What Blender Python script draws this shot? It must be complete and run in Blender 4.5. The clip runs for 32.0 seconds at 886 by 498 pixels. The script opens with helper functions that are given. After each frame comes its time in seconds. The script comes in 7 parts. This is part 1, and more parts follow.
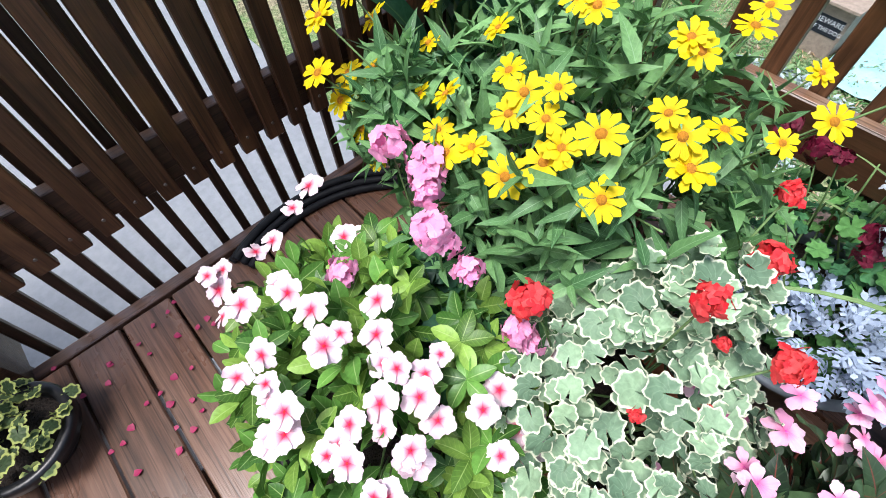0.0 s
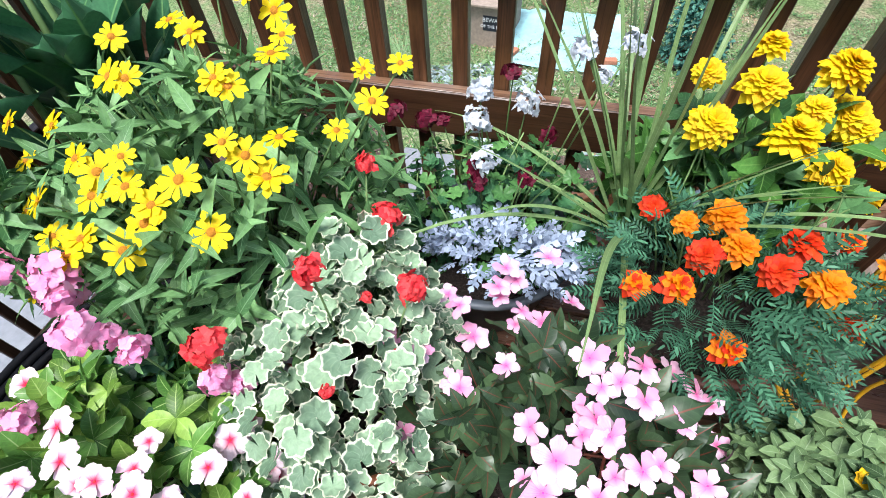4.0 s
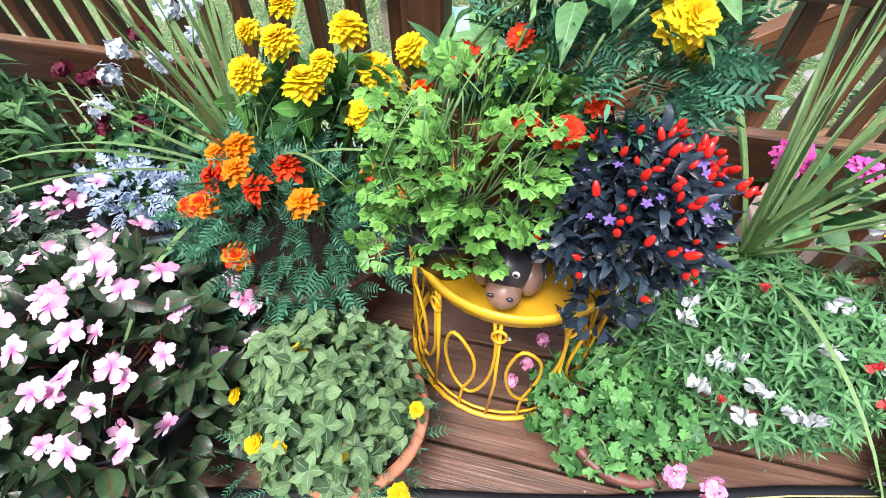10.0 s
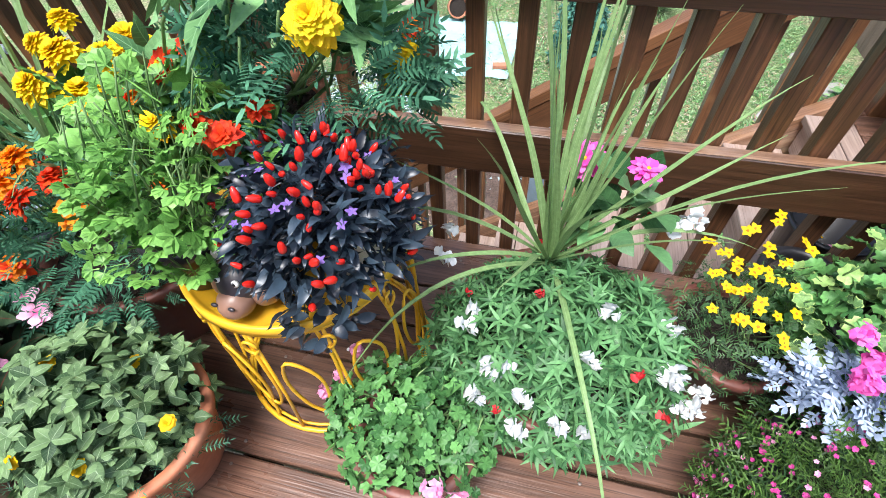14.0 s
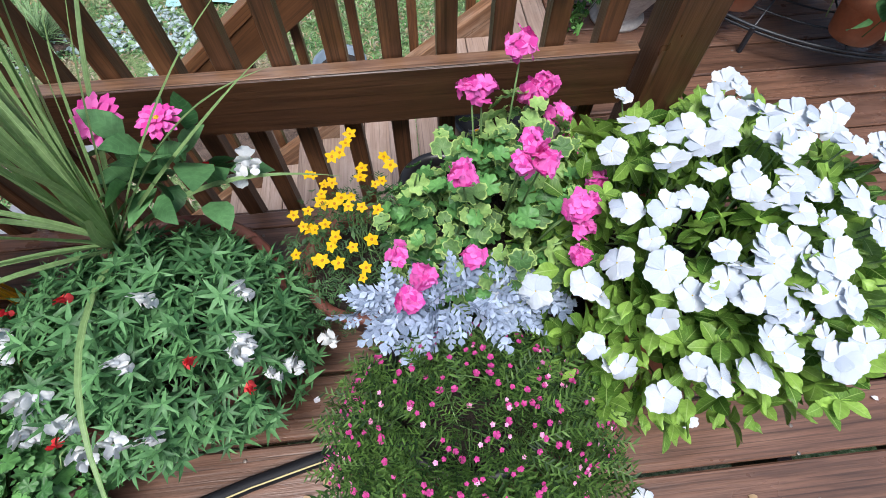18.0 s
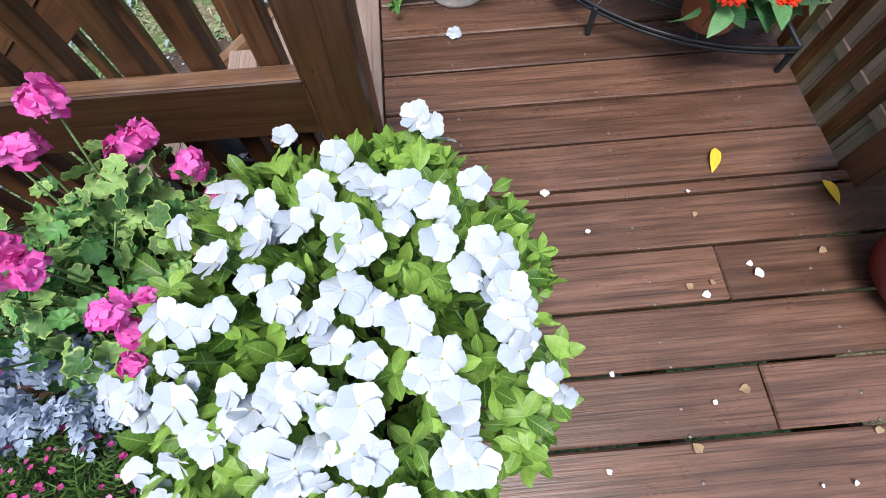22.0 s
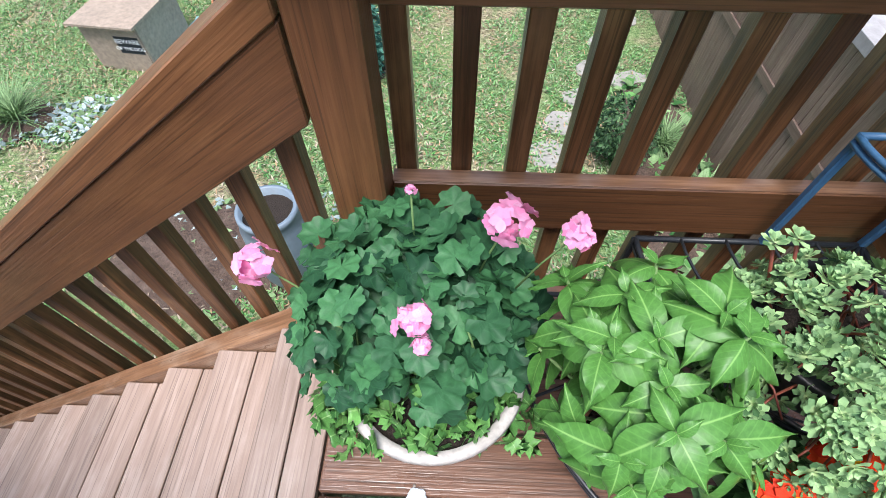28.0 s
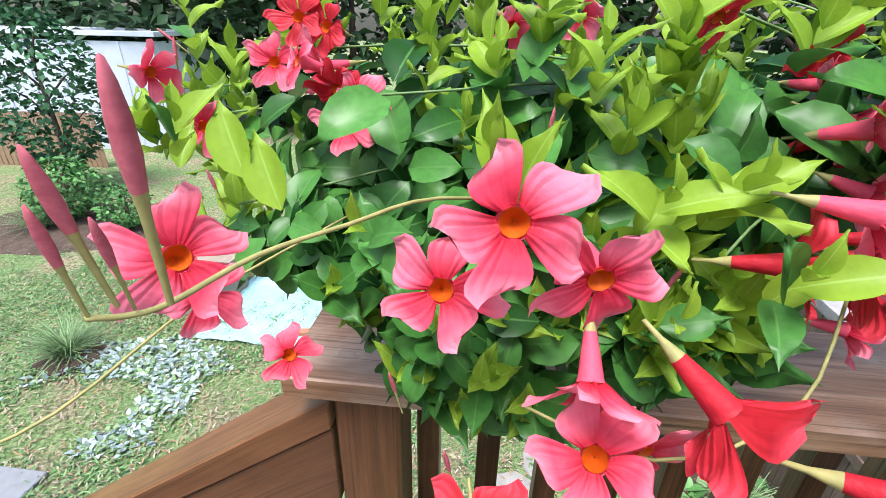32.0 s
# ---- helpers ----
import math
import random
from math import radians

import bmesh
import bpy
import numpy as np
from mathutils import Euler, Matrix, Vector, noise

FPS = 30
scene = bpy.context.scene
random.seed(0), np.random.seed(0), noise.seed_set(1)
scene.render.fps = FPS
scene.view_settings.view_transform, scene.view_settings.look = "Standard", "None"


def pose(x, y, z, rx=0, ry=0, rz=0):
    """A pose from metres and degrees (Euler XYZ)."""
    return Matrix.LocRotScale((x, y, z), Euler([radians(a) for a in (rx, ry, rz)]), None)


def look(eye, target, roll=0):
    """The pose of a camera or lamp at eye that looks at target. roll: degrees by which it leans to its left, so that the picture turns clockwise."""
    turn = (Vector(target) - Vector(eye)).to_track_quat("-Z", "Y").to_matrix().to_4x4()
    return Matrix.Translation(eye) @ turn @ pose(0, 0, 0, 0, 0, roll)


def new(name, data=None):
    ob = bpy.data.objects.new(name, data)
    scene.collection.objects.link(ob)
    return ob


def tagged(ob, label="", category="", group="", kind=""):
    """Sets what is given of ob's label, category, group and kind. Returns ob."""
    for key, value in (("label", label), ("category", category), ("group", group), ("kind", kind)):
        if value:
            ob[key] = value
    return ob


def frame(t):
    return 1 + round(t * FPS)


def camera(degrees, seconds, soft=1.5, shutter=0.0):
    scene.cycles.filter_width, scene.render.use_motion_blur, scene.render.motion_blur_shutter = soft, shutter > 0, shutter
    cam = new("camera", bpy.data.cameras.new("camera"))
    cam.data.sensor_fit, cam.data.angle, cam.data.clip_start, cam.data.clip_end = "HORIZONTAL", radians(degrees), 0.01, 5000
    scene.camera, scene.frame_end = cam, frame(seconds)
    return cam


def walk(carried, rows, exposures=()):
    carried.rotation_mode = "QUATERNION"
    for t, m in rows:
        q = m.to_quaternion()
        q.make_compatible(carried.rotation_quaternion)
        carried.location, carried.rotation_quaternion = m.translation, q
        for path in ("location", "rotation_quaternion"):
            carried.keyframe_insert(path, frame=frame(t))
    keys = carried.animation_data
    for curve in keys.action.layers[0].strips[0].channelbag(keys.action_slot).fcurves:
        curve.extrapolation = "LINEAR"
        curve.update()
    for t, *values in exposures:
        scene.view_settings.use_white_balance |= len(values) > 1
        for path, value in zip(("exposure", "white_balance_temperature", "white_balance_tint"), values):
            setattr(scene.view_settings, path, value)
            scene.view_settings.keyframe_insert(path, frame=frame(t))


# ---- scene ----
cam = camera(87.2, 32.0, 0.3)
PATH = [
    (0, (0.046, 0.239, 1.201), (-0.781, 0.945, -0.479), -2.6),
    (0.5, (0.024, 0.286, 1.23), (-0.797, 1.124, -0.39), -1.0),
    (1, (-0.006, 0.316, 1.261), (-0.798, 1.301, -0.288), 1.2),
    (1.5, (0.003, 0.325, 1.266), (-0.751, 1.437, -0.215), 2.4),
    (2, (0.029, 0.335, 1.259), (-0.653, 1.536, -0.188), 2.6),
    (2.5, (0.095, 0.339, 1.26), (-0.515, 1.594, -0.173), 0.8),
    (3, (0.196, 0.331, 1.242), (-0.339, 1.596, -0.212), -1.1),
    (3.5, (0.29, 0.322, 1.216), (-0.166, 1.551, -0.296), -2.9),
    (5.5, (0.428, 0.303, 1.223), (0.358, 1.431, -0.427), 0.6),
    (6, (0.439, 0.303, 1.228), (0.453, 1.431, -0.423), 1.5),
    (6.5, (0.559, 0.299, 1.226), (0.601, 1.424, -0.427), 1.0),
    (7, (0.715, 0.265, 1.226), (0.72, 1.385, -0.431), 1.0),
    (7.5, (0.782, 0.259, 1.228), (0.722, 1.41, -0.407), -0.1),
    (8, (0.863, 0.314, 1.207), (0.731, 1.519, -0.384), -1.0),
    (8.5, (0.96, 0.383, 1.206), (0.798, 1.604, -0.37), -0.4),
    (9, (1.025, 0.403, 1.201), (0.853, 1.604, -0.389), 0.3),
    (9.5, (1.174, 0.357, 1.21), (0.946, 1.549, -0.38), -0.5),
    (10, (1.292, 0.306, 1.228), (0.988, 1.512, -0.338), -1.0),
    (10.5, (1.343, 0.318, 1.221), (0.976, 1.546, -0.314), -2.1),
    (11, (1.388, 0.396, 1.208), (1.017, 1.655, -0.301), -3.3),
    (11.5, (1.433, 0.461, 1.195), (1.093, 1.73, -0.313), -3.5),
    (12, (1.486, 0.476, 1.196), (1.166, 1.728, -0.331), -4.0),
    (12.5, (1.598, 0.437, 1.222), (1.259, 1.681, -0.307), -4.4),
    (13, (1.68, 0.41, 1.224), (1.316, 1.651, -0.301), -3.7),
    (13.5, (1.742, 0.403, 1.216), (1.358, 1.643, -0.305), -3.8),
    (15.5, (1.856, 0.584, 1.164), (1.68, 1.641, -0.525), -3.1),
    (16, (1.962, 0.558, 1.168), (1.802, 1.573, -0.548), -5.4),
    (16.5, (2.131, 0.492, 1.169), (2.009, 1.53, -0.537), -4.7),
    (17, (2.25, 0.467, 1.155), (2.191, 1.531, -0.537), -2.9),
    (17.5, (2.335, 0.518, 1.133), (2.364, 1.58, -0.561), -1.6),
    (18, (2.409, 0.604, 1.122), (2.499, 1.602, -0.608), -0.9),
    (18.5, (2.468, 0.635, 1.116), (2.58, 1.574, -0.647), -0.5),
    (19, (2.602, 0.62, 1.125), (2.657, 1.538, -0.651), -2.3),
    (19.5, (2.717, 0.595, 1.134), (2.73, 1.531, -0.633), -1.8),
    (20, (2.762, 0.617, 1.126), (2.739, 1.572, -0.632), -2.0),
    (20.5, (2.808, 0.688, 1.102), (2.768, 1.617, -0.669), -2.0),
    (21, (2.871, 0.754, 1.09), (2.843, 1.613, -0.716), -1.9),
    (21.5, (2.957, 0.782, 1.086), (2.975, 1.578, -0.748), -1.5),
    (22, (3.103, 0.819, 1.088), (3.132, 1.599, -0.754), -2.9),
    (22.5, (3.225, 0.873, 1.109), (3.238, 1.702, -0.711), -3.6),
    (23, (3.288, 1.023, 1.116), (3.315, 1.916, -0.673), -3.1),
    (23.5, (3.354, 1.169, 1.131), (3.44, 2.11, -0.631), -0.8),
    (24, (3.452, 1.253, 1.13), (3.593, 2.24, -0.604), 0.3),
    (24.5, (3.552, 1.336, 1.144), (3.689, 2.393, -0.548), -1.2),
    (26.5, (3.577, 1.75, 1.142), (3.726, 2.948, -0.453), -2.5),
    (27, (3.448, 1.806, 1.134), (3.498, 2.969, -0.492), -2.4),
    (27.5, (3.329, 1.847, 1.136), (3.317, 2.953, -0.53), -1.8),
    (28, (3.282, 1.877, 1.183), (3.231, 3.012, -0.463), -0.2),
    (28.5, (3.282, 1.916, 1.266), (3.204, 3.16, -0.298), 0.8),
    (29, (3.283, 1.933, 1.321), (3.196, 3.301, -0.135), 1.9),
    (29.5, (3.279, 1.939, 1.356), (3.174, 3.417, 0.015), 2.1),
    (30, (3.273, 1.939, 1.381), (3.148, 3.503, 0.14), 2.7),
    (30.5, (3.261, 1.946, 1.397), (3.1, 3.58, 0.255), 2.5),
    (31, (3.261, 1.945, 1.414), (3.066, 3.646, 0.379), 2.3),
    (31.5, (3.259, 1.948, 1.423), (3.056, 3.697, 0.476), 1.9),
    (32, (3.267, 1.947, 1.432), (3.067, 3.726, 0.544), 1.1),
]
walk(cam, [(t, look(eye, target, roll)) for t, eye, target, roll in PATH], [(0, 0.85), (3, 0.98), (7, 0.92), (9, 1.08), (12, 1.3), (14, 1.25), (17, 0.98), (18, 0.54), (19, 0.41), (21.2, 0.36), (22.5, 0.72), (24, 1.5), (25.5, 1.2), (27, 1.02), (32, 1.05)])


# ---- world and light: bright overcast noon with a soft sun ----
world = bpy.data.worlds.new("sky")
scene.world = world
world.use_nodes = True
wn = world.node_tree.nodes
sky = wn.new("ShaderNodeTexSky")
sky.sky_type, sky.sun_disc = "NISHITA", False
SUN_EL, SUN_AZ = 70.0, 195.0      # elevation; azimuth of the sun, clockwise from +y
sky.sun_elevation, sky.sun_rotation = radians(SUN_EL), radians(SUN_AZ)
sky.air_density, sky.dust_density = 1.0, 3.0
world.node_tree.links.new(sky.outputs[0], wn["Background"].inputs[0])
wn["Background"].inputs[1].default_value = 0.15
sun = new("sun", bpy.data.lights.new("sun", "SUN"))
sun.data.energy, sun.data.angle, sun.data.color = 2.7, radians(24), (0.97, 0.97, 1.0)
sa = radians(SUN_AZ)
sun.matrix_world = look((20 * math.sin(sa) * math.cos(radians(SUN_EL)), 20 * math.cos(sa) * math.cos(radians(SUN_EL)), 20 * math.sin(radians(SUN_EL))), (0, 0, 0))

# ---- materials ----
MATS = {}


class Nodes:
    """A short hand for building node materials."""

    def __init__(self, name, rough=0.6, spec=0.5):
        self.m = bpy.data.materials.new(name)
        self.m.use_nodes = True
        self.t = self.m.node_tree
        self.b = self.t.nodes["Principled BSDF"]
        self.b.inputs["Roughness"].default_value = rough
        self.b.inputs["Specular IOR Level"].default_value = spec
        MATS[name] = self.m

    def n(self, kind, **kw):
        node = self.t.nodes.new("ShaderNode" + kind)
        for k, v in kw.items():
            node.inputs[k].default_value = v
        return node

    def link(self, a, b):
        self.t.links.new(a, b)

    def coords(self, scale, which="Object"):
        c, mp = self.n("TexCoord"), self.n("Mapping", Scale=scale)
        self.link(c.outputs[which], mp.inputs[0])
        return mp.outputs[0]

    def noise(self, vec, scale, detail=4.0, rough=0.6):
        x = self.n("TexNoise", Scale=scale, Detail=detail, Roughness=rough)
        self.link(vec, x.inputs["Vector"])
        return x.outputs[0]

    def ramp(self, fac, stops):
        r = self.n("ValToRGB")
        e = r.color_ramp.elements
        while len(e) < len(stops):
            e.new(0.5)
        for k, (p, c) in zip(e, stops):
            k.position, k.color = p, (*c, 1)
        self.link(fac, r.inputs[0])
        return r.outputs[0]

    def mix(self, fac, a, b, mode="MIX"):
        x = self.t.nodes.new("ShaderNodeMix")
        x.data_type, x.blend_type = "RGBA", mode
        for sock, v in ((x.inputs[0], fac), (x.inputs[6], a), (x.inputs[7], b)):
            if isinstance(v, (int, float)):
                sock.default_value = v
            elif isinstance(v, tuple):
                sock.default_value = (*v, 1)
            else:
                self.link(v, sock)
        return x.outputs[2]

    def math(self, op, a, b=0.0):
        x = self.t.nodes.new("ShaderNodeMath")
        x.operation = op
        for sock, v in zip(x.inputs, (a, b)):
            if isinstance(v, (int, float)):
                sock.default_value = v
            else:
                self.link(v, sock)
        return x.outputs[0]

    def bump(self, h, strength=0.3, dist=0.01):
        b = self.n("Bump", Strength=strength, Distance=dist)
        self.link(h, b.inputs["Height"])
        self.link(b.outputs[0], self.b.inputs["Normal"])

    def base(self, c):
        if isinstance(c, tuple):
            self.b.inputs["Base Color"].default_value = (*c, 1)
        else:
            self.link(c, self.b.inputs["Base Color"])
        return self


def wood(name, dark, mid, light, rough=0.5, stain=(0.30, 0.24, 0.20), worn=0.35):
    """Stained sawn timber, its grain along the local x axis."""
    k = Nodes(name, rough, 0.55)
    info = k.n("ObjectInfo")
    c = k.n("TexCoord")
    off = k.n("VectorMath")
    off.operation = "MULTIPLY_ADD"
    comb = k.n("CombineXYZ")
    k.link(info.outputs["Random"], comb.inputs[0])
    k.link(info.outputs["Random"], comb.inputs[1])
    off.inputs[1].default_value = (37, 11, 5)
    k.link(comb.outputs[0], off.inputs[0])
    k.link(c.outputs["Object"], off.inputs[2])
    mp = k.n("Mapping", Scale=(1.6, 26, 26))
    k.link(off.outputs[0], mp.inputs[0])
    fine = k.n("Mapping", Scale=(6, 150, 150))
    k.link(off.outputs[0], fine.inputs[0])
    g1 = k.noise(mp.outputs[0], 1.6, 6, 0.65)
    g2 = k.noise(fine.outputs[0], 1.0, 3, 0.6)
    big = k.n("Mapping", Scale=(2.5, 5, 5))
    k.link(off.outputs[0], big.inputs[0])
    g3 = k.noise(big.outputs[0], 1.5, 4, 0.6)
    col = k.ramp(g1, [(0.28, dark), (0.5, mid), (0.72, light)])
    col = k.mix(k.math("MULTIPLY", k.ramp(g2, [(0.35, (0.7, 0.7, 0.7)), (0.55, (0, 0, 0))]), 0.8), col, dark)
    col = k.mix(k.math("MULTIPLY", k.ramp(g3, [(0.52, (0, 0, 0)), (0.75, (1, 1, 1))]), worn), col, stain)
    crack = k.n("Mapping", Scale=(2.2, 210, 210))
    k.link(off.outputs[0], crack.inputs[0])
    g4 = k.noise(crack.outputs[0], 1.0, 2, 0.5)
    col = k.mix(k.math("MULTIPLY", k.ramp(g4, [(0.33, (1, 1, 1)), (0.42, (0, 0, 0))]), 0.6), col, tuple(c * 0.45 for c in dark))
    hs = k.n("HueSaturation")
    v = k.t.nodes.new("ShaderNodeMapRange")
    v.inputs[3].default_value, v.inputs[4].default_value = 0.78, 1.22
    k.link(info.outputs["Random"], v.inputs[0])
    k.link(v.outputs[0], hs.inputs["Value"])
    k.link(col, hs.inputs["Color"])
    k.base(hs.outputs[0])
    k.bump(k.math("ADD", k.math("MULTIPLY", g1, 0.6), k.math("ADD", g2, k.math("MULTIPLY", g4, 0.8))), 0.3, 0.003)
    k.link(k.ramp(g3, [(0.3, (rough + 0.12,) * 3), (0.7, (rough - 0.1,) * 3)]), k.b.inputs["Roughness"])
    return k.m


DECK = wood("deck_timber", (0.052, 0.028, 0.019), (0.138, 0.07, 0.045), (0.21, 0.114, 0.077), 0.31, (0.23, 0.125, 0.09), 0.4)
RAIL = wood("rail_timber", (0.04, 0.017, 0.009), (0.072, 0.032, 0.016), (0.108, 0.049, 0.025), 0.36, (0.15, 0.068, 0.033), 0.35)
PICKET = wood("picket_timber", (0.04, 0.017, 0.008), (0.095, 0.042, 0.02), (0.18, 0.08, 0.037), 0.38, (0.33, 0.15, 0.06), 0.5)
# Darker rail timber: the fence's backlit shade is put into its colour.
SHADYRAIL = wood("shady_fence_timber", (0.028, 0.012, 0.007), (0.06, 0.028, 0.015), (0.10, 0.048, 0.026), 0.45, (0.14, 0.068, 0.034), 0.35)
WARMRAIL = wood("warm_rail_timber", (0.10, 0.043, 0.019), (0.165, 0.071, 0.03), (0.215, 0.098, 0.042), 0.38, (0.27, 0.13, 0.06), 0.35)
WARMPICKET = wood("warm_picket_timber", (0.05, 0.02, 0.008), (0.14, 0.06, 0.024), (0.27, 0.125, 0.055), 0.38, (0.40, 0.21, 0.095), 0.5)
TREAD = wood("tread_timber", (0.24, 0.17, 0.135), (0.31, 0.225, 0.185), (0.42, 0.325, 0.275), 0.5, (0.48, 0.40, 0.35), 0.5)
CAP = wood("cap_timber", (0.12, 0.058, 0.03), (0.25, 0.13, 0.07), (0.40, 0.24, 0.15), 0.36, (0.52, 0.40, 0.31), 0.6)
SIDING = wood("siding_timber", (0.13, 0.085, 0.065), (0.19, 0.13, 0.1), (0.25, 0.175, 0.14), 0.6, (0.28, 0.2, 0.16), 0.3)


def plain(name, col, rough=0.5, var=0.15, scale=30.0, bump=0.1, metal=0.0, dirt=None, dirt_amt=0.4, spec=0.5, dist=0.004):
    k = Nodes(name, rough, spec)
    v = k.coords((1, 1, 1))
    a = k.noise(v, scale, 4)
    b = k.noise(v, scale / 7, 5)
    lo, hi = tuple(c * (1 - var) for c in col), tuple(min(1, c * (1 + var)) for c in col)
    c = k.ramp(a, [(0.3, lo), (0.7, hi)])
    if dirt:
        c = k.mix(k.math("MULTIPLY", k.ramp(b, [(0.45, (0, 0, 0)), (0.7, (1, 1, 1))]), dirt_amt), c, dirt)
    k.base(c)
    k.b.inputs["Metallic"].default_value = metal
    if bump:
        k.bump(a, bump, dist)
    return k.m


TERRA = plain("terracotta", (0.42, 0.15, 0.075), 0.7, 0.15, 40, 0.12, dirt=(0.55, 0.34, 0.24), dirt_amt=0.45)
BROWNPOT = plain("brown_clay", (0.16, 0.055, 0.04), 0.5, 0.15, 40, 0.08, dirt=(0.2, 0.1, 0.08))
REDPOT = plain("oxblood_glaze", (0.16, 0.016, 0.014), 0.3, 0.12, 25, 0.04)
BLACKPOT = plain("black_plastic", (0.012, 0.012, 0.014), 0.35, 0.2, 60, 0.03)
GREYPOT = plain("slate_plastic", (0.10, 0.125, 0.155), 0.45, 0.1, 50, 0.04, dirt=(0.2, 0.22, 0.23))
STONEPOT = plain("cast_stone", (0.42, 0.40, 0.38), 0.75, 0.22, 60, 0.35, dirt=(0.24, 0.22, 0.20), dirt_amt=0.6)
CERAMIC = plain("hippo_clay", (0.42, 0.23, 0.15), 0.35, 0.18, 20, 0.05, dirt=(0.05, 0.03, 0.03), dirt_amt=0.8)
DARKCLAY = plain("dark_glaze", (0.035, 0.03, 0.035), 0.35, 0.2, 20, 0.05)
WHITEGLAZE = plain("white_glaze", (0.75, 0.75, 0.74), 0.35, 0.06, 20, 0.03)
SOIL = plain("potting_soil", (0.028, 0.019, 0.014), 0.95, 0.6, 160, 0.9, dist=0.02)
MULCH = plain("mulch", (0.075, 0.048, 0.036), 0.95, 0.6, 45, 0.9, dirt=(0.2, 0.15, 0.12), dist=0.03)
YELLOWMETAL = plain("yellow_enamel", (0.80, 0.45, 0.025), 0.32, 0.07, 25, 0.05, dirt=(0.5, 0.2, 0.02), dirt_amt=0.35)
BLUEMETAL = plain("blue_enamel", (0.045, 0.13, 0.25), 0.4, 0.12, 40, 0.05, dirt=(0.02, 0.04, 0.06))
BLACKMETAL = plain("black_iron", (0.018, 0.022, 0.028), 0.4, 0.2, 60, 0.06)
HOSE = plain("hose_rubber", (0.010, 0.011, 0.014), 0.6, 0.2, 60, 0.03, spec=0.2)
STRIPE = plain("hose_stripe", (0.5, 0.42, 0.2), 0.5, 0.08, 60, 0.0)
STEEL = plain("screw_steel", (0.22, 0.19, 0.17), 0.45, 0.2, 200, 0.0, metal=0.7)
CONCRETE = plain("concrete", (0.20, 0.215, 0.235), 0.8, 0.12, 14, 0.2, dirt=(0.28, 0.29, 0.3))
FLAG = plain("flagstone", (0.27, 0.26, 0.24), 0.8, 0.2, 10, 0.25, dirt=(0.22, 0.22, 0.2))
PAVER = plain("paver", (0.30, 0.29, 0.29), 0.8, 0.2, 12, 0.2, dirt=(0.2, 0.19, 0.19))
TARP = plain("tarp_cloth", (0.30, 0.56, 0.58), 0.45, 0.12, 9, 0.3, dirt=(0.5, 0.68, 0.7), dist=0.03)
BRICK = plain("clay_brick", (0.42, 0.16, 0.09), 0.8, 0.2, 40, 0.2)
BIRCH = plain("weathered_ply", (0.30, 0.24, 0.19), 0.75, 0.2, 18, 0.2, dirt=(0.2, 0.17, 0.14))
SIGN = plain("sign_black", (0.014, 0.018, 0.03), 0.4, 0.1, 40, 0.0)
INK = plain("sign_white", (0.8, 0.82, 0.85), 0.5, 0.05, 40, 0.0)
WHITEWALL = plain("white_vinyl", (0.62, 0.68, 0.78), 0.5, 0.06, 5, 0.02)
TAN = plain("tan_fence", (0.30, 0.19, 0.12), 0.7, 0.2, 6, 0.1)
BARREL = plain("barrel_plastic", (0.16, 0.21, 0.26), 0.45, 0.12, 10, 0.05)
PETALFALL = plain("fallen_petal", (0.80, 0.80, 0.86), 0.6, 0.08, 60, 0.0)
FALLPINK = plain("fallen_magenta", (0.35, 0.02, 0.09), 0.6, 0.3, 60, 0.0)
YLEAF = plain("yellowed_leaf", (0.72, 0.46, 0.03), 0.5, 0.15, 60, 0.0)
DRYLEAF = plain("dry_leaf", (0.33, 0.22, 0.12), 0.7, 0.3, 60, 0.0)
BARK = plain("bark", (0.09, 0.065, 0.05), 0.9, 0.3, 20, 0.6)


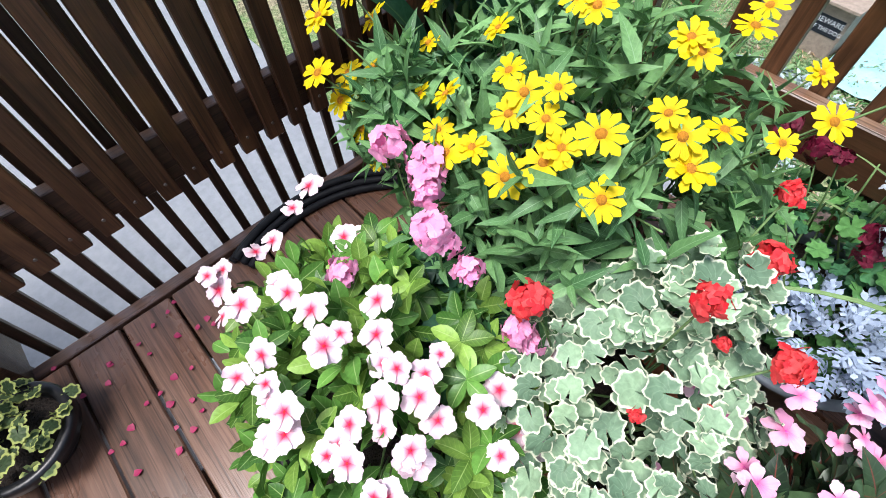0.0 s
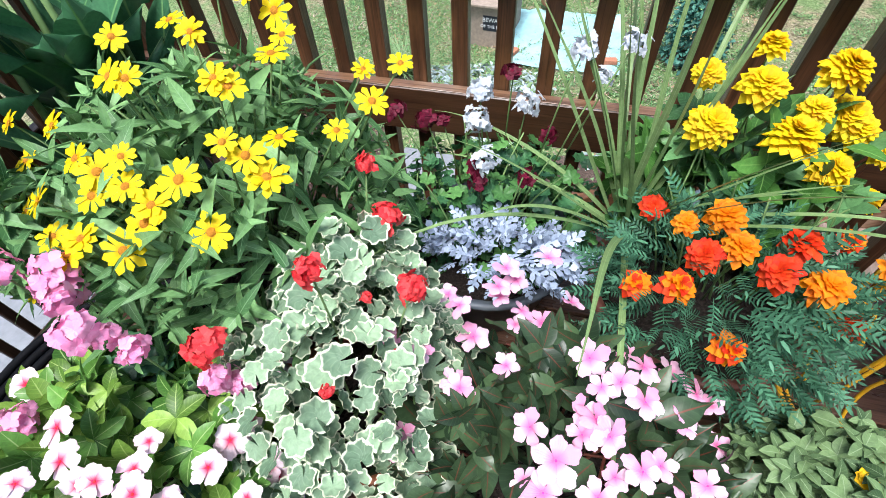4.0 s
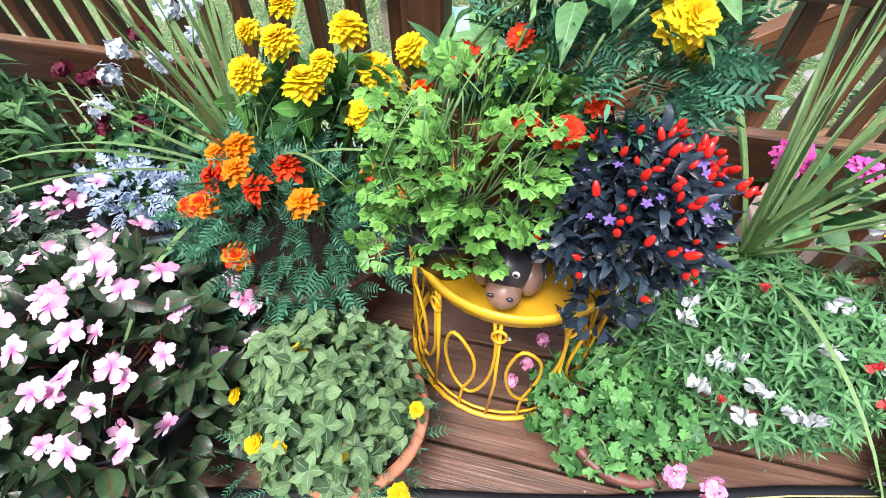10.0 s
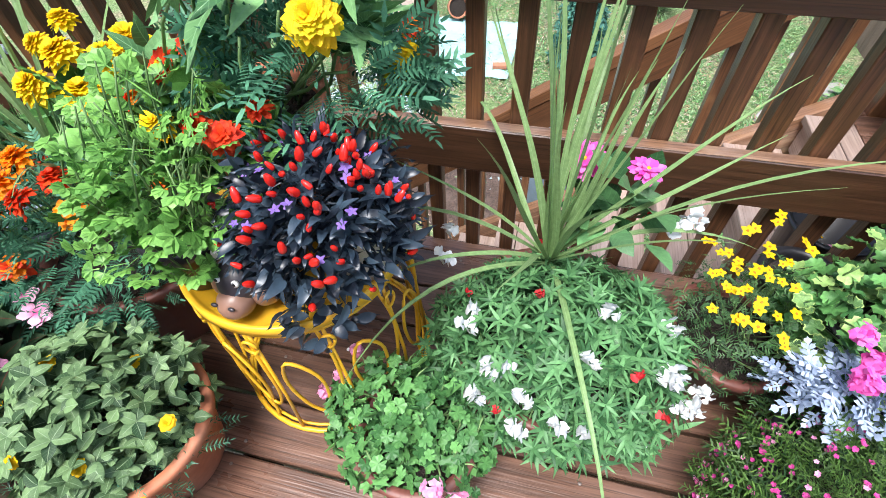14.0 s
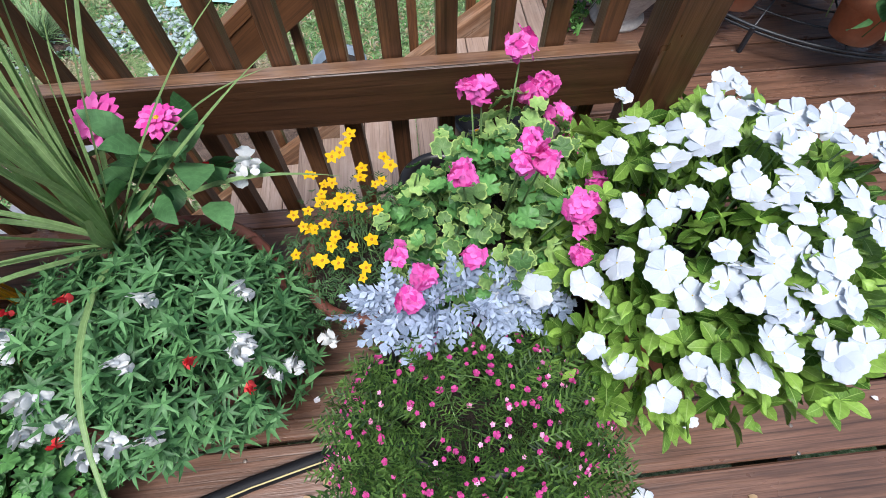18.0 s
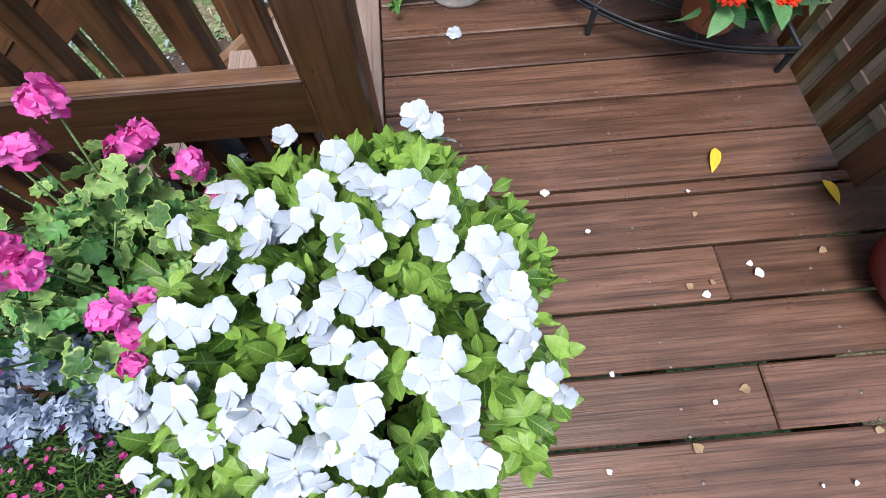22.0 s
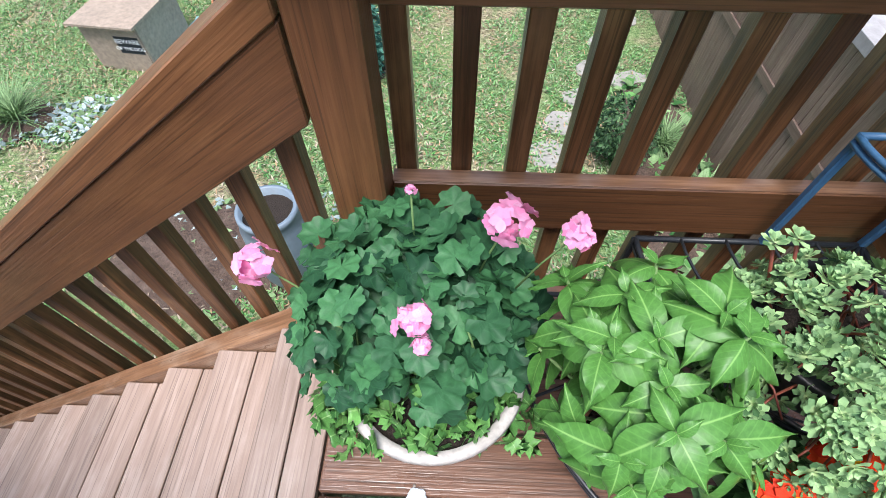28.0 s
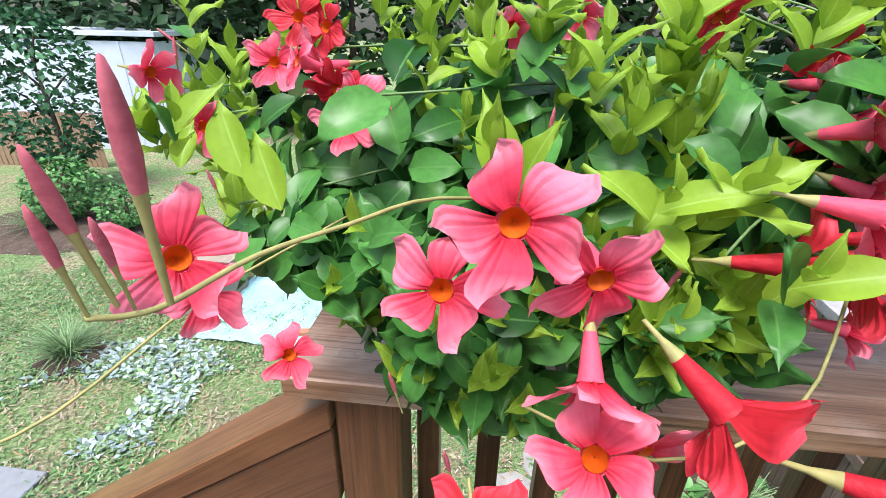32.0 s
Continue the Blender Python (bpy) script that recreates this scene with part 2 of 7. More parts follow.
def leafy(name, lo, hi, rough=0.45, vein=None, rim=None, rim_at=0.8, tip=None, base=None, trans=0.14, spec=0.25, mott=0.3, ribs=None):
    """Leaf or petal: uv.x runs from the midrib (0) to the margin (1), uv.y from base to tip; each leaf differs."""
    if "petal" not in name:      # leaves of one plant differ more than its petals do
        lo, hi = (lo[0] * 0.68, lo[1] * 0.68, lo[2] * 0.85), (hi[0] * 1.14, hi[1] * 1.14, hi[2] * 1.4)
    k = Nodes(name, rough, spec)
    g = k.n("NewGeometry")
    uv = k.n("UVMap")
    sep = k.n("SeparateXYZ")
    k.link(uv.outputs[0], sep.inputs[0])
    col = k.ramp(g.outputs["Random Per Island"], [(0.0, lo), (1.0, hi)])
    nz = k.noise(k.coords((1, 1, 1)), 90, 3)
    col = k.mix(k.math("MULTIPLY", k.ramp(nz, [(0.35, (1, 1, 1)), (0.65, (0, 0, 0))]), mott), col, tuple(c * 0.55 for c in lo))
    if ribs is None:
        ribs = 0.0 if ("petal" in name or "stem" in name or trans == 0.0) else 0.13
    if ribs:
        w = k.math("SINE", k.math("SUBTRACT", k.math("MULTIPLY", sep.outputs[1], 46.0), k.math("MULTIPLY", sep.outputs[0], 9.0)))
        k.bump(w, 0.06, 0.0008)
        col = k.mix(k.math("MULTIPLY", k.ramp(w, [(0.72, (0, 0, 0)), (1.0, (1, 1, 1))]), ribs), col, tuple(min(1, c * 1.15 + 0.02) for c in hi))
    elif "petal" in name:
        w = k.math("SINE", k.math("MULTIPLY", sep.outputs[0], 16.0))
        k.bump(k.math("ADD", w, k.math("MULTIPLY", nz, 3.0)), 0.25, 0.002)
    if base:
        col = k.mix(k.ramp(sep.outputs[1], [(0.08, (1, 1, 1)), (0.45, (0, 0, 0))]), col, base)
    if tip:
        col = k.mix(k.ramp(sep.outputs[1], [(0.55, (0, 0, 0)), (1.0, (1, 1, 1))]), col, tip)
    if vein:
        col = k.mix(k.ramp(sep.outputs[0], [(0.02, (0.75, 0.75, 0.75)), (0.085, (0, 0, 0))]), col, vein)
    if rim:
        edge = k.math("ADD", sep.outputs[0], k.math("MULTIPLY", k.math("SUBTRACT", nz, 0.5), 0.35))
        col = k.mix(k.ramp(edge, [(rim_at - 0.05, (0, 0, 0)), (rim_at + 0.05, (1, 1, 1))]), col, rim)
    k.base(col)
    if trans:
        tr = k.n("BsdfTranslucent")
        k.link(col, tr.inputs[0])
        ms = k.n("MixShader")
        ms.inputs[0].default_value = trans
        out = k.t.nodes["Material Output"]
        k.link(k.b.outputs[0], ms.inputs[1])
        k.link(tr.outputs[0], ms.inputs[2])
        k.link(ms.outputs[0], out.inputs[0])
    return k.m


L_ZIN = leafy("zinnia_leaf", (0.06, 0.18, 0.05), (0.21, 0.41, 0.13), vein=(0.22, 0.38, 0.2))
L_CANNA = leafy("canna_leaf", (0.018, 0.095, 0.04), (0.075, 0.23, 0.085), 0.32, vein=(0.2, 0.4, 0.15))
L_VINCA = leafy("vinca_leaf", (0.04, 0.13, 0.02), (0.14, 0.33, 0.05), 0.35, vein=(0.35, 0.5, 0.2))
L_WVINCA = leafy("yellowish_vinca_leaf", (0.06, 0.17, 0.018), (0.28, 0.47, 0.07), 0.4, vein=(0.34, 0.48, 0.16))
L_GER = leafy("geranium_leaf", (0.02, 0.085, 0.035), (0.06, 0.19, 0.06), 0.5)
L_DKGER = leafy("dark_geranium_leaf", (0.012, 0.045, 0.022), (0.03, 0.09, 0.04), 0.5)
L_VARG = leafy("variegated_leaf", (0.17, 0.30, 0.15), (0.32, 0.47, 0.24), 0.55, rim=(0.74, 0.78, 0.60), rim_at=0.89)
L_LIME = leafy("limegold_leaf", (0.07, 0.19, 0.05), (0.30, 0.48, 0.12), 0.5, rim=(0.36, 0.5, 0.16), rim_at=0.9)
L_IVYG = leafy("ivy_geranium_leaf", (0.05, 0.17, 0.04), (0.14, 0.34, 0.08), 0.4)
L_IMP = leafy("impatiens_leaf", (0.018, 0.045, 0.018), (0.062, 0.115, 0.04), 0.36, vein=(0.20, 0.04, 0.03), spec=0.4)
L_MARI = leafy("marigold_leaf", (0.03, 0.11, 0.05), (0.09, 0.26, 0.12), 0.5)
L_BUSH = leafy("ashen_leaf", (0.035, 0.09, 0.028), (0.18, 0.29, 0.10), 0.55, vein=(0.28, 0.38, 0.22))
L_PARS = leafy("parsley_leaf", (0.06, 0.20, 0.025), (0.22, 0.47, 0.085), 0.4)
L_PEPP = leafy("pepper_leaf", (0.008, 0.012, 0.018), (0.035, 0.058, 0.066), 0.34, trans=0.08, spec=0.45, ribs=0.0)
L_SNAP = leafy("snapdragon_leaf", (0.035, 0.13, 0.035), (0.14, 0.32, 0.10), 0.45)
L_BID = leafy("bidens_leaf", (0.035, 0.09, 0.03), (0.08, 0.17, 0.05), 0.5)
L_DUST = leafy("silver_leaf", (0.26, 0.345, 0.375), (0.48, 0.575, 0.605), 0.8, trans=0.1, spec=0.2)
L_HEATH = leafy("heather_leaf", (0.014, 0.05, 0.014), (0.12, 0.23, 0.04), 0.45)
L_SPIKE = leafy("spike_leaf", (0.09, 0.19, 0.05), (0.26, 0.40, 0.13), 0.4, vein=(0.3, 0.42, 0.2))
L_IVY = leafy("ivy_leaf", (0.04, 0.15, 0.03), (0.14, 0.34, 0.07), 0.4, vein=(0.25, 0.42, 0.16))
L_BASIL = leafy("basil_leaf", (0.035, 0.13, 0.02), (0.11, 0.29, 0.05), 0.38, vein=(0.22, 0.42, 0.12), ribs=0.16)
L_SEDUM = leafy("sedum_leaf", (0.11, 0.25, 0.085), (0.36, 0.56, 0.21), 0.5, base=(0.50, 0.64, 0.33), ribs=0.0)
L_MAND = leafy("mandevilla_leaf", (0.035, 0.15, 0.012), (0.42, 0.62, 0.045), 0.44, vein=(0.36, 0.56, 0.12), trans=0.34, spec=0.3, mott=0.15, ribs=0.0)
# Darker copy of the leaf colour, painting the shade inside the plant.
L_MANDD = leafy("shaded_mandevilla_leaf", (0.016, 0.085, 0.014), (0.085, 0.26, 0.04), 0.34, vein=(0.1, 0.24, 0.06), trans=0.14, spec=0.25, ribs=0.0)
L_COLEUS = leafy("succulent_leaf", (0.05, 0.09, 0.03), (0.1, 0.15, 0.05), 0.5, rim=(0.45, 0.5, 0.15), rim_at=0.75)
STEM = leafy("green_stem", (0.10, 0.2, 0.05), (0.2, 0.32, 0.1), 0.5, trans=0.0)
STEMRED = leafy("reddish_stem", (0.14, 0.03, 0.02), (0.25, 0.08, 0.04), 0.45, trans=0.0)
STEMVINE = leafy("vine_stem", (0.28, 0.32, 0.08), (0.42, 0.36, 0.12), 0.45, trans=0.0)
GRASSBLADE = leafy("grass_blade", (0.10, 0.19, 0.06), (0.27, 0.42, 0.16), 0.6)
DRYGRASS = leafy("dry_grass_blade", (0.25, 0.19, 0.10), (0.52, 0.44, 0.28), 0.8)
LAMBS = leafy("lambs_ear_leaf", (0.26, 0.36, 0.28), (0.50, 0.60, 0.50), 0.8)
CONIF = leafy("conifer_needle", (0.03, 0.13, 0.08), (0.09, 0.26, 0.16), 0.6)
TREELEAF = leafy("tree_leaf", (0.02, 0.055, 0.02), (0.07, 0.15, 0.05), 0.55)
P_YEL = leafy("yellow_petal", (0.80, 0.60, 0.004), (0.85, 0.70, 0.015), 0.5, base=(0.75, 0.36, 0.0), mott=0.05, trans=0.3)
P_YDBL = leafy("golden_petal", (0.80, 0.46, 0.004), (0.85, 0.60, 0.01), 0.5, mott=0.08, trans=0.3)
P_ORANGE = leafy("orange_petal", (0.86, 0.20, 0.003), (0.90, 0.33, 0.006), 0.5, mott=0.1, trans=0.3)
P_REDOR = leafy("scarlet_petal", (0.70, 0.03, 0.008), (0.80, 0.075, 0.012), 0.5, mott=0.1, trans=0.3)
P_VINCA = leafy("blush_petal", (0.82, 0.60, 0.68), (0.84, 0.74, 0.80), 0.5, base=(0.72, 0.03, 0.12), mott=0.03)
P_WHITE = leafy("white_petal", (0.46, 0.53, 0.62), (0.66, 0.71, 0.76), 0.6, mott=0.08, spec=0.2)
P_SNAP = leafy("snow_petal", (0.68, 0.71, 0.72), (0.80, 0.82, 0.82), 0.6, mott=0.04, spec=0.2)
P_PINK = leafy("pink_petal", (0.90, 0.27, 0.53), (0.94, 0.50, 0.72), 0.5, mott=0.08, trans=0.25)
P_MAG = leafy("magenta_petal", (0.78, 0.06, 0.40), (0.90, 0.24, 0.64), 0.5, mott=0.08, trans=0.25)
P_RED = leafy("red_petal", (0.74, 0.02, 0.035), (0.90, 0.11, 0.11), 0.5, mott=0.1, trans=0.25)
P_BURG = leafy("burgundy_petal", (0.07, 0.004, 0.014), (0.17, 0.008, 0.035), 0.5)
P_IMP = leafy("impatiens_petal", (0.80, 0.34, 0.54), (0.83, 0.58, 0.71), 0.5, base=(0.75, 0.16, 0.38), mott=0.03)
P_MAND = leafy("mandevilla_petal", (0.84, 0.045, 0.10), (0.94, 0.17, 0.27), 0.55, mott=0.1, trans=0.3, spec=0.25, base=(0.62, 0.02, 0.05), tip=(0.93, 0.28, 0.37))
P_BUD = leafy("bud_skin", (0.42, 0.03, 0.05), (0.74, 0.22, 0.22), 0.5, mott=0.5, trans=0.1, spec=0.3)
P_MANDR = leafy("crimson_petal", (0.42, 0.012, 0.02), (0.68, 0.03, 0.05), 0.55, mott=0.15, trans=0.25, spec=0.25, tip=(0.78, 0.06, 0.09))
P_THROAT = leafy("orange_throat", (0.85, 0.12, 0.01), (0.9, 0.26, 0.01), 0.5)
P_VIOLET = leafy("violet_petal", (0.16, 0.09, 0.34), (0.26, 0.16, 0.46), 0.5)
P_SMALLPK = leafy("cuphea_petal", (0.46, 0.03, 0.20), (0.62, 0.10, 0.33), 0.5)
CENTRE = plain("flower_disc", (0.55, 0.22, 0.01), 0.8, 0.4, 300, 0.6)
CENTREY = plain("flower_eye", (0.7, 0.5, 0.02), 0.8, 0.3, 300, 0.6)
FRUIT = leafy("red_fruit", (0.50, 0.008, 0.008), (0.74, 0.025, 0.012), 0.18, trans=0.0, spec=0.6, mott=0.0)

# ---- mesh helpers ----


def mesh_from(name, verts, faces, mats, idx=None, uv=None, smooth=True):
    me = bpy.data.meshes.new(name)
    me.from_pydata([tuple(v) for v in verts], [], faces)
    for m in mats:
        me.materials.append(m)
    n = len(me.polygons)
    if idx is not None:
        me.polygons.foreach_set("material_index", np.asarray(idx, dtype=np.int32))
    if uv is not None:
        layer = me.uv_layers.new(name="UVMap")
        loops = np.empty(len(me.loops), dtype=np.int32)
        me.loops.foreach_get("vertex_index", loops)
        layer.data.foreach_set("uv", np.asarray(uv, dtype=np.float32)[loops].ravel())
    if smooth:
        me.polygons.foreach_set("use_smooth", np.ones(n, dtype=bool))
    me.update()
    return me


def part(name, me, parent=None, m=None, label=""):
    """Links a mesh as one object, a part of its parent, at the pose m."""
    ob = new(name, me)
    ob.parent = parent
    if m is not None:
        ob.matrix_basis = m
    if label:
        tagged(ob, label)
    return ob


def thing(name, label, category, at=(0, 0, 0), group="", kind=""):
    ob = new(name)
    ob.empty_display_size = 0.05
    ob.location = at
    return tagged(ob, label, category, group, kind)


BOX = {}


def board_mesh(lx, ly, lz, mat, bevel=0.003):
    """A board with eased edges, long side along x, centred."""
    key = (round(lx, 3), round(ly, 3), round(lz, 3), mat.name)
    if key not in BOX:
        bm = bmesh.new()
        bmesh.ops.create_cube(bm, size=1)
        bmesh.ops.scale(bm, vec=(lx, ly, lz), verts=bm.verts)
        bmesh.ops.bevel(bm, geom=bm.edges[:], offset=min(bevel, lz / 3, ly / 3), segments=1, affect="EDGES")
        me = bpy.data.meshes.new("board")
        bm.to_mesh(me)
        bm.free()
        me.materials.append(mat)
        BOX[key] = me
    return BOX[key]


def board(name, a, b, w, t, mat, parent, up=(0, 0, 1), bevel=0.003, label=""):
    """A board from a to b; w: its width square to up, t: its size along up."""
    a, b, up = Vector(a), Vector(b), Vector(up)
    x = (b - a).normalized()
    y = up.cross(x).normalized()
    z = x.cross(y)
    m = Matrix((x, y, z)).transposed().to_4x4()
    m.translation = (a + b) / 2
    return part(name, board_mesh((b - a).length, w, t, mat, bevel), parent, m, label)


def lathe(name, prof, mat, n=40, smooth=True, wobble=0.0):
    """A turned body from a profile of (radius, height), closed at neither end unless the radius is 0."""
    verts, faces = [], []
    for r, z in prof:
        for i in range(n):
            a = 2 * math.pi * i / n
            q = r * (1 + wobble * math.sin(3 * a + z * 9))
            verts.append((q * math.cos(a), q * math.sin(a), z))
    for k in range(len(prof) - 1):
        for i in range(n):
            j = (i + 1) % n
            faces.append((k * n + i, k * n + j, (k + 1) * n + j, (k + 1) * n + i))
    return mesh_from(name, verts, faces, [mat], smooth=smooth)


def tube_geo(pts, r, n=6, taper=1.0):
    """Verts, faces and uv of a tube along the points."""
    pts = [Vector(p) for p in pts]
    verts, faces, uv = [], [], []
    side = Vector((0.3, 0.5, 0.81)).normalized()
    for k, p in enumerate(pts):
        d = (pts[min(k + 1, len(pts) - 1)] - pts[max(k - 1, 0)]).normalized()
        u = d.cross(side)
        if u.length < 0.05:
            u = d.cross(Vector((1, 0, 0)))
        u.normalize()
        v = d.cross(u)
        rr = r * (1 + (taper - 1) * k / max(1, len(pts) - 1))
        for i in range(n):
            a = 2 * math.pi * i / n
            verts.append(p + rr * (math.cos(a) * u + math.sin(a) * v))
            uv.append((0.5, k / max(1, len(pts) - 1)))
    for k in range(len(pts) - 1):
        for i in range(n):
            j = (i + 1) % n
            faces.append((k * n + i, k * n + j, (k + 1) * n + j, (k + 1) * n + i))
    faces.append(tuple(range(n))[::-1])
    faces.append(tuple(range((len(pts) - 1) * n, len(pts) * n)))
    return verts, faces, uv


def tube(name, pts, r, mat, parent=None, n=8, taper=1.0, m=None, label=""):
    v, f, uv = tube_geo(pts, r, n, taper)
    return part(name, mesh_from(name, v, f, [mat], uv=uv), parent, m, label)


def smooth_line(pts, k=4):
    """The points of a soft curve through pts."""
    p = [Vector(q) for q in pts]
    p = [2 * p[0] - p[1]] + p + [2 * p[-1] - p[-2]]
    out = []
    for i in range(1, len(p) - 2):
        for j in range(k):
            s = j / k
            out.append(0.5 * (2 * p[i] + (p[i + 1] - p[i - 1]) * s + (2 * p[i - 1] - 5 * p[i] + 4 * p[i + 1] - p[i + 2]) * s * s + (3 * p[i] - p[i - 1] - 3 * p[i + 1] + p[i + 2]) * s ** 3))
    return out + [p[-2]]


class Pile:
    """Many small shapes gathered into one mesh."""

    def __init__(self):
        self.v, self.f, self.uv, self.i, self.n = [], [], [], [], 0

    def add(self, shape, m, idx=0):
        v, f, uv = shape[:3]
        q = np.asarray(v) @ np.array(m.to_3x3()).T + np.array(m.translation)
        self.v.append(q)
        self.uv.append(np.asarray(uv))
        n = self.n
        self.f.extend(tuple(k + n for k in face) for face in f)
        self.i.extend(shape[3] if len(shape) > 3 else [idx] * len(f))
        self.n += len(v)

    def mesh(self, name, mats):
        return mesh_from(name, np.concatenate(self.v), self.f, mats, self.i, np.concatenate(self.uv))


# ---- ground, far garden ----
G = -2.4


def sheet(name, x0, x1, y0, y1, nx, ny, fn, mat):
    verts, faces = [], []
    for j in range(ny + 1):
        for i in range(nx + 1):
            x, y = x0 + (x1 - x0) * i / nx, y0 + (y1 - y0) * j / ny
            verts.append((x, y, fn(x, y)))
    for j in range(ny):
        for i in range(nx):
            k = j * (nx + 1) + i
            faces.append((k, k + 1, k + nx + 2, k + nx + 1))
    return mesh_from(name, verts, faces, [mat])


def lawn_material():
    k = Nodes("lawn", 0.9, 0.2)
    v = k.coords((1, 1, 1))
    a, b, c = k.noise(v, 60, 5, 0.7), k.noise(v, 1.1, 5, 0.6), k.noise(v, 9, 4)
    mid = k.noise(v, 22, 4, 0.7)
    green = k.ramp(k.math("ADD", k.math("MULTIPLY", a, 0.5), k.math("MULTIPLY", mid, 0.5)), [(0.36, (0.05, 0.10, 0.035)), (0.5, (0.17, 0.27, 0.10)), (0.62, (0.36, 0.44, 0.22))])
    bare = k.ramp(mid, [(0.38, (0.13, 0.10, 0.065)), (0.62, (0.50, 0.42, 0.28))])
    k.base(k.mix(k.ramp(k.math("ADD", k.math("MULTIPLY", b, 0.75), k.math("MULTIPLY", c, 0.25)), [(0.475, (0, 0, 0)), (0.59, (0.85, 0.85, 0.85))]), green, bare))
    k.bump(k.math("ADD", a, c), 0.8, 0.05)
    return k.m


LAWN = lawn_material()


def lie(x, y):
    return G + 0.05 * noise.noise((x * 0.4, y * 0.4, 0)) + 0.02 * noise.noise((x * 2, y * 2, 3))


ground = new("ground", sheet("ground", -60, 60, -50, 90, 120, 140, lie, LAWN))
tagged(ground, "patchy green lawn with worn bare spots", "lawn", kind="structure")

# ---- leaf and petal shapes: base at the origin, along +y, facing +z ----


def blade(l, w, prof, bend=0.2, fold=0.15, rows=4, wave=0.0, tipz=0.0):
    """A leaf of length l and greatest half width w; prof(s) gives its half width from 0 to 1."""
    v, f, uv = [], [], []
    for k in range(rows + 1):
        s = k / rows
        h = w * prof(s)
        y, z = l * s, -bend * l * s * s + tipz * s
        wz = wave * l * math.sin(s * 11)
        for q in (-1, 0, 1):
            v.append((q * h, y, z + abs(q) * (fold * h + wz * (1 if q > 0 else -1))))
            uv.append((abs(q), s))
    for k in range(rows):
        for q in (0, 1):
            a = k * 3 + q
            f.append((a, a + 1, a + 4, a + 3))
    return v, f, uv


def oval(s):
    return max(0.04, math.sin(math.pi * min(1, s ** 0.8)) ** 0.8)


def lance(s):
    return max(0.02, (1 - s) ** 0.7 * min(1, 0.45 + s * 2.2))


def spoon(s):
    return max(0.05, (0.25 + 0.9 * s) * (1 if s < 0.7 else math.sqrt(max(0.0, 1 - ((s - 0.7) / 0.3) ** 2)) + 0.12))


def strap(s):
    return max(0.03, min(1, 0.6 + s) * (1 - s ** 3))


def obov(s):
    return max(0.1, math.sin(math.pi * min(0.985, s ** 1.2)) ** 0.62)


def roundp(s):
    return min(1.0, 0.2 + 1.45 * s) * (1 if s < 0.7 else math.sqrt(1 - 0.62 * ((s - 0.7) / 0.3) ** 2))


def petal(l, w, prof, bend=0.2, cup=0.1, rows=5, cols=5, ruff=0.0, ph=0.0, notch=0.0):
    """A broad petal or leaf: rounded at its tip, cupped and ruffled along its margin."""
    v, f, uv = [], [], []
    for k in range(rows + 1):
        s = k / rows
        h = w * prof(s)
        for c in range(cols):
            q = 2 * c / (cols - 1) - 1
            y = l * s - l * 0.22 * q * q * s ** 4 - (notch * l * s ** 6 if abs(q) < 0.2 else 0)
            z = -bend * l * s * s + cup * h * q * q + ruff * l * s * s * math.sin(q * 4.5 + ph)
            v.append((q * h, y, z))
            uv.append((abs(q), s))
    for k in range(rows):
        for c in range(cols - 1):
            a = k * cols + c
            f.append((a, a + 1, a + cols + 1, a + cols))
    return v, f, uv


def disc_leaf(r, lobes=7, depth=0.12, cup=0.25, n=21, crimp=0.05):
    """A round scalloped leaf, notched at its stalk; uv.x is the distance from the middle."""
    v, f, uv = [(0, r * 0.9, 0)], [], [(0, 0.5)]
    for ring, q in ((0.5, 0.5), (0.85, 0.85), (1.0, 1.0)):
        for i in range(n):
            a = -math.pi / 2 + 0.16 + (2 * math.pi - 0.32) * i / (n - 1)
            e = 1 + depth * (abs(math.cos(lobes * a / 2)) - 0.5) * ring
            v.append((r * ring * e * math.cos(a), r * 0.9 + r * ring * e * math.sin(a), cup * r * ring ** 2 + crimp * r * math.sin(lobes * a) * ring ** 2))
            uv.append((q, i / n))
    for i in range(n - 1):
        f.append((0, 1 + i, 2 + i))
        for k in (0, 1):
            a = 1 + k * n + i
            f.append((a, a + n, a + n + 1, a + 1))
    return v, f, uv


def lobed(pts, l, bend=0.2):
    """A flat lobed leaf, symmetrical, from the outline of its right half (x, y), fanned from the midrib."""
    v, f, uv = [], [], []
    for x, y in pts:
        for q in (-1, 1):
            v.append((q * x * l, y * l, -bend * l * y * y + 0.12 * x * l))
            uv.append((1.0, y))
    m = len(v)
    for x, y in pts:
        v.append((0, y * l * 0.9, -bend * l * y * y * 0.8))
        uv.append((0.0, y))
    for k in range(len(pts) - 1):
        f.append((m + k, k * 2 + 1, k * 2 + 3, m + k + 1))
        f.append((m + k + 1, k * 2 + 2, k * 2, m + k))
    return v, f, uv


def join(*items):
    """Several shapes, each with its pose, as one."""
    v, f, uv, n = [], [], [], 0
    for (a, b, c, *_), m in items:
        v.extend(tuple(m @ Vector(p)) for p in a)
        f.extend(tuple(k + n for k in face) for face in b)
        uv.extend(c)
        n += len(a)
    return v, f, uv


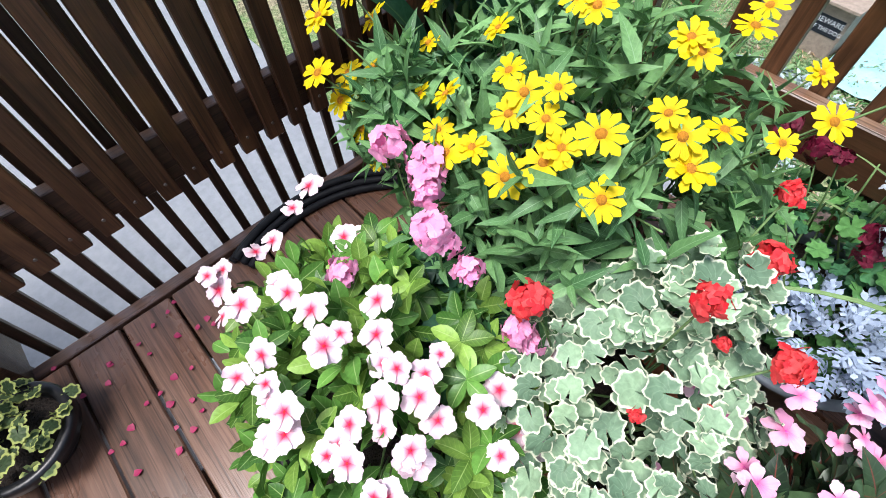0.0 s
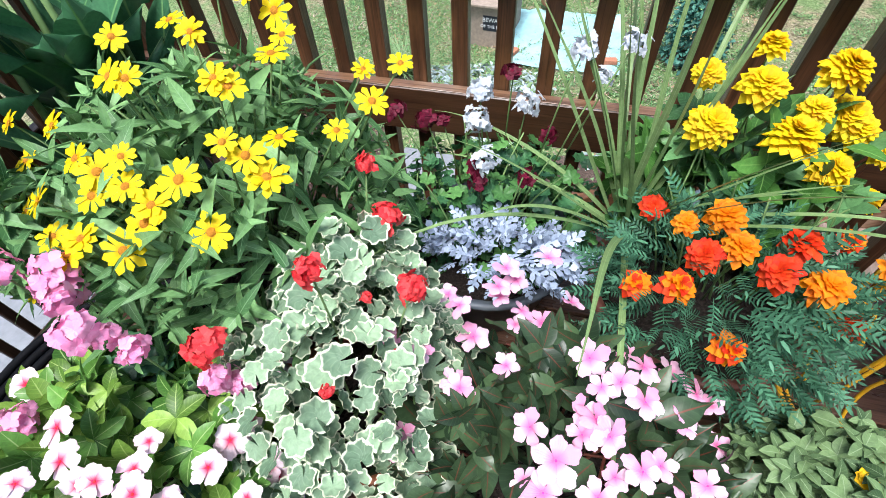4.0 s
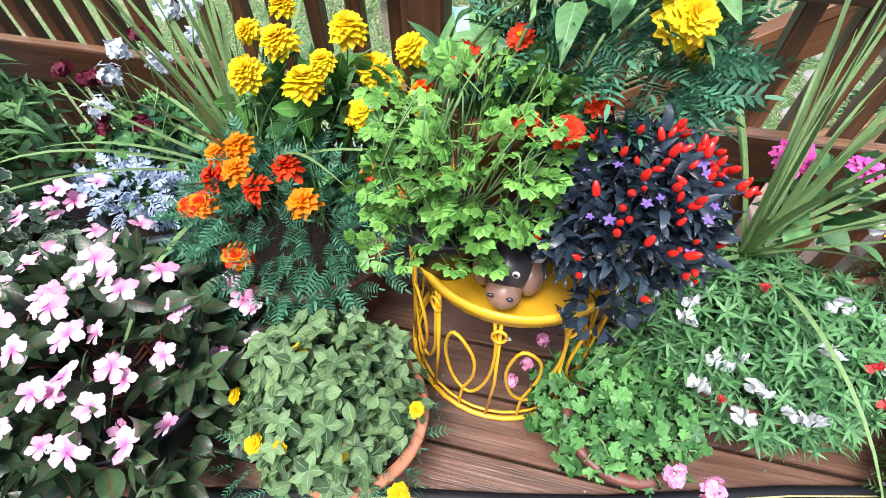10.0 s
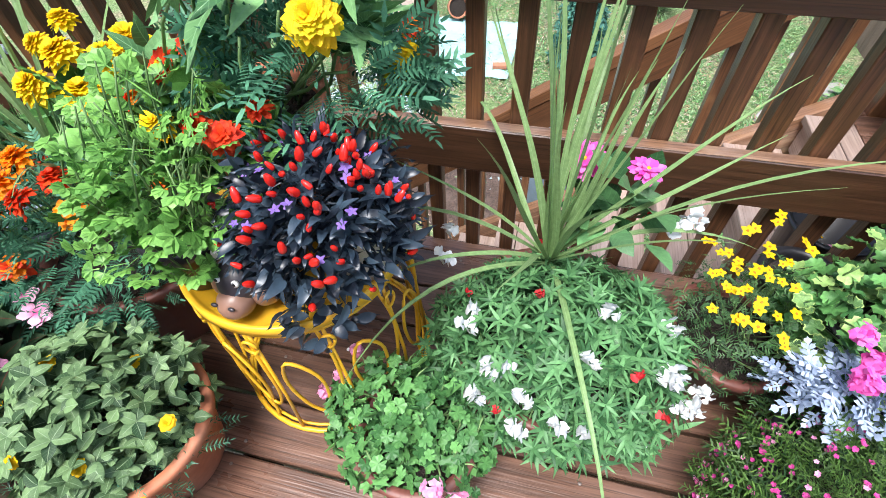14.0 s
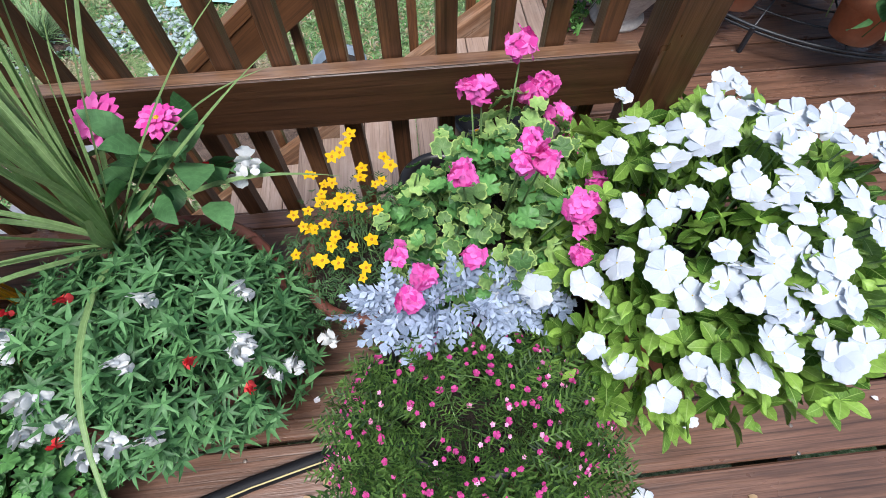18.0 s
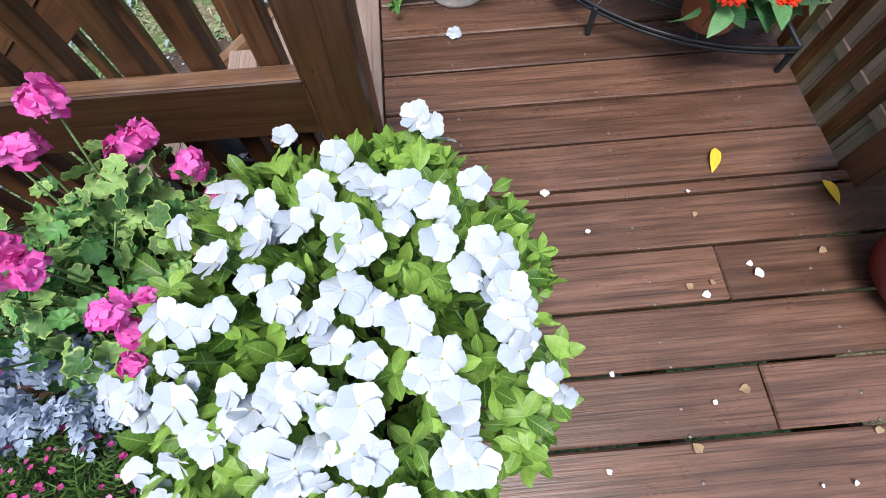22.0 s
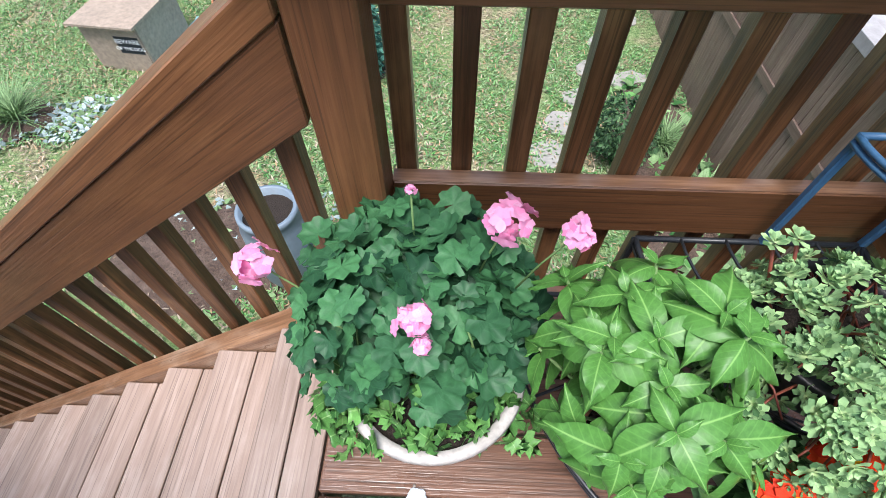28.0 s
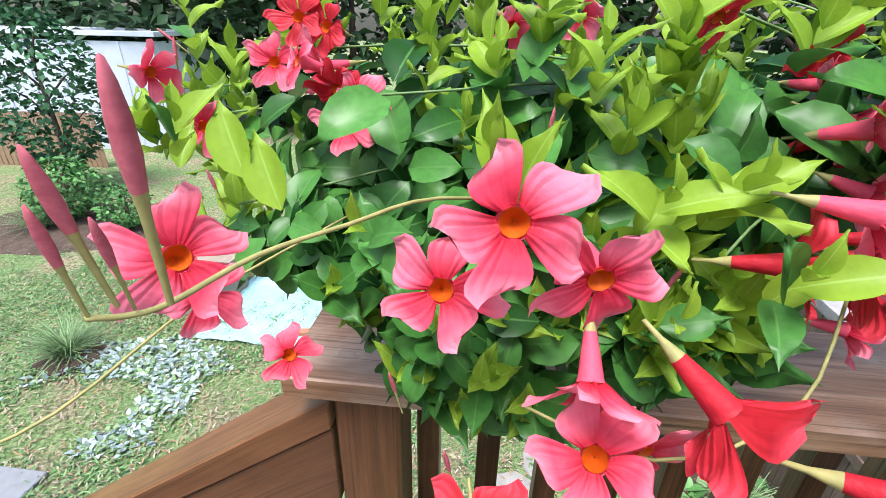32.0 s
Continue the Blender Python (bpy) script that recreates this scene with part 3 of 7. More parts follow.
def feather(l, pairs=5, w=0.13, leaflet=0.3):
    items = []
    for k in range(pairs):
        s = 0.25 + 0.7 * k / pairs
        for q in (-1, 1):
            items.append((blade(l * leaflet * (1 - 0.4 * abs(s - 0.5)), l * w * 0.35, lance, 0.1, 0.2, 2), pose(0, l * s, -0.15 * l * s * s, 10, 0, -q * 55)))
    items.append((blade(l * leaflet, l * w * 0.35, lance, 0.1, 0.2, 2), pose(0, l * 0.93, -0.13 * l, -15)))
    items.append((blade(l * 0.95, l * 0.015, strap, 0.15, 0, 3), pose(0, 0, 0)))
    return join(*items)


def whorl(l, w, n, prof=oval, lift=25, bend=0.25, fold=0.2, rows=4, jitter=0.0, rng=random):
    items = []
    for i in range(n):
        a = 360 * i / n + rng.uniform(-12, 12)
        s = rng.uniform(1 - jitter, 1)
        items.append((blade(l * s, w * s, prof, bend, fold, rows), pose(0, 0, 0, 0, 0, a) @ pose(0, 0, 0, lift + rng.uniform(-10, 10))))
    return join(*items)


IVY_EDGE = [(0.06, 0.0), (0.42, -0.05), (0.55, 0.22), (0.30, 0.30), (0.44, 0.62), (0.20, 0.55), (0.0, 1.0)]


def dome(c, r, rng, deep=0.55, low=-0.2):
    """A random place in the outer part of an ellipsoid, and the way out there."""
    while True:
        d = Vector((rng.gauss(0, 1), rng.gauss(0, 1), rng.gauss(0, 1))).normalized()
        if d.z > low:
            break
    s = deep + (1 - deep) * rng.random() ** 0.6
    p = Vector((c[0] + d.x * r[0] * s, c[1] + d.y * r[1] * s, c[2] + d.z * r[2] * s))
    return p, d


def facing(p, up, yaw, tilt=0.0):
    """A pose at p with z along up, turned by yaw, y lowered by tilt degrees."""
    q = Vector(up).normalized().to_track_quat("Z", "Y").to_matrix().to_4x4()
    m = Matrix.Translation(p) @ q @ pose(0, 0, 0, 0, 0, yaw) @ pose(0, 0, 0, -tilt)
    return m


def foliage(parent, c, r, n, shapes, mats, seed, deep=0.5, low=-0.25, upward=0.5, tilt=(-15, 40), size=(0.7, 1.15), name="foliage", out=False):
    """n leaves over a dome, one mesh: they face out and up, their tips turned outward or any way."""
    rng = random.Random(seed)
    pile = Pile()
    for _ in range(n):
        p, d = dome(c, r, rng, deep, low)
        up = (d * (1 - upward) + Vector((0, 0, upward)) + 0.35 * Vector((rng.gauss(0, 1), rng.gauss(0, 1), rng.gauss(0, 0.5))))
        m = facing(p, up, rng.uniform(0, 360), rng.uniform(*tilt))
        if out:
            y = Vector((d.x, d.y, d.z * 0.3 + 0.25 + rng.gauss(0, 0.25))) + 0.3 * Vector((rng.gauss(0, 1), rng.gauss(0, 1), 0))
            y.normalize()
            z = (up - y * up.dot(y)).normalized()
            x = y.cross(z)
            m = Matrix((x, y, z)).transposed().to_4x4()
            m.translation = p
        s = rng.uniform(*size)
        k = rng.randrange(len(mats))
        pile.add(rng.choice(shapes), m @ Matrix.Scale(s, 4), k)
    ob = part(name, pile.mesh(name, mats), parent)
    ob["kind"] = "stuff"
    return ob


def stems(parent, c, r, base, n, seed, mat=STEM, rad=0.003, name="stalk", low=0.0):
    """Thin stalks from the soil out into the dome, one mesh."""
    rng = random.Random(seed)
    pile = Pile()
    for _ in range(n):
        p, d = dome(c, r, rng, 0.7, low)
        b = Vector(base) + Vector((rng.gauss(0, 1) * r[0] * 0.25, rng.gauss(0, 1) * r[1] * 0.25, 0))
        mid = (b + p) / 2 + Vector((d.x, d.y, 0.5)) * 0.06
        pile.add(tube_geo([b, (b + mid) / 2, mid, (mid + p) / 2 + Vector((0, 0, 0.012)), p], rad, 5, 0.6), Matrix())
    ob = part(name, pile.mesh(name, [mat]), parent)
    ob["kind"] = "stuff"
    return ob


# ---- flowers: face +z, about unit radius ----
def flower(name, rings, mats, centre=None, seed=1):
    """rings: (count, length, half width, profile, lift, bend, height, material); centre: (radius, height, material)."""
    rng = random.Random(seed)
    v, f, uv, idx, n = [], [], [], [], 0
    for count, l, w, prof, lift, bend, z, mi in rings:
        for i in range(count):
            a = 360 * i / count + rng.uniform(-6, 6) + z * 700
            s = rng.uniform(0.9, 1.06)
            if prof is roundp:      # broad petals overlap like the blades of a propeller
                q = petal(l * s, w * s, prof, bend + rng.uniform(-0.08, 0.1), rng.uniform(-0.1, 0.18), 5, 5, 0.05, rng.uniform(0, 6), 0.05)
                m = pose(0, 0, z, 0, 0, a) @ pose(0, 0.03, 0, lift + rng.uniform(-8, 8), 11)
            else:
                q = blade(l * s, w * s, prof, bend, rng.uniform(-0.1, 0.15), 5, 0.012)
                m = pose(0, 0, z, 0, 0, a) @ pose(0, 0.04, 0, lift + rng.uniform(-7, 7), (i % 2 * 2 - 1) * 4.0 if count < 7 else 0)
            v.extend(tuple(m @ Vector(p)) for p in q[0])
            f.extend(tuple(k + n for k in face) for face in q[1])
            uv.extend(q[2])
            idx.extend([mi] * len(q[1]))
            n += len(q[0])
    if centre:
        r, h, mi, z0 = centre
        for ring, (rr, zz) in enumerate(((1, 0), (0.85, 0.6), (0.45, 0.95), (0.02, 1))):
            for i in range(10):
                a = 2 * math.pi * i / 10
                v.append((r * rr * math.cos(a), r * rr * math.sin(a), z0 + h * zz))
                uv.append((0.5, 0.5))
        for ring in range(3):
            for i in range(10):
                j = (i + 1) % 10
                k = n + ring * 10
                f.append((k + i, k + j, k + 10 + j, k + 10 + i))
                idx.append(mi)
    return mesh_from(name, v, f, mats, idx, uv)


def pom(name, mats, n, w, high, seed, ruff=0.2):
    """A full double head: many short petals over a dome, the outer ones lying flat."""
    r = random.Random(seed)
    v, f, uv, idx, m0 = [], [], [], [], 0
    for i in range(n):
        s = (i / n) ** 0.8
        q = blade((1 - 0.5 * s - 0.2 * s * s) * r.uniform(0.92, 1.06), w * (1 - 0.35 * s), spoon, 0.3, r.uniform(-ruff, ruff), 4, ruff * 0.1)
        m = pose(0, 0, high * s, 0, 0, i * 137.5 + r.uniform(-9, 9)) @ pose(0, 0.02, 0, -14 + 74 * s + r.uniform(-9, 9))
        v.extend(tuple(m @ Vector(p)) for p in q[0])
        f.extend(tuple(k + m0 for k in face) for face in q[1])
        uv.extend(q[2])
        idx.extend([r.randrange(len(mats))] * len(q[1]))
        m0 += len(q[0])
    return mesh_from(name, v, f, mats, idx, uv)


def umbel(name, mat, florets=16, fr=0.30, seed=1, petals=5, wide=0.5):
    """A ball of small five-petalled florets."""
    rng = random.Random(seed)
    pile = Pile()
    for i in range(florets):
        t = (i + 0.5) / florets
        z = 1 - 1.1 * t
        a = i * 2.4 + rng.uniform(-0.3, 0.3)
        q = math.sqrt(max(0, 1 - z * z))
        d = Vector((q * math.cos(a), q * math.sin(a), z))
        m = facing(d * (0.62 + rng.uniform(-0.2, 0.26)), d + 0.42 * Vector((rng.gauss(0, 1), rng.gauss(0, 1), rng.gauss(0, 1))), rng.uniform(0, 360))
        fl = join(*[(petal(fr * rng.uniform(0.9, 1.3), fr * wide, roundp, 0.25, 0.1, 4, 4, 0.08, rng.uniform(0, 6)), pose(0, 0, 0, 0, 0, 72 * k + rng.uniform(-12, 12)) @ pose(0, 0, 0, 20)) for k in range(petals)])
        pile.add(fl, m)
    return pile.mesh(name, [mat])


def strew(parent, name, meshes, places, centre, size, seed, up=0.6, label="", jit=0.2, stalk=None, lean=0.3):
    """One flower object at each place, facing away from the plant's middle and up."""
    rng = random.Random(seed)
    pile = Pile()
    for p in places:
        d = Vector(p) - Vector(centre)
        d = d.normalized() * (1 - up) + Vector((0, -lean, up)) + jit * Vector((rng.gauss(0, 1), rng.gauss(0, 1), 0))
        s = size * rng.uniform(0.72, 1.16)
        part(name, rng.choice(meshes), parent, facing(p, d, rng.uniform(0, 360)) @ Matrix.Scale(s, 4), label)
        if stalk:
            q = Vector(p) - d.normalized() * 0.004
            r = Vector(centre) * 0.35 + q * 0.65 - Vector((0, 0, 0.06))
            pile.add(tube_geo([r, (r + q) / 2 + Vector((0, 0, 0.012)), q], 0.0022, 5, 0.8), Matrix())
    if stalk:
        ob = part("flower_stalk", pile.mesh("flower_stalk", [stalk]), parent)
        ob["kind"] = "stuff"


DAISY = [flower("flower", [(11, 0.98, 0.20, spoon, 8, 0.12, 0, 0)], [P_YEL, CENTRE], (0.24, 0.13, 1, 0.0), s) for s in (1, 2, 3)] + [
    flower("flower", [(9, 0.95, 0.21, spoon, 20, 0.3, 0, 0), (6, 0.7, 0.2, spoon, 30, 0.2, 0.03, 0)], [P_YEL, CENTRE], (0.24, 0.13, 1, 0.02), 4)]
FIVE_BLUSH = [flower("flower", [(5, 1.0, 0.47, roundp, 5, 0.1, 0, 0)], [P_VINCA, P_RED], (0.08, 0.03, 1, 0.012), s) for s in (5, 6, 41)]
FIVE_WHITE = [flower("flower", [(5, 1.0, 0.52, roundp, l, b, 0, 0)], [P_WHITE, CENTREY], (0.045, 0.02, 1, 0.012), s) for s, l, b in ((7, 8, 0.2), (8, 2, 0.08), (42, 14, 0.36), (43, 22, 0.15))]
IMPAT = [flower("flower", [(5, 1.0, 0.37, roundp, l, 0.14, 0, 0)], [P_IMP, P_MAG], (0.05, 0.03, 1, 0.012), s) for s, l in ((9, 4), (10, 8), (11, 20))]
DOUBLE_Y = [pom("flower", [P_YDBL, P_YEL], n, 0.23, h, s) for n, h, s in ((96, 0.5, 12), (84, 0.42, 13), (104, 0.56, 112))]
MARIGOLD = [pom("flower", [a, b], 46, 0.25, h, s, 0.5) for a, b, h, s in ((P_ORANGE, P_ORANGE, 0.42, 14), (P_REDOR, P_REDOR, 0.38, 15), (P_ORANGE, P_REDOR, 0.45, 16))]
MARIG_Y = [flower("flower", [(8, 1.0, 0.36, spoon, 5, 0.2, 0, 0), (8, 0.8, 0.3, spoon, 26, 0.25, 0.06, 0), (6, 0.5, 0.24, spoon, 50, 0.3, 0.12, 0)], [P_YDBL], None, s) for s in (17, 18)]
DOUBLE_O = [flower("flower", [(15, 1.0, 0.19, spoon, -4 + d, 0.14, 0, 0), (13, 0.84, 0.18, spoon, 6 + d, 0.12, 0.05, 0), (10, 0.6, 0.16, spoon, 18, 0.12, 0.1, 0), (9, 0.26, 0.06, spoon, 55, 0.0, 0.15, 2)], [P_REDOR, CENTRE, P_YDBL], (0.17, 0.16, 1, 0.1), s) for s, d in ((19, 0), (20, 6), (21, 14))]
DOUBLE_P = [flower("flower", [(14, 1.0, 0.18, spoon, 3, 0.18, 0, 0), (12, 0.78, 0.17, spoon, 18, 0.15, 0.06, 0), (9, 0.5, 0.15, spoon, 38, 0.15, 0.12, 0)], [P_MAG, CENTREY], (0.14, 0.12, 1, 0.1), 22)]
UMB_RED = [umbel("flower", P_RED, 26, 0.36, s) for s in (23, 24)]
UMB_PINK = [umbel("flower", P_PINK, 14, 0.42, s) for s in (25, 26)]
UMB_MAG = [umbel("flower", P_MAG, n, 0.6, s) for n, s in ((12, 27), (9, 28), (14, 44))]
UMB_BURG = [umbel("flower", P_BURG, 12, 0.40, 29)]
UMB_WHITE = [umbel("flower", P_WHITE, 20, 0.32, 30, 5, 0.4)]
SNAP_W = [flower("flower", [(3, 0.8, 0.5, roundp, -25, 0.5, 0, 0), (2, 0.85, 0.5, roundp, 60, -0.3, 0.15, 0)], [P_SNAP, CENTREY], (0.3, 0.34, 0, 0.0), s) for s in (31, 32)]
SNAP_R = [flower("flower", [(3, 0.8, 0.5, roundp, -25, 0.5, 0, 0), (2, 0.85, 0.5, roundp, 60, -0.3, 0.15, 0)], [P_RED, CENTREY], (0.3, 0.34, 0, 0.0), 33)]
STAR_Y = [flower("flower", [(5, 1.0, 0.36, oval, 5, 0.1, 0, 0)], [P_YDBL, CENTRE], (0.22, 0.12, 1, 0.0), s) for s in (34, 35)]

# ---- pots ----


def pot(parent, x, y, z, r, h, mat, foot=0.7, lip=0.018, rim=0.04, soil=True, label="", name="pot"):
    """A thick-walled flowerpot with a collar; the soil lies in it."""
    w = 0.012
    prof = [(0, 0), (r * foot, 0), (r * foot + 0.004, 0.006), (r * 0.96, h - rim), (r * 0.96 + lip * 0.6, h - rim), (r + lip * 0.6, h - 0.006), (r + lip * 0.3, h), (r - w, h), (r - w - 0.004, h - 0.02), (r * foot * 0.9, 0.03), (0, 0.03)]
    p = part(name, lathe(name, prof, mat), parent, pose(x, y, z), label)
    if soil:
        q = part("soil", lathe("soil", [(r - w - 0.006, h - 0.03), (r * 0.6, h - 0.022), (0.001, h - 0.018)], SOIL, 32), parent, pose(x, y, z))
    return p


# ---- deck ----
floor = thing("floor", "brown-stained timber deck boards with dark gaps", "deck", kind="structure")
rng = random.Random(5)
P = 0.1475


def plank(x0, x1, yc, w=0.1395, z=-0.018):
    board("deck_board", (x0, yc, z + rng.uniform(-0.0015, 0.0015)), (x1, yc, z + rng.uniform(-0.0015, 0.0015)), w, 0.036, DECK, floor, bevel=0.004)


y = 1.398 - P / 2 - 0.02
k = 0
while y > -2.2:
    joints = {1: 3.80, 3: 3.81, 5: 2.6, 6: 0.4, 8: 3.3, 10: 1.2, 12: -0.2, 14: 2.2}
    x1 = joints.get(k % 15, 1.6 if k % 2 else 4.6)
    plank(-0.98, x1 - 0.0015, y)
    plank(x1 + 0.0015, 5.9, y)
    y -= P
    k += 1
board("deck_strip", (2.95, 1.398, -0.018), (5.9, 1.398, -0.018), 0.030, 0.036, DECK, floor)
y = 1.4175 + P / 2
while y < 2.62:
    plank(2.989, 4.205, y)
    y += P
board("deck_strip", (-1.1, 1.404, -0.018), (2.9, 1.404, -0.018), 0.055, 0.036, DECK, floor)
for a, b in (((-1.1, 1.45, -0.14), (2.95, 1.45, -0.14)), ((2.975, 1.45, -0.16), (2.975, 2.6, -0.16)), ((2.98, 2.61, -0.14), (4.2, 2.61, -0.14)), ((4.21, 1.42, -0.14), (4.21, 2.6, -0.14)), ((-1.0, -2.2, -0.14), (-1.0, 1.45, -0.14)), ((4.2, 1.43, -0.14), (5.9, 1.43, -0.14))):
    board("rim_joist", a, b, 0.038, 0.2, RAIL, floor)
for x in np.arange(-0.9, 6.1, 0.41):
    board("joist", (x, -2.2, -0.16), (x, 1.42 if x < 3.0 or x > 4.25 else 2.58, -0.16), 0.038, 0.2, RAIL, floor)
screw = lathe("screw", [(0.0045, -0.004), (0.0045, 0.0008), (0.003, 0.0014), (0.0002, 0.0012)], STEEL, 8)
for x in np.arange(-0.49, 4.2, 0.41):
    y = 1.398 - P / 2 - 0.02 if x < 2.98 else 2.52
    while y > 0.2:
        for q in (-0.045, 0.045):
            part("screw", screw, floor, pose(x + rng.uniform(-0.008, 0.008), y + q, 0.0003))
        y -= P

# ---- stairs down to the garden ----
stairs = thing("stairs", "pale worn timber steps going down beside the deck", "stairs", kind="structure")
RUN, RISE = 0.248, 0.18
for s in range(13):
    z, xe = -RISE * s, 2.985 - (RUN * s if s == 0 else RUN * (s - 1) + 0.179)
    xo = 2.808 - RUN * s
    n = 2
    w = (xe - xo) / n
    for q in range(n):
        xc = xo + w * (q + 0.5)
        board("tread", (xc, 1.50, z - 0.018), (xc, 2.41, z - 0.018), w - 0.004, 0.036, TREAD, stairs)
    board("riser", (xo + 0.03, 1.50, z - 0.036 - 0.072), (xo + 0.03, 2.408, z - 0.036 - 0.072), 0.02, 0.142, TREAD, stairs)


def slope(x, z0):
    return z0 + 0.725 * (x - 2.98)


def raked(name, y, x0, x1, z0, t, w, mat):
    n = Vector((-0.587, 0, 0.810))
    ob = board(name, (x0, y, slope(x0, z0)), (x1, y, slope(x1, z0)), w, t, mat, stairs, up=n)
    ob.data = ob.data.copy()
    for v in ob.data.vertices:      # plumb-cut ends
        v.co.x += 0.725 * v.co.z


for yy, w in ((2.448, 0.07), (1.49, 0.038)):
    raked("stringer", yy, 0.0, 2.97, -0.055, 0.26, w, CAP)
raked("handrail", 2.465, 0.0, 3.044, 0.727, 0.139, 0.038, WARMRAIL)
raked("handrail_cap", 2.487, 0.0, 3.044, 0.846, 0.05, 0.092, WARMRAIL)
x = 2.972
while x > 0.1:
    board("baluster", (x, 2.507, slope(x, -0.15)), (x, 2.507, slope(x, 0.76)), 0.042, 0.042, WARMPICKET, stairs, up=(0, 1, 0))
    x -= 0.128


# ---- railings ----


def rail(name, label, a, b, side, first=0.03, low=(0.34, 0.48), top=(0.83, 0.94), cap=True, cap_w=0.2, pitch=0.115, reach=0.94, lead=0.02, wood=(RAIL, PICKET)):
    """A railing from a to b: two rails on edge, pickets on the outer side, a flat cap."""
    t = thing(name, label, "railing", kind="structure")
    a, b = Vector((*a, 0)), Vector((*b, 0))
    d = (b - a).normalized()
    o = Vector((-d.y, d.x, 0)) * side
    for nm, (z0, z1) in (("bottom_rail", low), ("top_rail", top)):
        c = o * 0.02 + Vector((0, 0, (z0 + z1) / 2))
        board(nm, a + c, b + c, 0.038, z1 - z0, wood[0], t)
        # Pale strip atop each rail paints the bright sheen on its edge.
        e = o * 0.02 + Vector((0, 0, z1 + 0.0018))
        board("rail_edge", a + e, b + e, 0.034, 0.003, CAP, t, bevel=0.001)
    if cap:
        c = o * (0.0 if lead > 0.05 else 0.03) + Vector((0, 0, top[1] + 0.023))
        board("rail_cap", a + c - d * lead, b + c + d * 0.06, cap_w, 0.038, CAP, t)
    s = first
    while s < (b - a).length - 0.03:
        p = a + d * s + o * 0.062
        board("baluster", p + Vector((0, 0, -0.2)), p + Vector((0, 0, reach)), 0.042, 0.042, wood[1], t, up=o)
        s += pitch
    return t


def post(parent, x, y, w, z1, z0=-0.3, name="post", mat=RAIL):
    return board(name, (x, y, z0), (x, y, z1), w, w, mat, parent, up=(0, 1, 0), bevel=0.006)


north = rail("railing_north", "brown-stained timber railing with square pickets", (-1.12, 1.405), (2.905, 1.405), 1, 0.055, top=(0.80, 0.94), cap=False)
board("rail_cap", (1.055, 1.435, 0.963), (2.9, 1.435, 0.963), 0.2, 0.038, CAP, north)
post(north, 1.0, 1.352, 0.098, 1.9)
post(north, 2.965, 1.40, 0.098, 1.15)
# boards of the screen above the rail
x = -1.06
while x < 0.93:
    board("screen_board", (x, 1.392, 0.815 + rng.uniform(-0.008, 0.008)), (x, 1.392, 1.9), 0.04, 0.024, PICKET, north, up=(0, 1, 0))
    part("screw", screw, north, pose(x, 1.3795, 0.86, 90))
    x += 0.0775
landing = rail("railing_landing", "brown timber railing with a broad flat cap", (3.15, 2.523), (4.2, 2.523), 1, 0.026, top=(0.84, 0.945), cap_w=0.22, lead=0.16, pitch=0.1135, wood=(WARMRAIL, WARMPICKET))
post(landing, 3.10, 2.494, 0.1, 0.945, mat=WARMRAIL)
post(landing, 4.25, 2.585, 0.1, 0.945, mat=WARMRAIL)
east = rail("railing_east", "brown timber railing with slanting light between pickets", (4.202, 2.56), (4.202, 1.44), 1, 0.08, top=(0.83, 0.94), wood=(WARMRAIL, WARMPICKET))
post(east, 4.26, 1.40, 0.09, 1.0, mat=WARMRAIL)
rail("railing_far", "brown timber railing beside the wide deck", (4.31, 1.405), (5.9, 1.405), 1, 0.08, wood=(WARMRAIL, WARMPICKET))
# tall fence at the deck's end
west = thing("fence_west", "tall dark timber fence of alternating long and short boards", "fence", kind="structure")
A, B = Vector((-0.955, -2.2, 0)), Vector((-1.025, 1.38, 0))
d = (B - A).normalized()
o = Vector((-d.y, d.x, 0))
for nm, z0, z1 in (("lower_rail", 0.31, 0.45), ("upper_rail", 0.80, 0.94), ("head_rail", 1.75, 1.89)):
    c = o * 0.035 + Vector((0, 0, (z0 + z1) / 2))
    board(nm, A + c, B + c, 0.038, z1 - z0, SHADYRAIL, west)
board("sole_plate", A + Vector((0, 0, -0.012)) + o * 0.012, B + Vector((0, 0, -0.012)) + o * 0.012, 0.04, 0.03, DECK, west)
s, k = 0.03, 0
while s < (B - A).length - 0.03:
    p = A + d * s
    board("fence_board", p + Vector((0, 0, 0.29)), p + Vector((0, 0, 1.9)), 0.047, 0.026, PICKET, west, up=o)
    part("screw", screw, west, Matrix.Translation(p - o * 0.0135 + Vector((0, 0, 0.34))) @ pose(0, 0, 0, 0, 90))
    board("back_picket", p + d * 0.039 + o * 0.07 + Vector((0, 0, -0.2)), p + d * 0.039 + o * 0.07 + Vector((0, 0, 1.9)), 0.027, 0.02, SHADYRAIL, west, up=o)
    s += 0.0775
bench = thing("corner_post", "squat dark timber post box at the fence", "post", (-1.0, -0.52, 0))
board("body", (-0.06, -0.22, 0.1), (-0.06, 0.2, 0.1), 0.17, 0.2, SHADYRAIL, bench)


# ---- plants of the long bed, from the fence to the stairs ----
rnd = random.Random(77)


def geranium_leaves(r, k=3):
    return [disc_leaf(r * rnd.uniform(0.8, 1.12), 7, 0.30, rnd.uniform(-0.1, 0.4), 24, 0.12) for _ in range(k)]


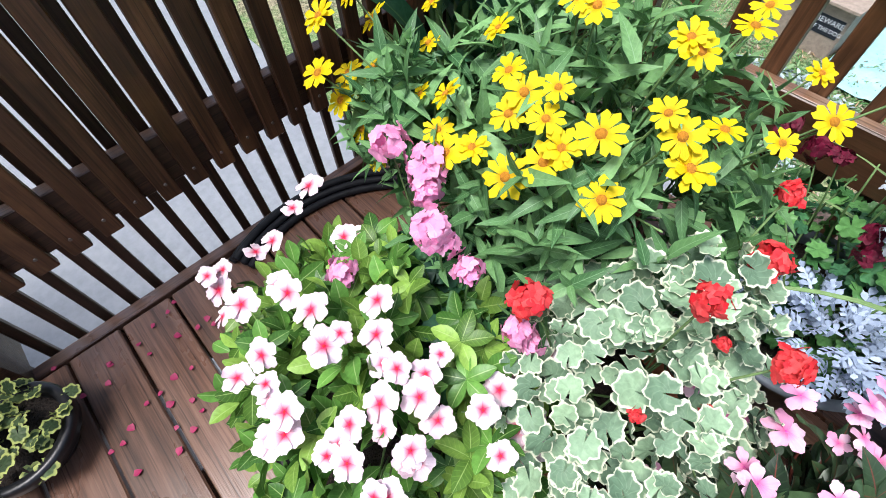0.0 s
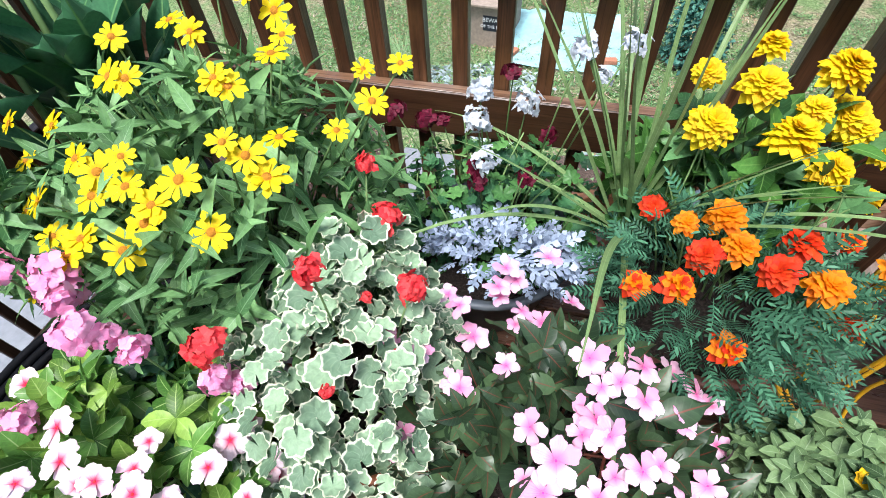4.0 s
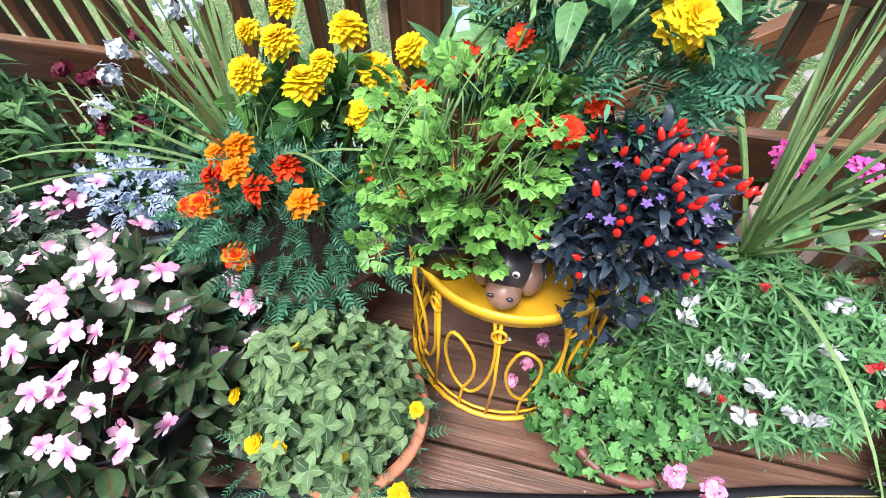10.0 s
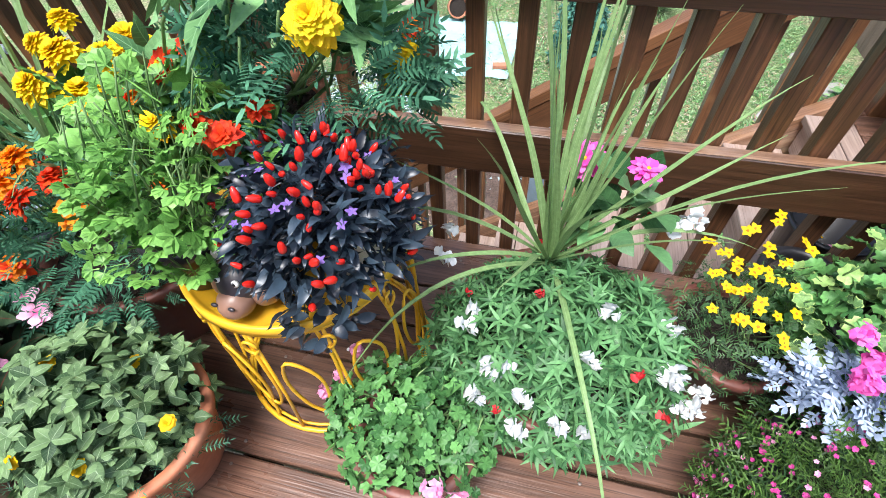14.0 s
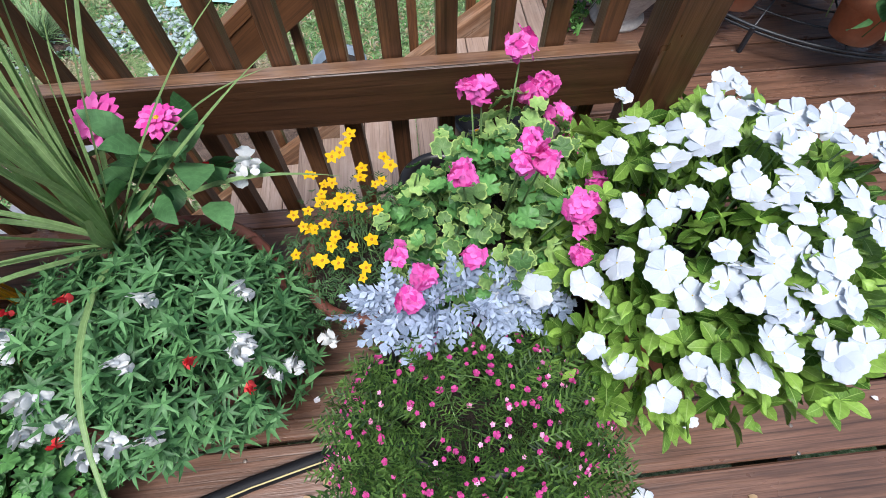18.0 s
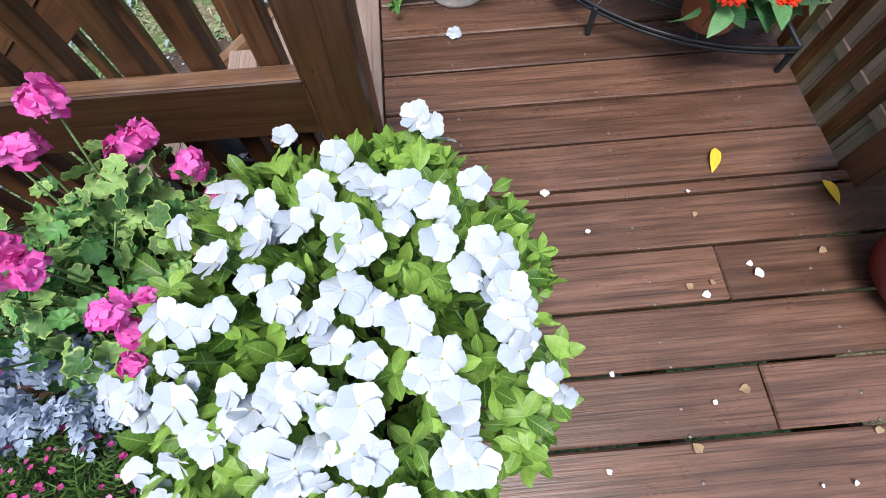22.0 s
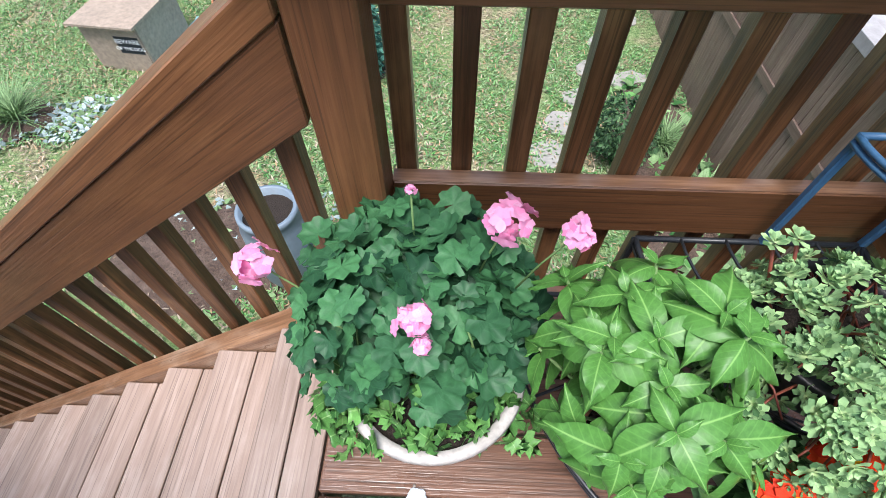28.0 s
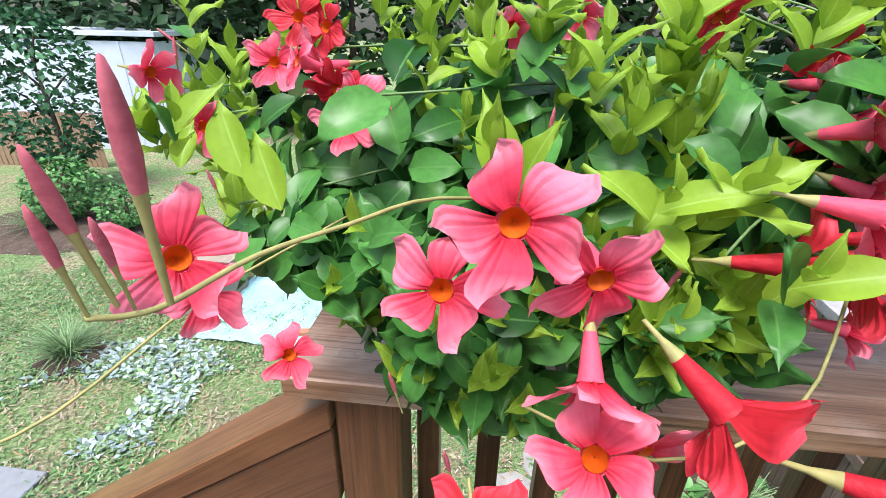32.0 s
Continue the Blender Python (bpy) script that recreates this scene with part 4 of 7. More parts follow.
# blush vinca in a black bowl
t = thing("vinca_plant", "blush-pink vinca with red eyes in a black bowl", "flower")
pot(t, -0.27, 0.33, 0, 0.24, 0.24, BLACKPOT, 0.75, name="bowl")
C = (-0.27, 0.33, 0.22)
ovals = [blade(0.05 * s, 0.014 * s, obov, 0.3, 0.3, 5) for s in (0.8, 1, 1.2)] + [whorl(0.054, 0.0145, 5, obov, 18, 0.3, 0.3, 5) for _ in range(3)]
foliage(t, C, (0.36, 0.30, 0.28), 620, ovals, [L_VINCA, L_WVINCA], 1, 0.5, -0.3, out=True)
stems(t, C, (0.3, 0.27, 0.22), (-0.27, 0.33, 0.2), 40, 2)
VINCA = [(-0.62, 0.4, 0.44), (-0.62, 0.45, 0.47), (-0.61, 0.29, 0.4), (-0.61, 0.33, 0.4), (-0.61, 0.19, 0.42), (-0.61, 0.22, 0.41), (-0.59, 0.19, 0.39), (-0.51, 0.17, 0.42), (-0.48, 0.21, 0.46), (-0.5, 0.44, 0.42), (-0.52, 0.47, 0.37), (-0.44, 0.28, 0.5), (-0.41, 0.28, 0.51), (-0.35, 0.29, 0.52), (-0.28, 0.27, 0.53), (-0.28, 0.3, 0.53), (-0.24, 0.34, 0.53), (-0.29, 0.38, 0.52), (-0.16, 0.4, 0.49), (-0.2, 0.32, 0.52), (-0.18, 0.33, 0.52), (-0.15, 0.36, 0.5), (-0.13, 0.33, 0.5)]
VINCA_B = [(-0.16, 0.28, 0.51), (-0.13, 0.26, 0.5), (-0.09, 0.33, 0.48), (-0.17, 0.23, 0.5), (-0.36, 0.14, 0.47), (-0.31, 0.17, 0.49), (-0.28, 0.16, 0.49), (-0.25, 0.17, 0.5), (-0.24, 0.13, 0.47), (-0.23, 0.15, 0.48), (-0.16, 0.18, 0.49), (-0.16, 0.2, 0.49), (-0.08, 0.26, 0.48), (-0.07, 0.27, 0.47), (-0.07, 0.45, 0.42), (-0.08, 0.5, 0.38), (-0.01, 0.43, 0.38), (-0.01, 0.48, 0.31), (0.03, 0.45, 0.3), (-0.09, 0.64, 0.36), (-0.07, 0.62, 0.34), (-0.35, 0.19, 0.5)]
strew(t, "flower", FIVE_BLUSH, VINCA + VINCA_B, (-0.27, 0.33, 0.05), 0.030, 3, 0.95, jit=0.22, lean=0.2)
strew(t, "flower", FIVE_BLUSH, [(x + 0.015, y - 0.06, z + 0.06) for x, y, z in VINCA_B if x > -0.14], (-0.27, 0.33, 0.05), 0.029, 4, 0.9, jit=0.25, stalk=STEM, lean=0.2)

# pink geranium with deep green leaves
t = thing("pink_geranium", "pink geranium with dark green leaves in a clay pot", "flower")
pot(t, -0.3, 0.6, 0, 0.15, 0.22, BROWNPOT)
foliage(t, (-0.28, 0.55, 0.22), (0.23, 0.2, 0.25), 330, geranium_leaves(0.028), [L_DKGER, L_GER], 5, 0.4, -0.3, 0.7)
stems(t, (-0.28, 0.55, 0.25), (0.2, 0.18, 0.25), (-0.3, 0.6, 0.2), 24, 6)
PINKGER = [(-0.43, 0.54, 0.66), (-0.37, 0.57, 0.63), (-0.33, 0.53, 0.63), (-0.28, 0.5, 0.61), (-0.2, 0.5, 0.58), (-0.4, 0.38, 0.47), (-0.1, 0.51, 0.51)]
strew(t, "flower", UMB_PINK, PINKGER, (-0.28, 0.55, 0.2), 0.038, 7, 0.7, stalk=STEM)
strew(t, "flower", UMB_PINK, [(-0.26, 0.51, 0.58), (-0.35, 0.55, 0.60), (-0.08, 0.52, 0.48)], (-0.28, 0.55, 0.2), 0.034, 8, 0.6)

# narrow-leaved yellow zinnia
t = thing("yellow_zinnia", "large mound of bright yellow zinnia daisies", "flower")
pot(t, -0.3, 0.9, 0, 0.2, 0.3, BROWNPOT)
C = (-0.27, 0.87, 0.42)
lances = [blade(0.085 * s, 0.0145 * s, lance, 0.25, 0.25, 4) for s in (0.8, 1, 1.2)] + [join((blade(0.08, 0.015, lance, 0.3, 0.3, 4), pose(0, 0, 0, 20)), (blade(0.08, 0.015, lance, 0.3, 0.3, 4), pose(0, 0, 0, 0, 0, 180) @ pose(0, 0, 0, 25)), (blade(0.05, 0.01, lance, 0.1, 0.3, 3), pose(0, 0, 0.004, 0, 0, 90) @ pose(0, 0, 0, 55)), (blade(0.05, 0.01, lance, 0.1, 0.3, 3), pose(0, 0, 0.004, 0, 0, 270) @ pose(0, 0, 0, 55))) for _ in range(3)]
foliage(t, C, (0.385, 0.355, 0.39), 900, lances, [L_ZIN], 11, 0.5, -0.2, 0.55)
foliage(t, (-0.55, 0.68, 0.54), (0.13, 0.13, 0.17), 170, lances, [L_ZIN], 10, 0.3, -0.6, 0.55)
stems(t, C, (0.36, 0.34, 0.4), (-0.3, 0.9, 0.28), 70, 12, rad=0.0028)
YZIN = [(-0.35, 1.06, 0.88), (-0.28, 1.08, 0.89), (-0.23, 1.09, 0.85), (-0.19, 1.1, 0.82), (-0.22, 0.91, 0.87), (-0.36, 0.89, 0.86), (-0.27, 0.8, 0.85), (-0.3, 0.8, 0.85), (-0.38, 0.73, 0.8), (-0.58, 0.76, 0.67), (-0.61, 0.8, 0.72), (-0.65, 0.69, 0.72), (-0.66, 0.66, 0.77), (-0.66, 0.59, 0.76), (-0.64, 0.55, 0.68), (-0.62, 0.57, 0.62), (-0.62, 0.63, 0.61), (-0.63, 0.66, 0.64), (-0.64, 0.61, 0.65), (-0.61, 0.65, 0.58), (-0.6, 0.59, 0.55), (-0.56, 0.59, 0.49), (-0.49, 0.66, 0.66), (-0.41, 0.65, 0.71)]
YZIN_B = [(-0.4, 0.62, 0.66), (-0.36, 0.6, 0.65), (-0.31, 0.61, 0.69), (-0.28, 0.65, 0.75), (-0.28, 0.68, 0.77), (-0.32, 0.69, 0.78), (-0.24, 0.7, 0.79), (-0.23, 0.67, 0.76), (-0.19, 0.66, 0.74), (-0.2, 0.64, 0.72), (-0.24, 0.61, 0.68), (-0.16, 0.7, 0.76), (-0.11, 0.66, 0.7), (-0.08, 0.76, 0.77), (-0.11, 0.76, 0.79), (-0.05, 0.81, 0.77), (0.01, 0.88, 0.74), (-0.13, 0.84, 0.83), (-0.15, 0.84, 0.84), (-0.11, 0.94, 0.83), (-0.12, 1.0, 0.83), (-0.02, 1.08, 0.73), (-0.05, 0.75, 0.74), (-0.28, 0.94, 0.87), (0.09, 1.0, 0.8), (0.04, 0.97, 0.74)]
strew(t, "flower", DAISY, YZIN + YZIN_B, (-0.28, 0.85, 0.35), 0.032, 13, 0.7, stalk=STEM, lean=0.4)

# canna
t = thing("canna_plant", "broad-leaved dark green canna clump", "plant")
pot(t, -0.75, 1.05, 0, 0.17, 0.28, BLACKPOT)
rg = random.Random(14)
for i in range(34):
    l = rg.uniform(0.3, 0.46)
    sh = petal(l, l * rg.uniform(0.13, 0.18), oval, rg.uniform(0.1, 0.6), 0.35, 9, 5, 0.012, i)
    part("leaf", mesh_from("leaf", sh[0], sh[1], [L_CANNA], uv=sh[2]), t, pose(-0.75 + rg.gauss(0, 0.07), 1.05 + rg.gauss(0, 0.07), rg.uniform(0.3, 0.78), 0, 0, rg.uniform(0, 360)) @ pose(0, 0, 0, rg.uniform(54, 82)))
for i in range(9):
    x, y = -0.75 + rg.gauss(0, 0.07), 1.05 + rg.gauss(0, 0.07)
    tube("stalk", [(x, y, 0.24), (x * 1.01, y, 0.6), (x * 1.03 + rg.gauss(0, 0.03), y + rg.gauss(0, 0.03), 1.0)], 0.011, STEM, t, 8, 0.5)
part("bud", umbel("bud", P_WHITE, 6, 0.5, 3), t, pose(-0.72, 0.78, 0.72, 50) @ Matrix.Scale(0.022, 4))

# red geranium with cream-edged leaves
t = thing("red_geranium", "red geranium with cream-edged variegated leaves in a clay pot", "flower")
pot(t, 0.06, 0.62, 0, 0.17, 0.24, TERRA)
C = (0.05, 0.63, 0.30)
varg = geranium_leaves(0.026, 5)
foliage(t, C, (0.25, 0.26, 0.30), 480, varg, [L_VARG], 21, 0.55, -0.3, 0.65, size=(0.65, 1.2))
foliage(t, (0.05, 0.74, 0.52), (0.13, 0.12, 0.12), 90, varg, [L_VARG], 22, 0.5, -0.3, 0.65)
stems(t, C, (0.22, 0.22, 0.3), (0.06, 0.62, 0.22), 30, 23)
REDGER = [(0.07, 0.62, 0.71), (0.10, 0.82, 0.61), (0.06, 0.86, 0.69), (0.19, 0.68, 0.62), (-0.11, 0.54, 0.56)]
strew(t, "flower", UMB_RED, REDGER, (0.06, 0.63, 0.25), 0.031, 24, 0.7, stalk=STEM)
strew(t, "bud", UMB_RED, [(0.17, 0.62, 0.5), (0.12, 0.66, 0.6), (0.1, 0.52, 0.55), (0.09, 0.8, 0.61)], (0.06, 0.63, 0.25), 0.011, 25, 0.6)

# burgundy and white ivy geranium with silver dusty miller in a slate tub
t = thing("mixed_geranium_tub", "burgundy and white geraniums with silver dusty miller in a slate tub", "flower")
pot(t, 0.24, 1.12, 0, 0.22, 0.25, GREYPOT, 0.72, rim=0.03, name="tub")
foliage(t, (0.24, 1.17, 0.28), (0.32, 0.22, 0.22), 480, geranium_leaves(0.022), [L_IVYG, L_GER], 31, 0.4, -0.3, 0.7)
stems(t, (0.24, 1.17, 0.3), (0.28, 0.2, 0.3), (0.24, 1.12, 0.22), 30, 32)
dust = [join((blade(0.058 * s, 0.0035 * s, strap, 0.3, 0.2, 4), Matrix()), (petal(0.018 * s, 0.007 * s, obov, 0.2, 0.2, 3, 3), pose(0, 0.046 * s, -0.011 * s)), *[(petal((0.024 - 0.002 * k) * s, 0.0052 * s, obov, 0.2, 0.2, 3, 3), pose(0, (0.012 + 0.012 * k) * s, -0.3 * 0.058 * s * (0.2 + 0.2 * k) ** 2, 0, 0, q * (58 - 8 * k))) for k in range(3) for q in (-1, 1)]) for s in (0.8, 1, 1.15)]
foliage(t, (0.29, 0.98, 0.35), (0.16, 0.08, 0.08), 150, dust, [L_DUST], 33, 0.2, -0.2, 0.6, name="silver_leaf", out=True)
BURG = [(0.05, 1.23, 0.51), (-0.02, 1.22, 0.53), (0.22, 1.06, 0.5), (0.32, 1.08, 0.51), (0.35, 1.25, 0.5), (0.21, 1.08, 0.52), (0.25, 1.27, 0.64), (0.09, 1.24, 0.51)]
WHITE = [(0.23, 1.07, 0.55), (0.18, 1.25, 0.6), (0.19, 1.18, 0.57), (0.39, 1.25, 0.72), (0.44, 1.24, 0.67), (0.48, 1.23, 0.75), (0.29, 1.25, 0.58)]
strew(t, "flower", UMB_BURG, BURG, (0.24, 1.15, 0.2), 0.034, 34, 0.6, stalk=STEM)
strew(t, "flower", UMB_WHITE, WHITE, (0.24, 1.15, 0.2), 0.036, 35, 0.7, stalk=STEM)

# spike plant, orange marigolds and yellow zinnias in one broad pot


def spike(parent, base, n, length, seed, lean=(0, 0), mat=L_SPIKE):
    """A fountain of long arching strap leaves, each a part."""
    r = random.Random(seed)
    for i in range(n):
        a = i * 2.4 + r.uniform(-0.4, 0.4)
        out = r.uniform(0.1, 0.85) if i % 15 else r.uniform(0.9, 1.15)
        l = length * r.uniform(0.75, 1.25)
        d = Vector((math.cos(a) * out + lean[0], math.sin(a) * out + lean[1], 1.1 - 0.55 * out)).normalized()
        droop = 0.04 + (0.3 if out < 0.7 else 0.6) * out * r.uniform(0.4, 1.2)
        v, f, uv = [], [], []
        N = 12
        w = r.uniform(0.006, 0.0085)
        flat = Vector((d.x, d.y, 0)).normalized()
        side = Vector((-flat.y, flat.x, 0))
        for k in range(N + 1):
            s = k / N
            p = Vector(base) + d * l * s + Vector((0, 0, -droop * l * s ** 2.4)) + Vector((side.x, side.y, 0)) * 0.01 * math.sin(5 * s + i)
            h = w * max(0.06, min(1, 0.7 + s * 2) * (1 - s ** 2.2))
            for q in (-1, 0, 1):
                v.append(p + side * q * h + Vector((0, 0, abs(q) * h * 0.5)))
                uv.append((abs(q), s))
        for k in range(N):
            for q in (0, 1):
                b = k * 3 + q
                f.append((b, b + 1, b + 4, b + 3))
        part("strap_leaf", mesh_from("strap_leaf", v, f, [mat], uv=uv), parent)


t = thing("marigold_planter", "brown pot of orange marigolds, yellow zinnias and arching spike grass", "flower")
pot(t, 0.74, 1.03, 0, 0.23, 0.29, BROWNPOT, 0.75)
feathers = [feather(0.075 * s, 6, 0.17, 0.26) for s in (0.85, 1, 1.15)]
foliage(t, (0.74, 0.96, 0.32), (0.25, 0.20, 0.25), 560, feathers, [L_MARI], 41, 0.5, -0.35, out=True)
foliage(t, (0.76, 1.2, 0.42), (0.24, 0.12, 0.26), 170, [blade(0.075, 0.022, oval, 0.3, 0.2), whorl(0.07, 0.02, 4, oval, 20)], [L_SNAP, L_BASIL], 42, 0.3, -0.3, out=True, name="zinnia_leaf")
stems(t, (0.76, 1.15, 0.4), (0.24, 0.14, 0.28), (0.74, 1.05, 0.25), 26, 43)
MARIG = [(0.68, 0.97, 0.59), (0.7, 0.91, 0.58), (0.65, 0.9, 0.56), (0.58, 1.04, 0.52), (0.62, 0.96, 0.57), (0.8, 0.94, 0.58), (0.85, 0.89, 0.54), (0.94, 1.04, 0.51), (0.62, 0.86, 0.51), (0.56, 0.88, 0.47), (0.76, 0.88, 0.57), (1.01, 1.0, 0.49), (0.72, 0.79, 0.45), (0.98, 0.93, 0.39)]
YDZIN = [(0.71, 1.23, 0.77), (0.71, 1.18, 0.72), (0.62, 1.21, 0.72), (0.64, 1.13, 0.66), (0.81, 1.17, 0.69), (0.78, 1.12, 0.66), (0.85, 1.24, 0.73), (0.9, 1.24, 0.64), (0.93, 1.23, 0.62), (0.89, 1.15, 0.58), (1.0, 1.23, 0.58), (1.03, 1.21, 0.47)]
strew(t, "flower", MARIGOLD, MARIG, (0.74, 0.98, 0.2), 0.038, 44, 0.85, "ruffled orange marigold", stalk=STEM)
strew(t, "flower", DOUBLE_Y, YDZIN, (0.74, 1.2, 0.2), 0.046, 45, 0.85, "double yellow zinnia", stalk=STEM)
spike(t, (0.56, 1.12, 0.34), 36, 0.72, 46, (-0.12, 0.05))

# pink impatiens
t = thing("impatiens_plant", "pale pink impatiens with dark bronze leaves", "flower")
pot(t, 0.46, 0.57, 0, 0.2, 0.22, BLACKPOT)
C = (0.46, 0.57, 0.2)
pointed = [petal(0.076 * s, 0.0195 * s, oval, 0.35, 0.3, 6, 5, 0.03, s) for s in (0.75, 1, 1.15)] + [whorl(0.07, 0.0175, 6, oval, 16, 0.3, 0.3, 5)]
foliage(t, C, (0.32, 0.30, 0.28), 400, pointed, [L_IMP], 51, 0.5, -0.3, out=True)
stems(t, C, (0.28, 0.27, 0.25), (0.46, 0.57, 0.18), 30, 52, STEMRED, 0.004)
IMP = [(0.4, 0.55, 0.52), (0.5, 0.48, 0.52), (0.44, 0.51, 0.53), (0.43, 0.37, 0.45), (0.31, 0.41, 0.43), (0.4, 0.43, 0.49), (0.2, 0.51, 0.37), (0.35, 0.65, 0.49), (0.28, 0.72, 0.43), (0.36, 0.79, 0.44), (0.34, 0.81, 0.51), (0.45, 0.83, 0.44), (0.25, 0.74, 0.5), (0.39, 0.85, 0.54), (0.32, 0.81, 0.54), (0.48, 0.69, 0.5), (0.4, 0.79, 0.41), (0.57, 0.64, 0.49), (0.57, 0.79, 0.37), (0.53, 0.66, 0.5), (0.49, 0.58, 0.53), (0.51, 0.56, 0.53), (0.59, 0.55, 0.49), (0.58, 0.47, 0.48), (0.55, 0.43, 0.48), (0.51, 0.37, 0.45), (0.61, 0.37, 0.4)]
IMP_B = [(0.63, 0.51, 0.46), (0.63, 0.44, 0.44), (0.68, 0.56, 0.42), (0.67, 0.41, 0.36), (0.71, 0.46, 0.34), (0.65, 0.66, 0.43), (0.66, 0.78, 0.34), (0.71, 0.75, 0.33), (0.76, 0.68, 0.28), (0.73, 0.6, 0.33), (0.56, 0.53, 0.51), (0.2, 0.65, 0.47), (0.28, 0.61, 0.45), (0.23, 0.37, 0.32), (0.34, 0.36, 0.4), (0.43, 0.47, 0.51), (0.58, 0.72, 0.45)]
strew(t, "flower", IMPAT, IMP + IMP_B, (0.46, 0.57, 0.05), 0.033, 53, 0.7, jit=0.28, lean=0.2)
rj = random.Random(55)
strew(t, "flower", IMPAT, [(x + rj.gauss(0, 0.035), y + rj.gauss(0, 0.035), z - 0.008) for x, y, z in (IMP + IMP_B)[::2]], (0.46, 0.57, 0.05), 0.027, 56, 0.7, jit=0.28, lean=0.2)
strew(t, "bud", UMB_PINK, [(0.43 + 0.25 * math.cos(i * 2.4), 0.57 + 0.24 * math.sin(i * 2.4), 0.36) for i in range(9)], (0.46, 0.57, 0.1), 0.009, 54)

# ashen-leaved bush with a ring of small yellow marigolds
t = thing("ashen_bush", "ashen green leafy bush with small yellow marigolds in a terracotta pot", "plant")
pot(t, 1.0, 0.6, 0, 0.165, 0.23, TERRA, 0.7)
foliage(t, (0.96, 0.61, 0.22), (0.205, 0.195, 0.21), 760, [petal(0.036 * s, 0.0115 * s, oval, 0.25, 0.25, 5, 5, 0.05, s * 9) for s in (0.6, 1, 1.25)] + [whorl(0.034, 0.0105, 5, oval, 14, 0.25, 0.25, 4) for _ in range(2)], [L_BUSH], 61, 0.4, -0.2, 0.65, (-10, 20))
foliage(t, (0.97, 0.55, 0.17), (0.22, 0.2, 0.1), 200, [feather(0.05, 4)], [L_MARI], 62, 0.6, -0.6, out=True, name="marigold_leaf")
stems(t, (0.96, 0.61, 0.2), (0.18, 0.17, 0.2), (0.99, 0.6, 0.2), 24, 63)
BUSHY = [(0.79, 0.55, 0.31), (0.88, 0.47, 0.33), (0.94, 0.47, 0.35), (1.04, 0.49, 0.32), (1.16, 0.46, 0.27), (1.1, 0.41, 0.21), (0.92, 0.63, 0.41), (1.03, 0.69, 0.35), (1.16, 0.6, 0.33), (1.06, 0.38, 0.17)]
strew(t, "flower", MARIG_Y, BUSHY, (0.96, 0.6, 0.05), 0.019, 64, 0.5, "small yellow marigold")

# yellow metal table with scrolled legs
t = thing("yellow_table", "round yellow-enamelled metal side table with scrolled wire legs", "table")
TX, TY, TZ, TR = 1.292, 0.98, 0.475, 0.236
top = part("tabletop", lathe("tabletop", [(0.001, 0.0), (TR - 0.01, 0.0), (TR, 0.006), (TR, 0.028), (TR - 0.006, 0.032), (TR - 0.014, 0.024), (TR - 0.02, 0.014), (0.001, 0.014)], YELLOWMETAL, 64), t, pose(TX, TY, TZ - 0.014))


def ring(name, r, z, rad, parent, n=40):
    return tube(name, [(TX + r * math.cos(2 * math.pi * i / n), TY + r * math.sin(2 * math.pi * i / n), z) for i in range(n + 1)], rad, YELLOWMETAL, parent, 6)


ring("foot_ring", TR + 0.015, 0.012, 0.007, t)
ring("foot_ring", TR + 0.002, 0.02, 0.004, t)
ring("top_ring", TR - 0.015, TZ - 0.03, 0.005, t)
for i in range(10):
    a = 2 * math.pi * i / 10
    at = lambda s, z, dr=0.0: (TX + (TR + dr) * math.cos(a + s), TY + (TR + dr) * math.sin(a + s), z)  # noqa: E731
    tube("scroll", smooth_line([at(0, 0.012, 0.01), at(0.02, 0.1), at(0.12, 0.2, 0.0), at(0.10, 0.3, 0.0), at(-0.1, 0.36, 0.0), at(-0.2, 0.26), at(-0.1, 0.14), at(0.1, 0.1), at(0.26, 0.2), at(0.3, 0.34), at(0.25, TZ - 0.03, -0.015)]), 0.0042, YELLOWMETAL, t, 6)
    tube("leg", [at(0.3, 0.012, 0.012), at(0.34, 0.2, 0.004), at(0.31, TZ - 0.03, -0.012)], 0.0042, YELLOWMETAL, t, 6)
    n = 14
    tube("curl", [at(0.31 + 0.06 * math.cos(2 * math.pi * k / n), TZ - 0.06 + 0.022 * math.sin(2 * math.pi * k / n), 0.0) for k in range(n + 1)], 0.0036, YELLOWMETAL, t, 6)

# tall terracotta pot with marigolds and zinnias, on the table
t = thing("tall_zinnia_pot", "tall terracotta pot with orange marigolds and large yellow zinnias", "flower")
pot(t, 1.235, 1.10, TZ, 0.125, 0.25, TERRA, 0.82, 0.014, 0.055)
ferns = [feather(0.085 * s, 6, 0.17, 0.26) for s in (0.85, 1, 1.15)]
foliage(t, (1.38, 1.06, 0.80), (0.18, 0.12, 0.14), 330, ferns, [L_MARI], 71, 0.4, -0.4, out=True)
zleaf = [petal(0.085 * s, 0.024 * s, lance, 0.3, 0.25, 5, 5) for s in (0.8, 1)] + [whorl(0.07, 0.019, 5, lance, 28, 0.3)]
foliage(t, (1.36, 1.06, 0.96), (0.15, 0.09, 0.09), 46, zleaf, [L_ZIN], 72, 0.2, -0.4, out=True, name="zinnia_leaf")
foliage(t, (1.14, 1.03, 0.80), (0.07, 0.05, 0.07), 12, zleaf, [L_ZIN], 77, 0.2, -0.4, out=True, name="zinnia_leaf")
foliage(t, (1.50, 1.04, 0.88), (0.05, 0.05, 0.06), 12, zleaf, [L_ZIN], 78, 0.2, -0.4, out=True, name="zinnia_leaf")
stems(t, (1.34, 1.04, 0.85), (0.18, 0.11, 0.16), (1.24, 1.10, TZ + 0.22), 30, 73, rad=0.004)
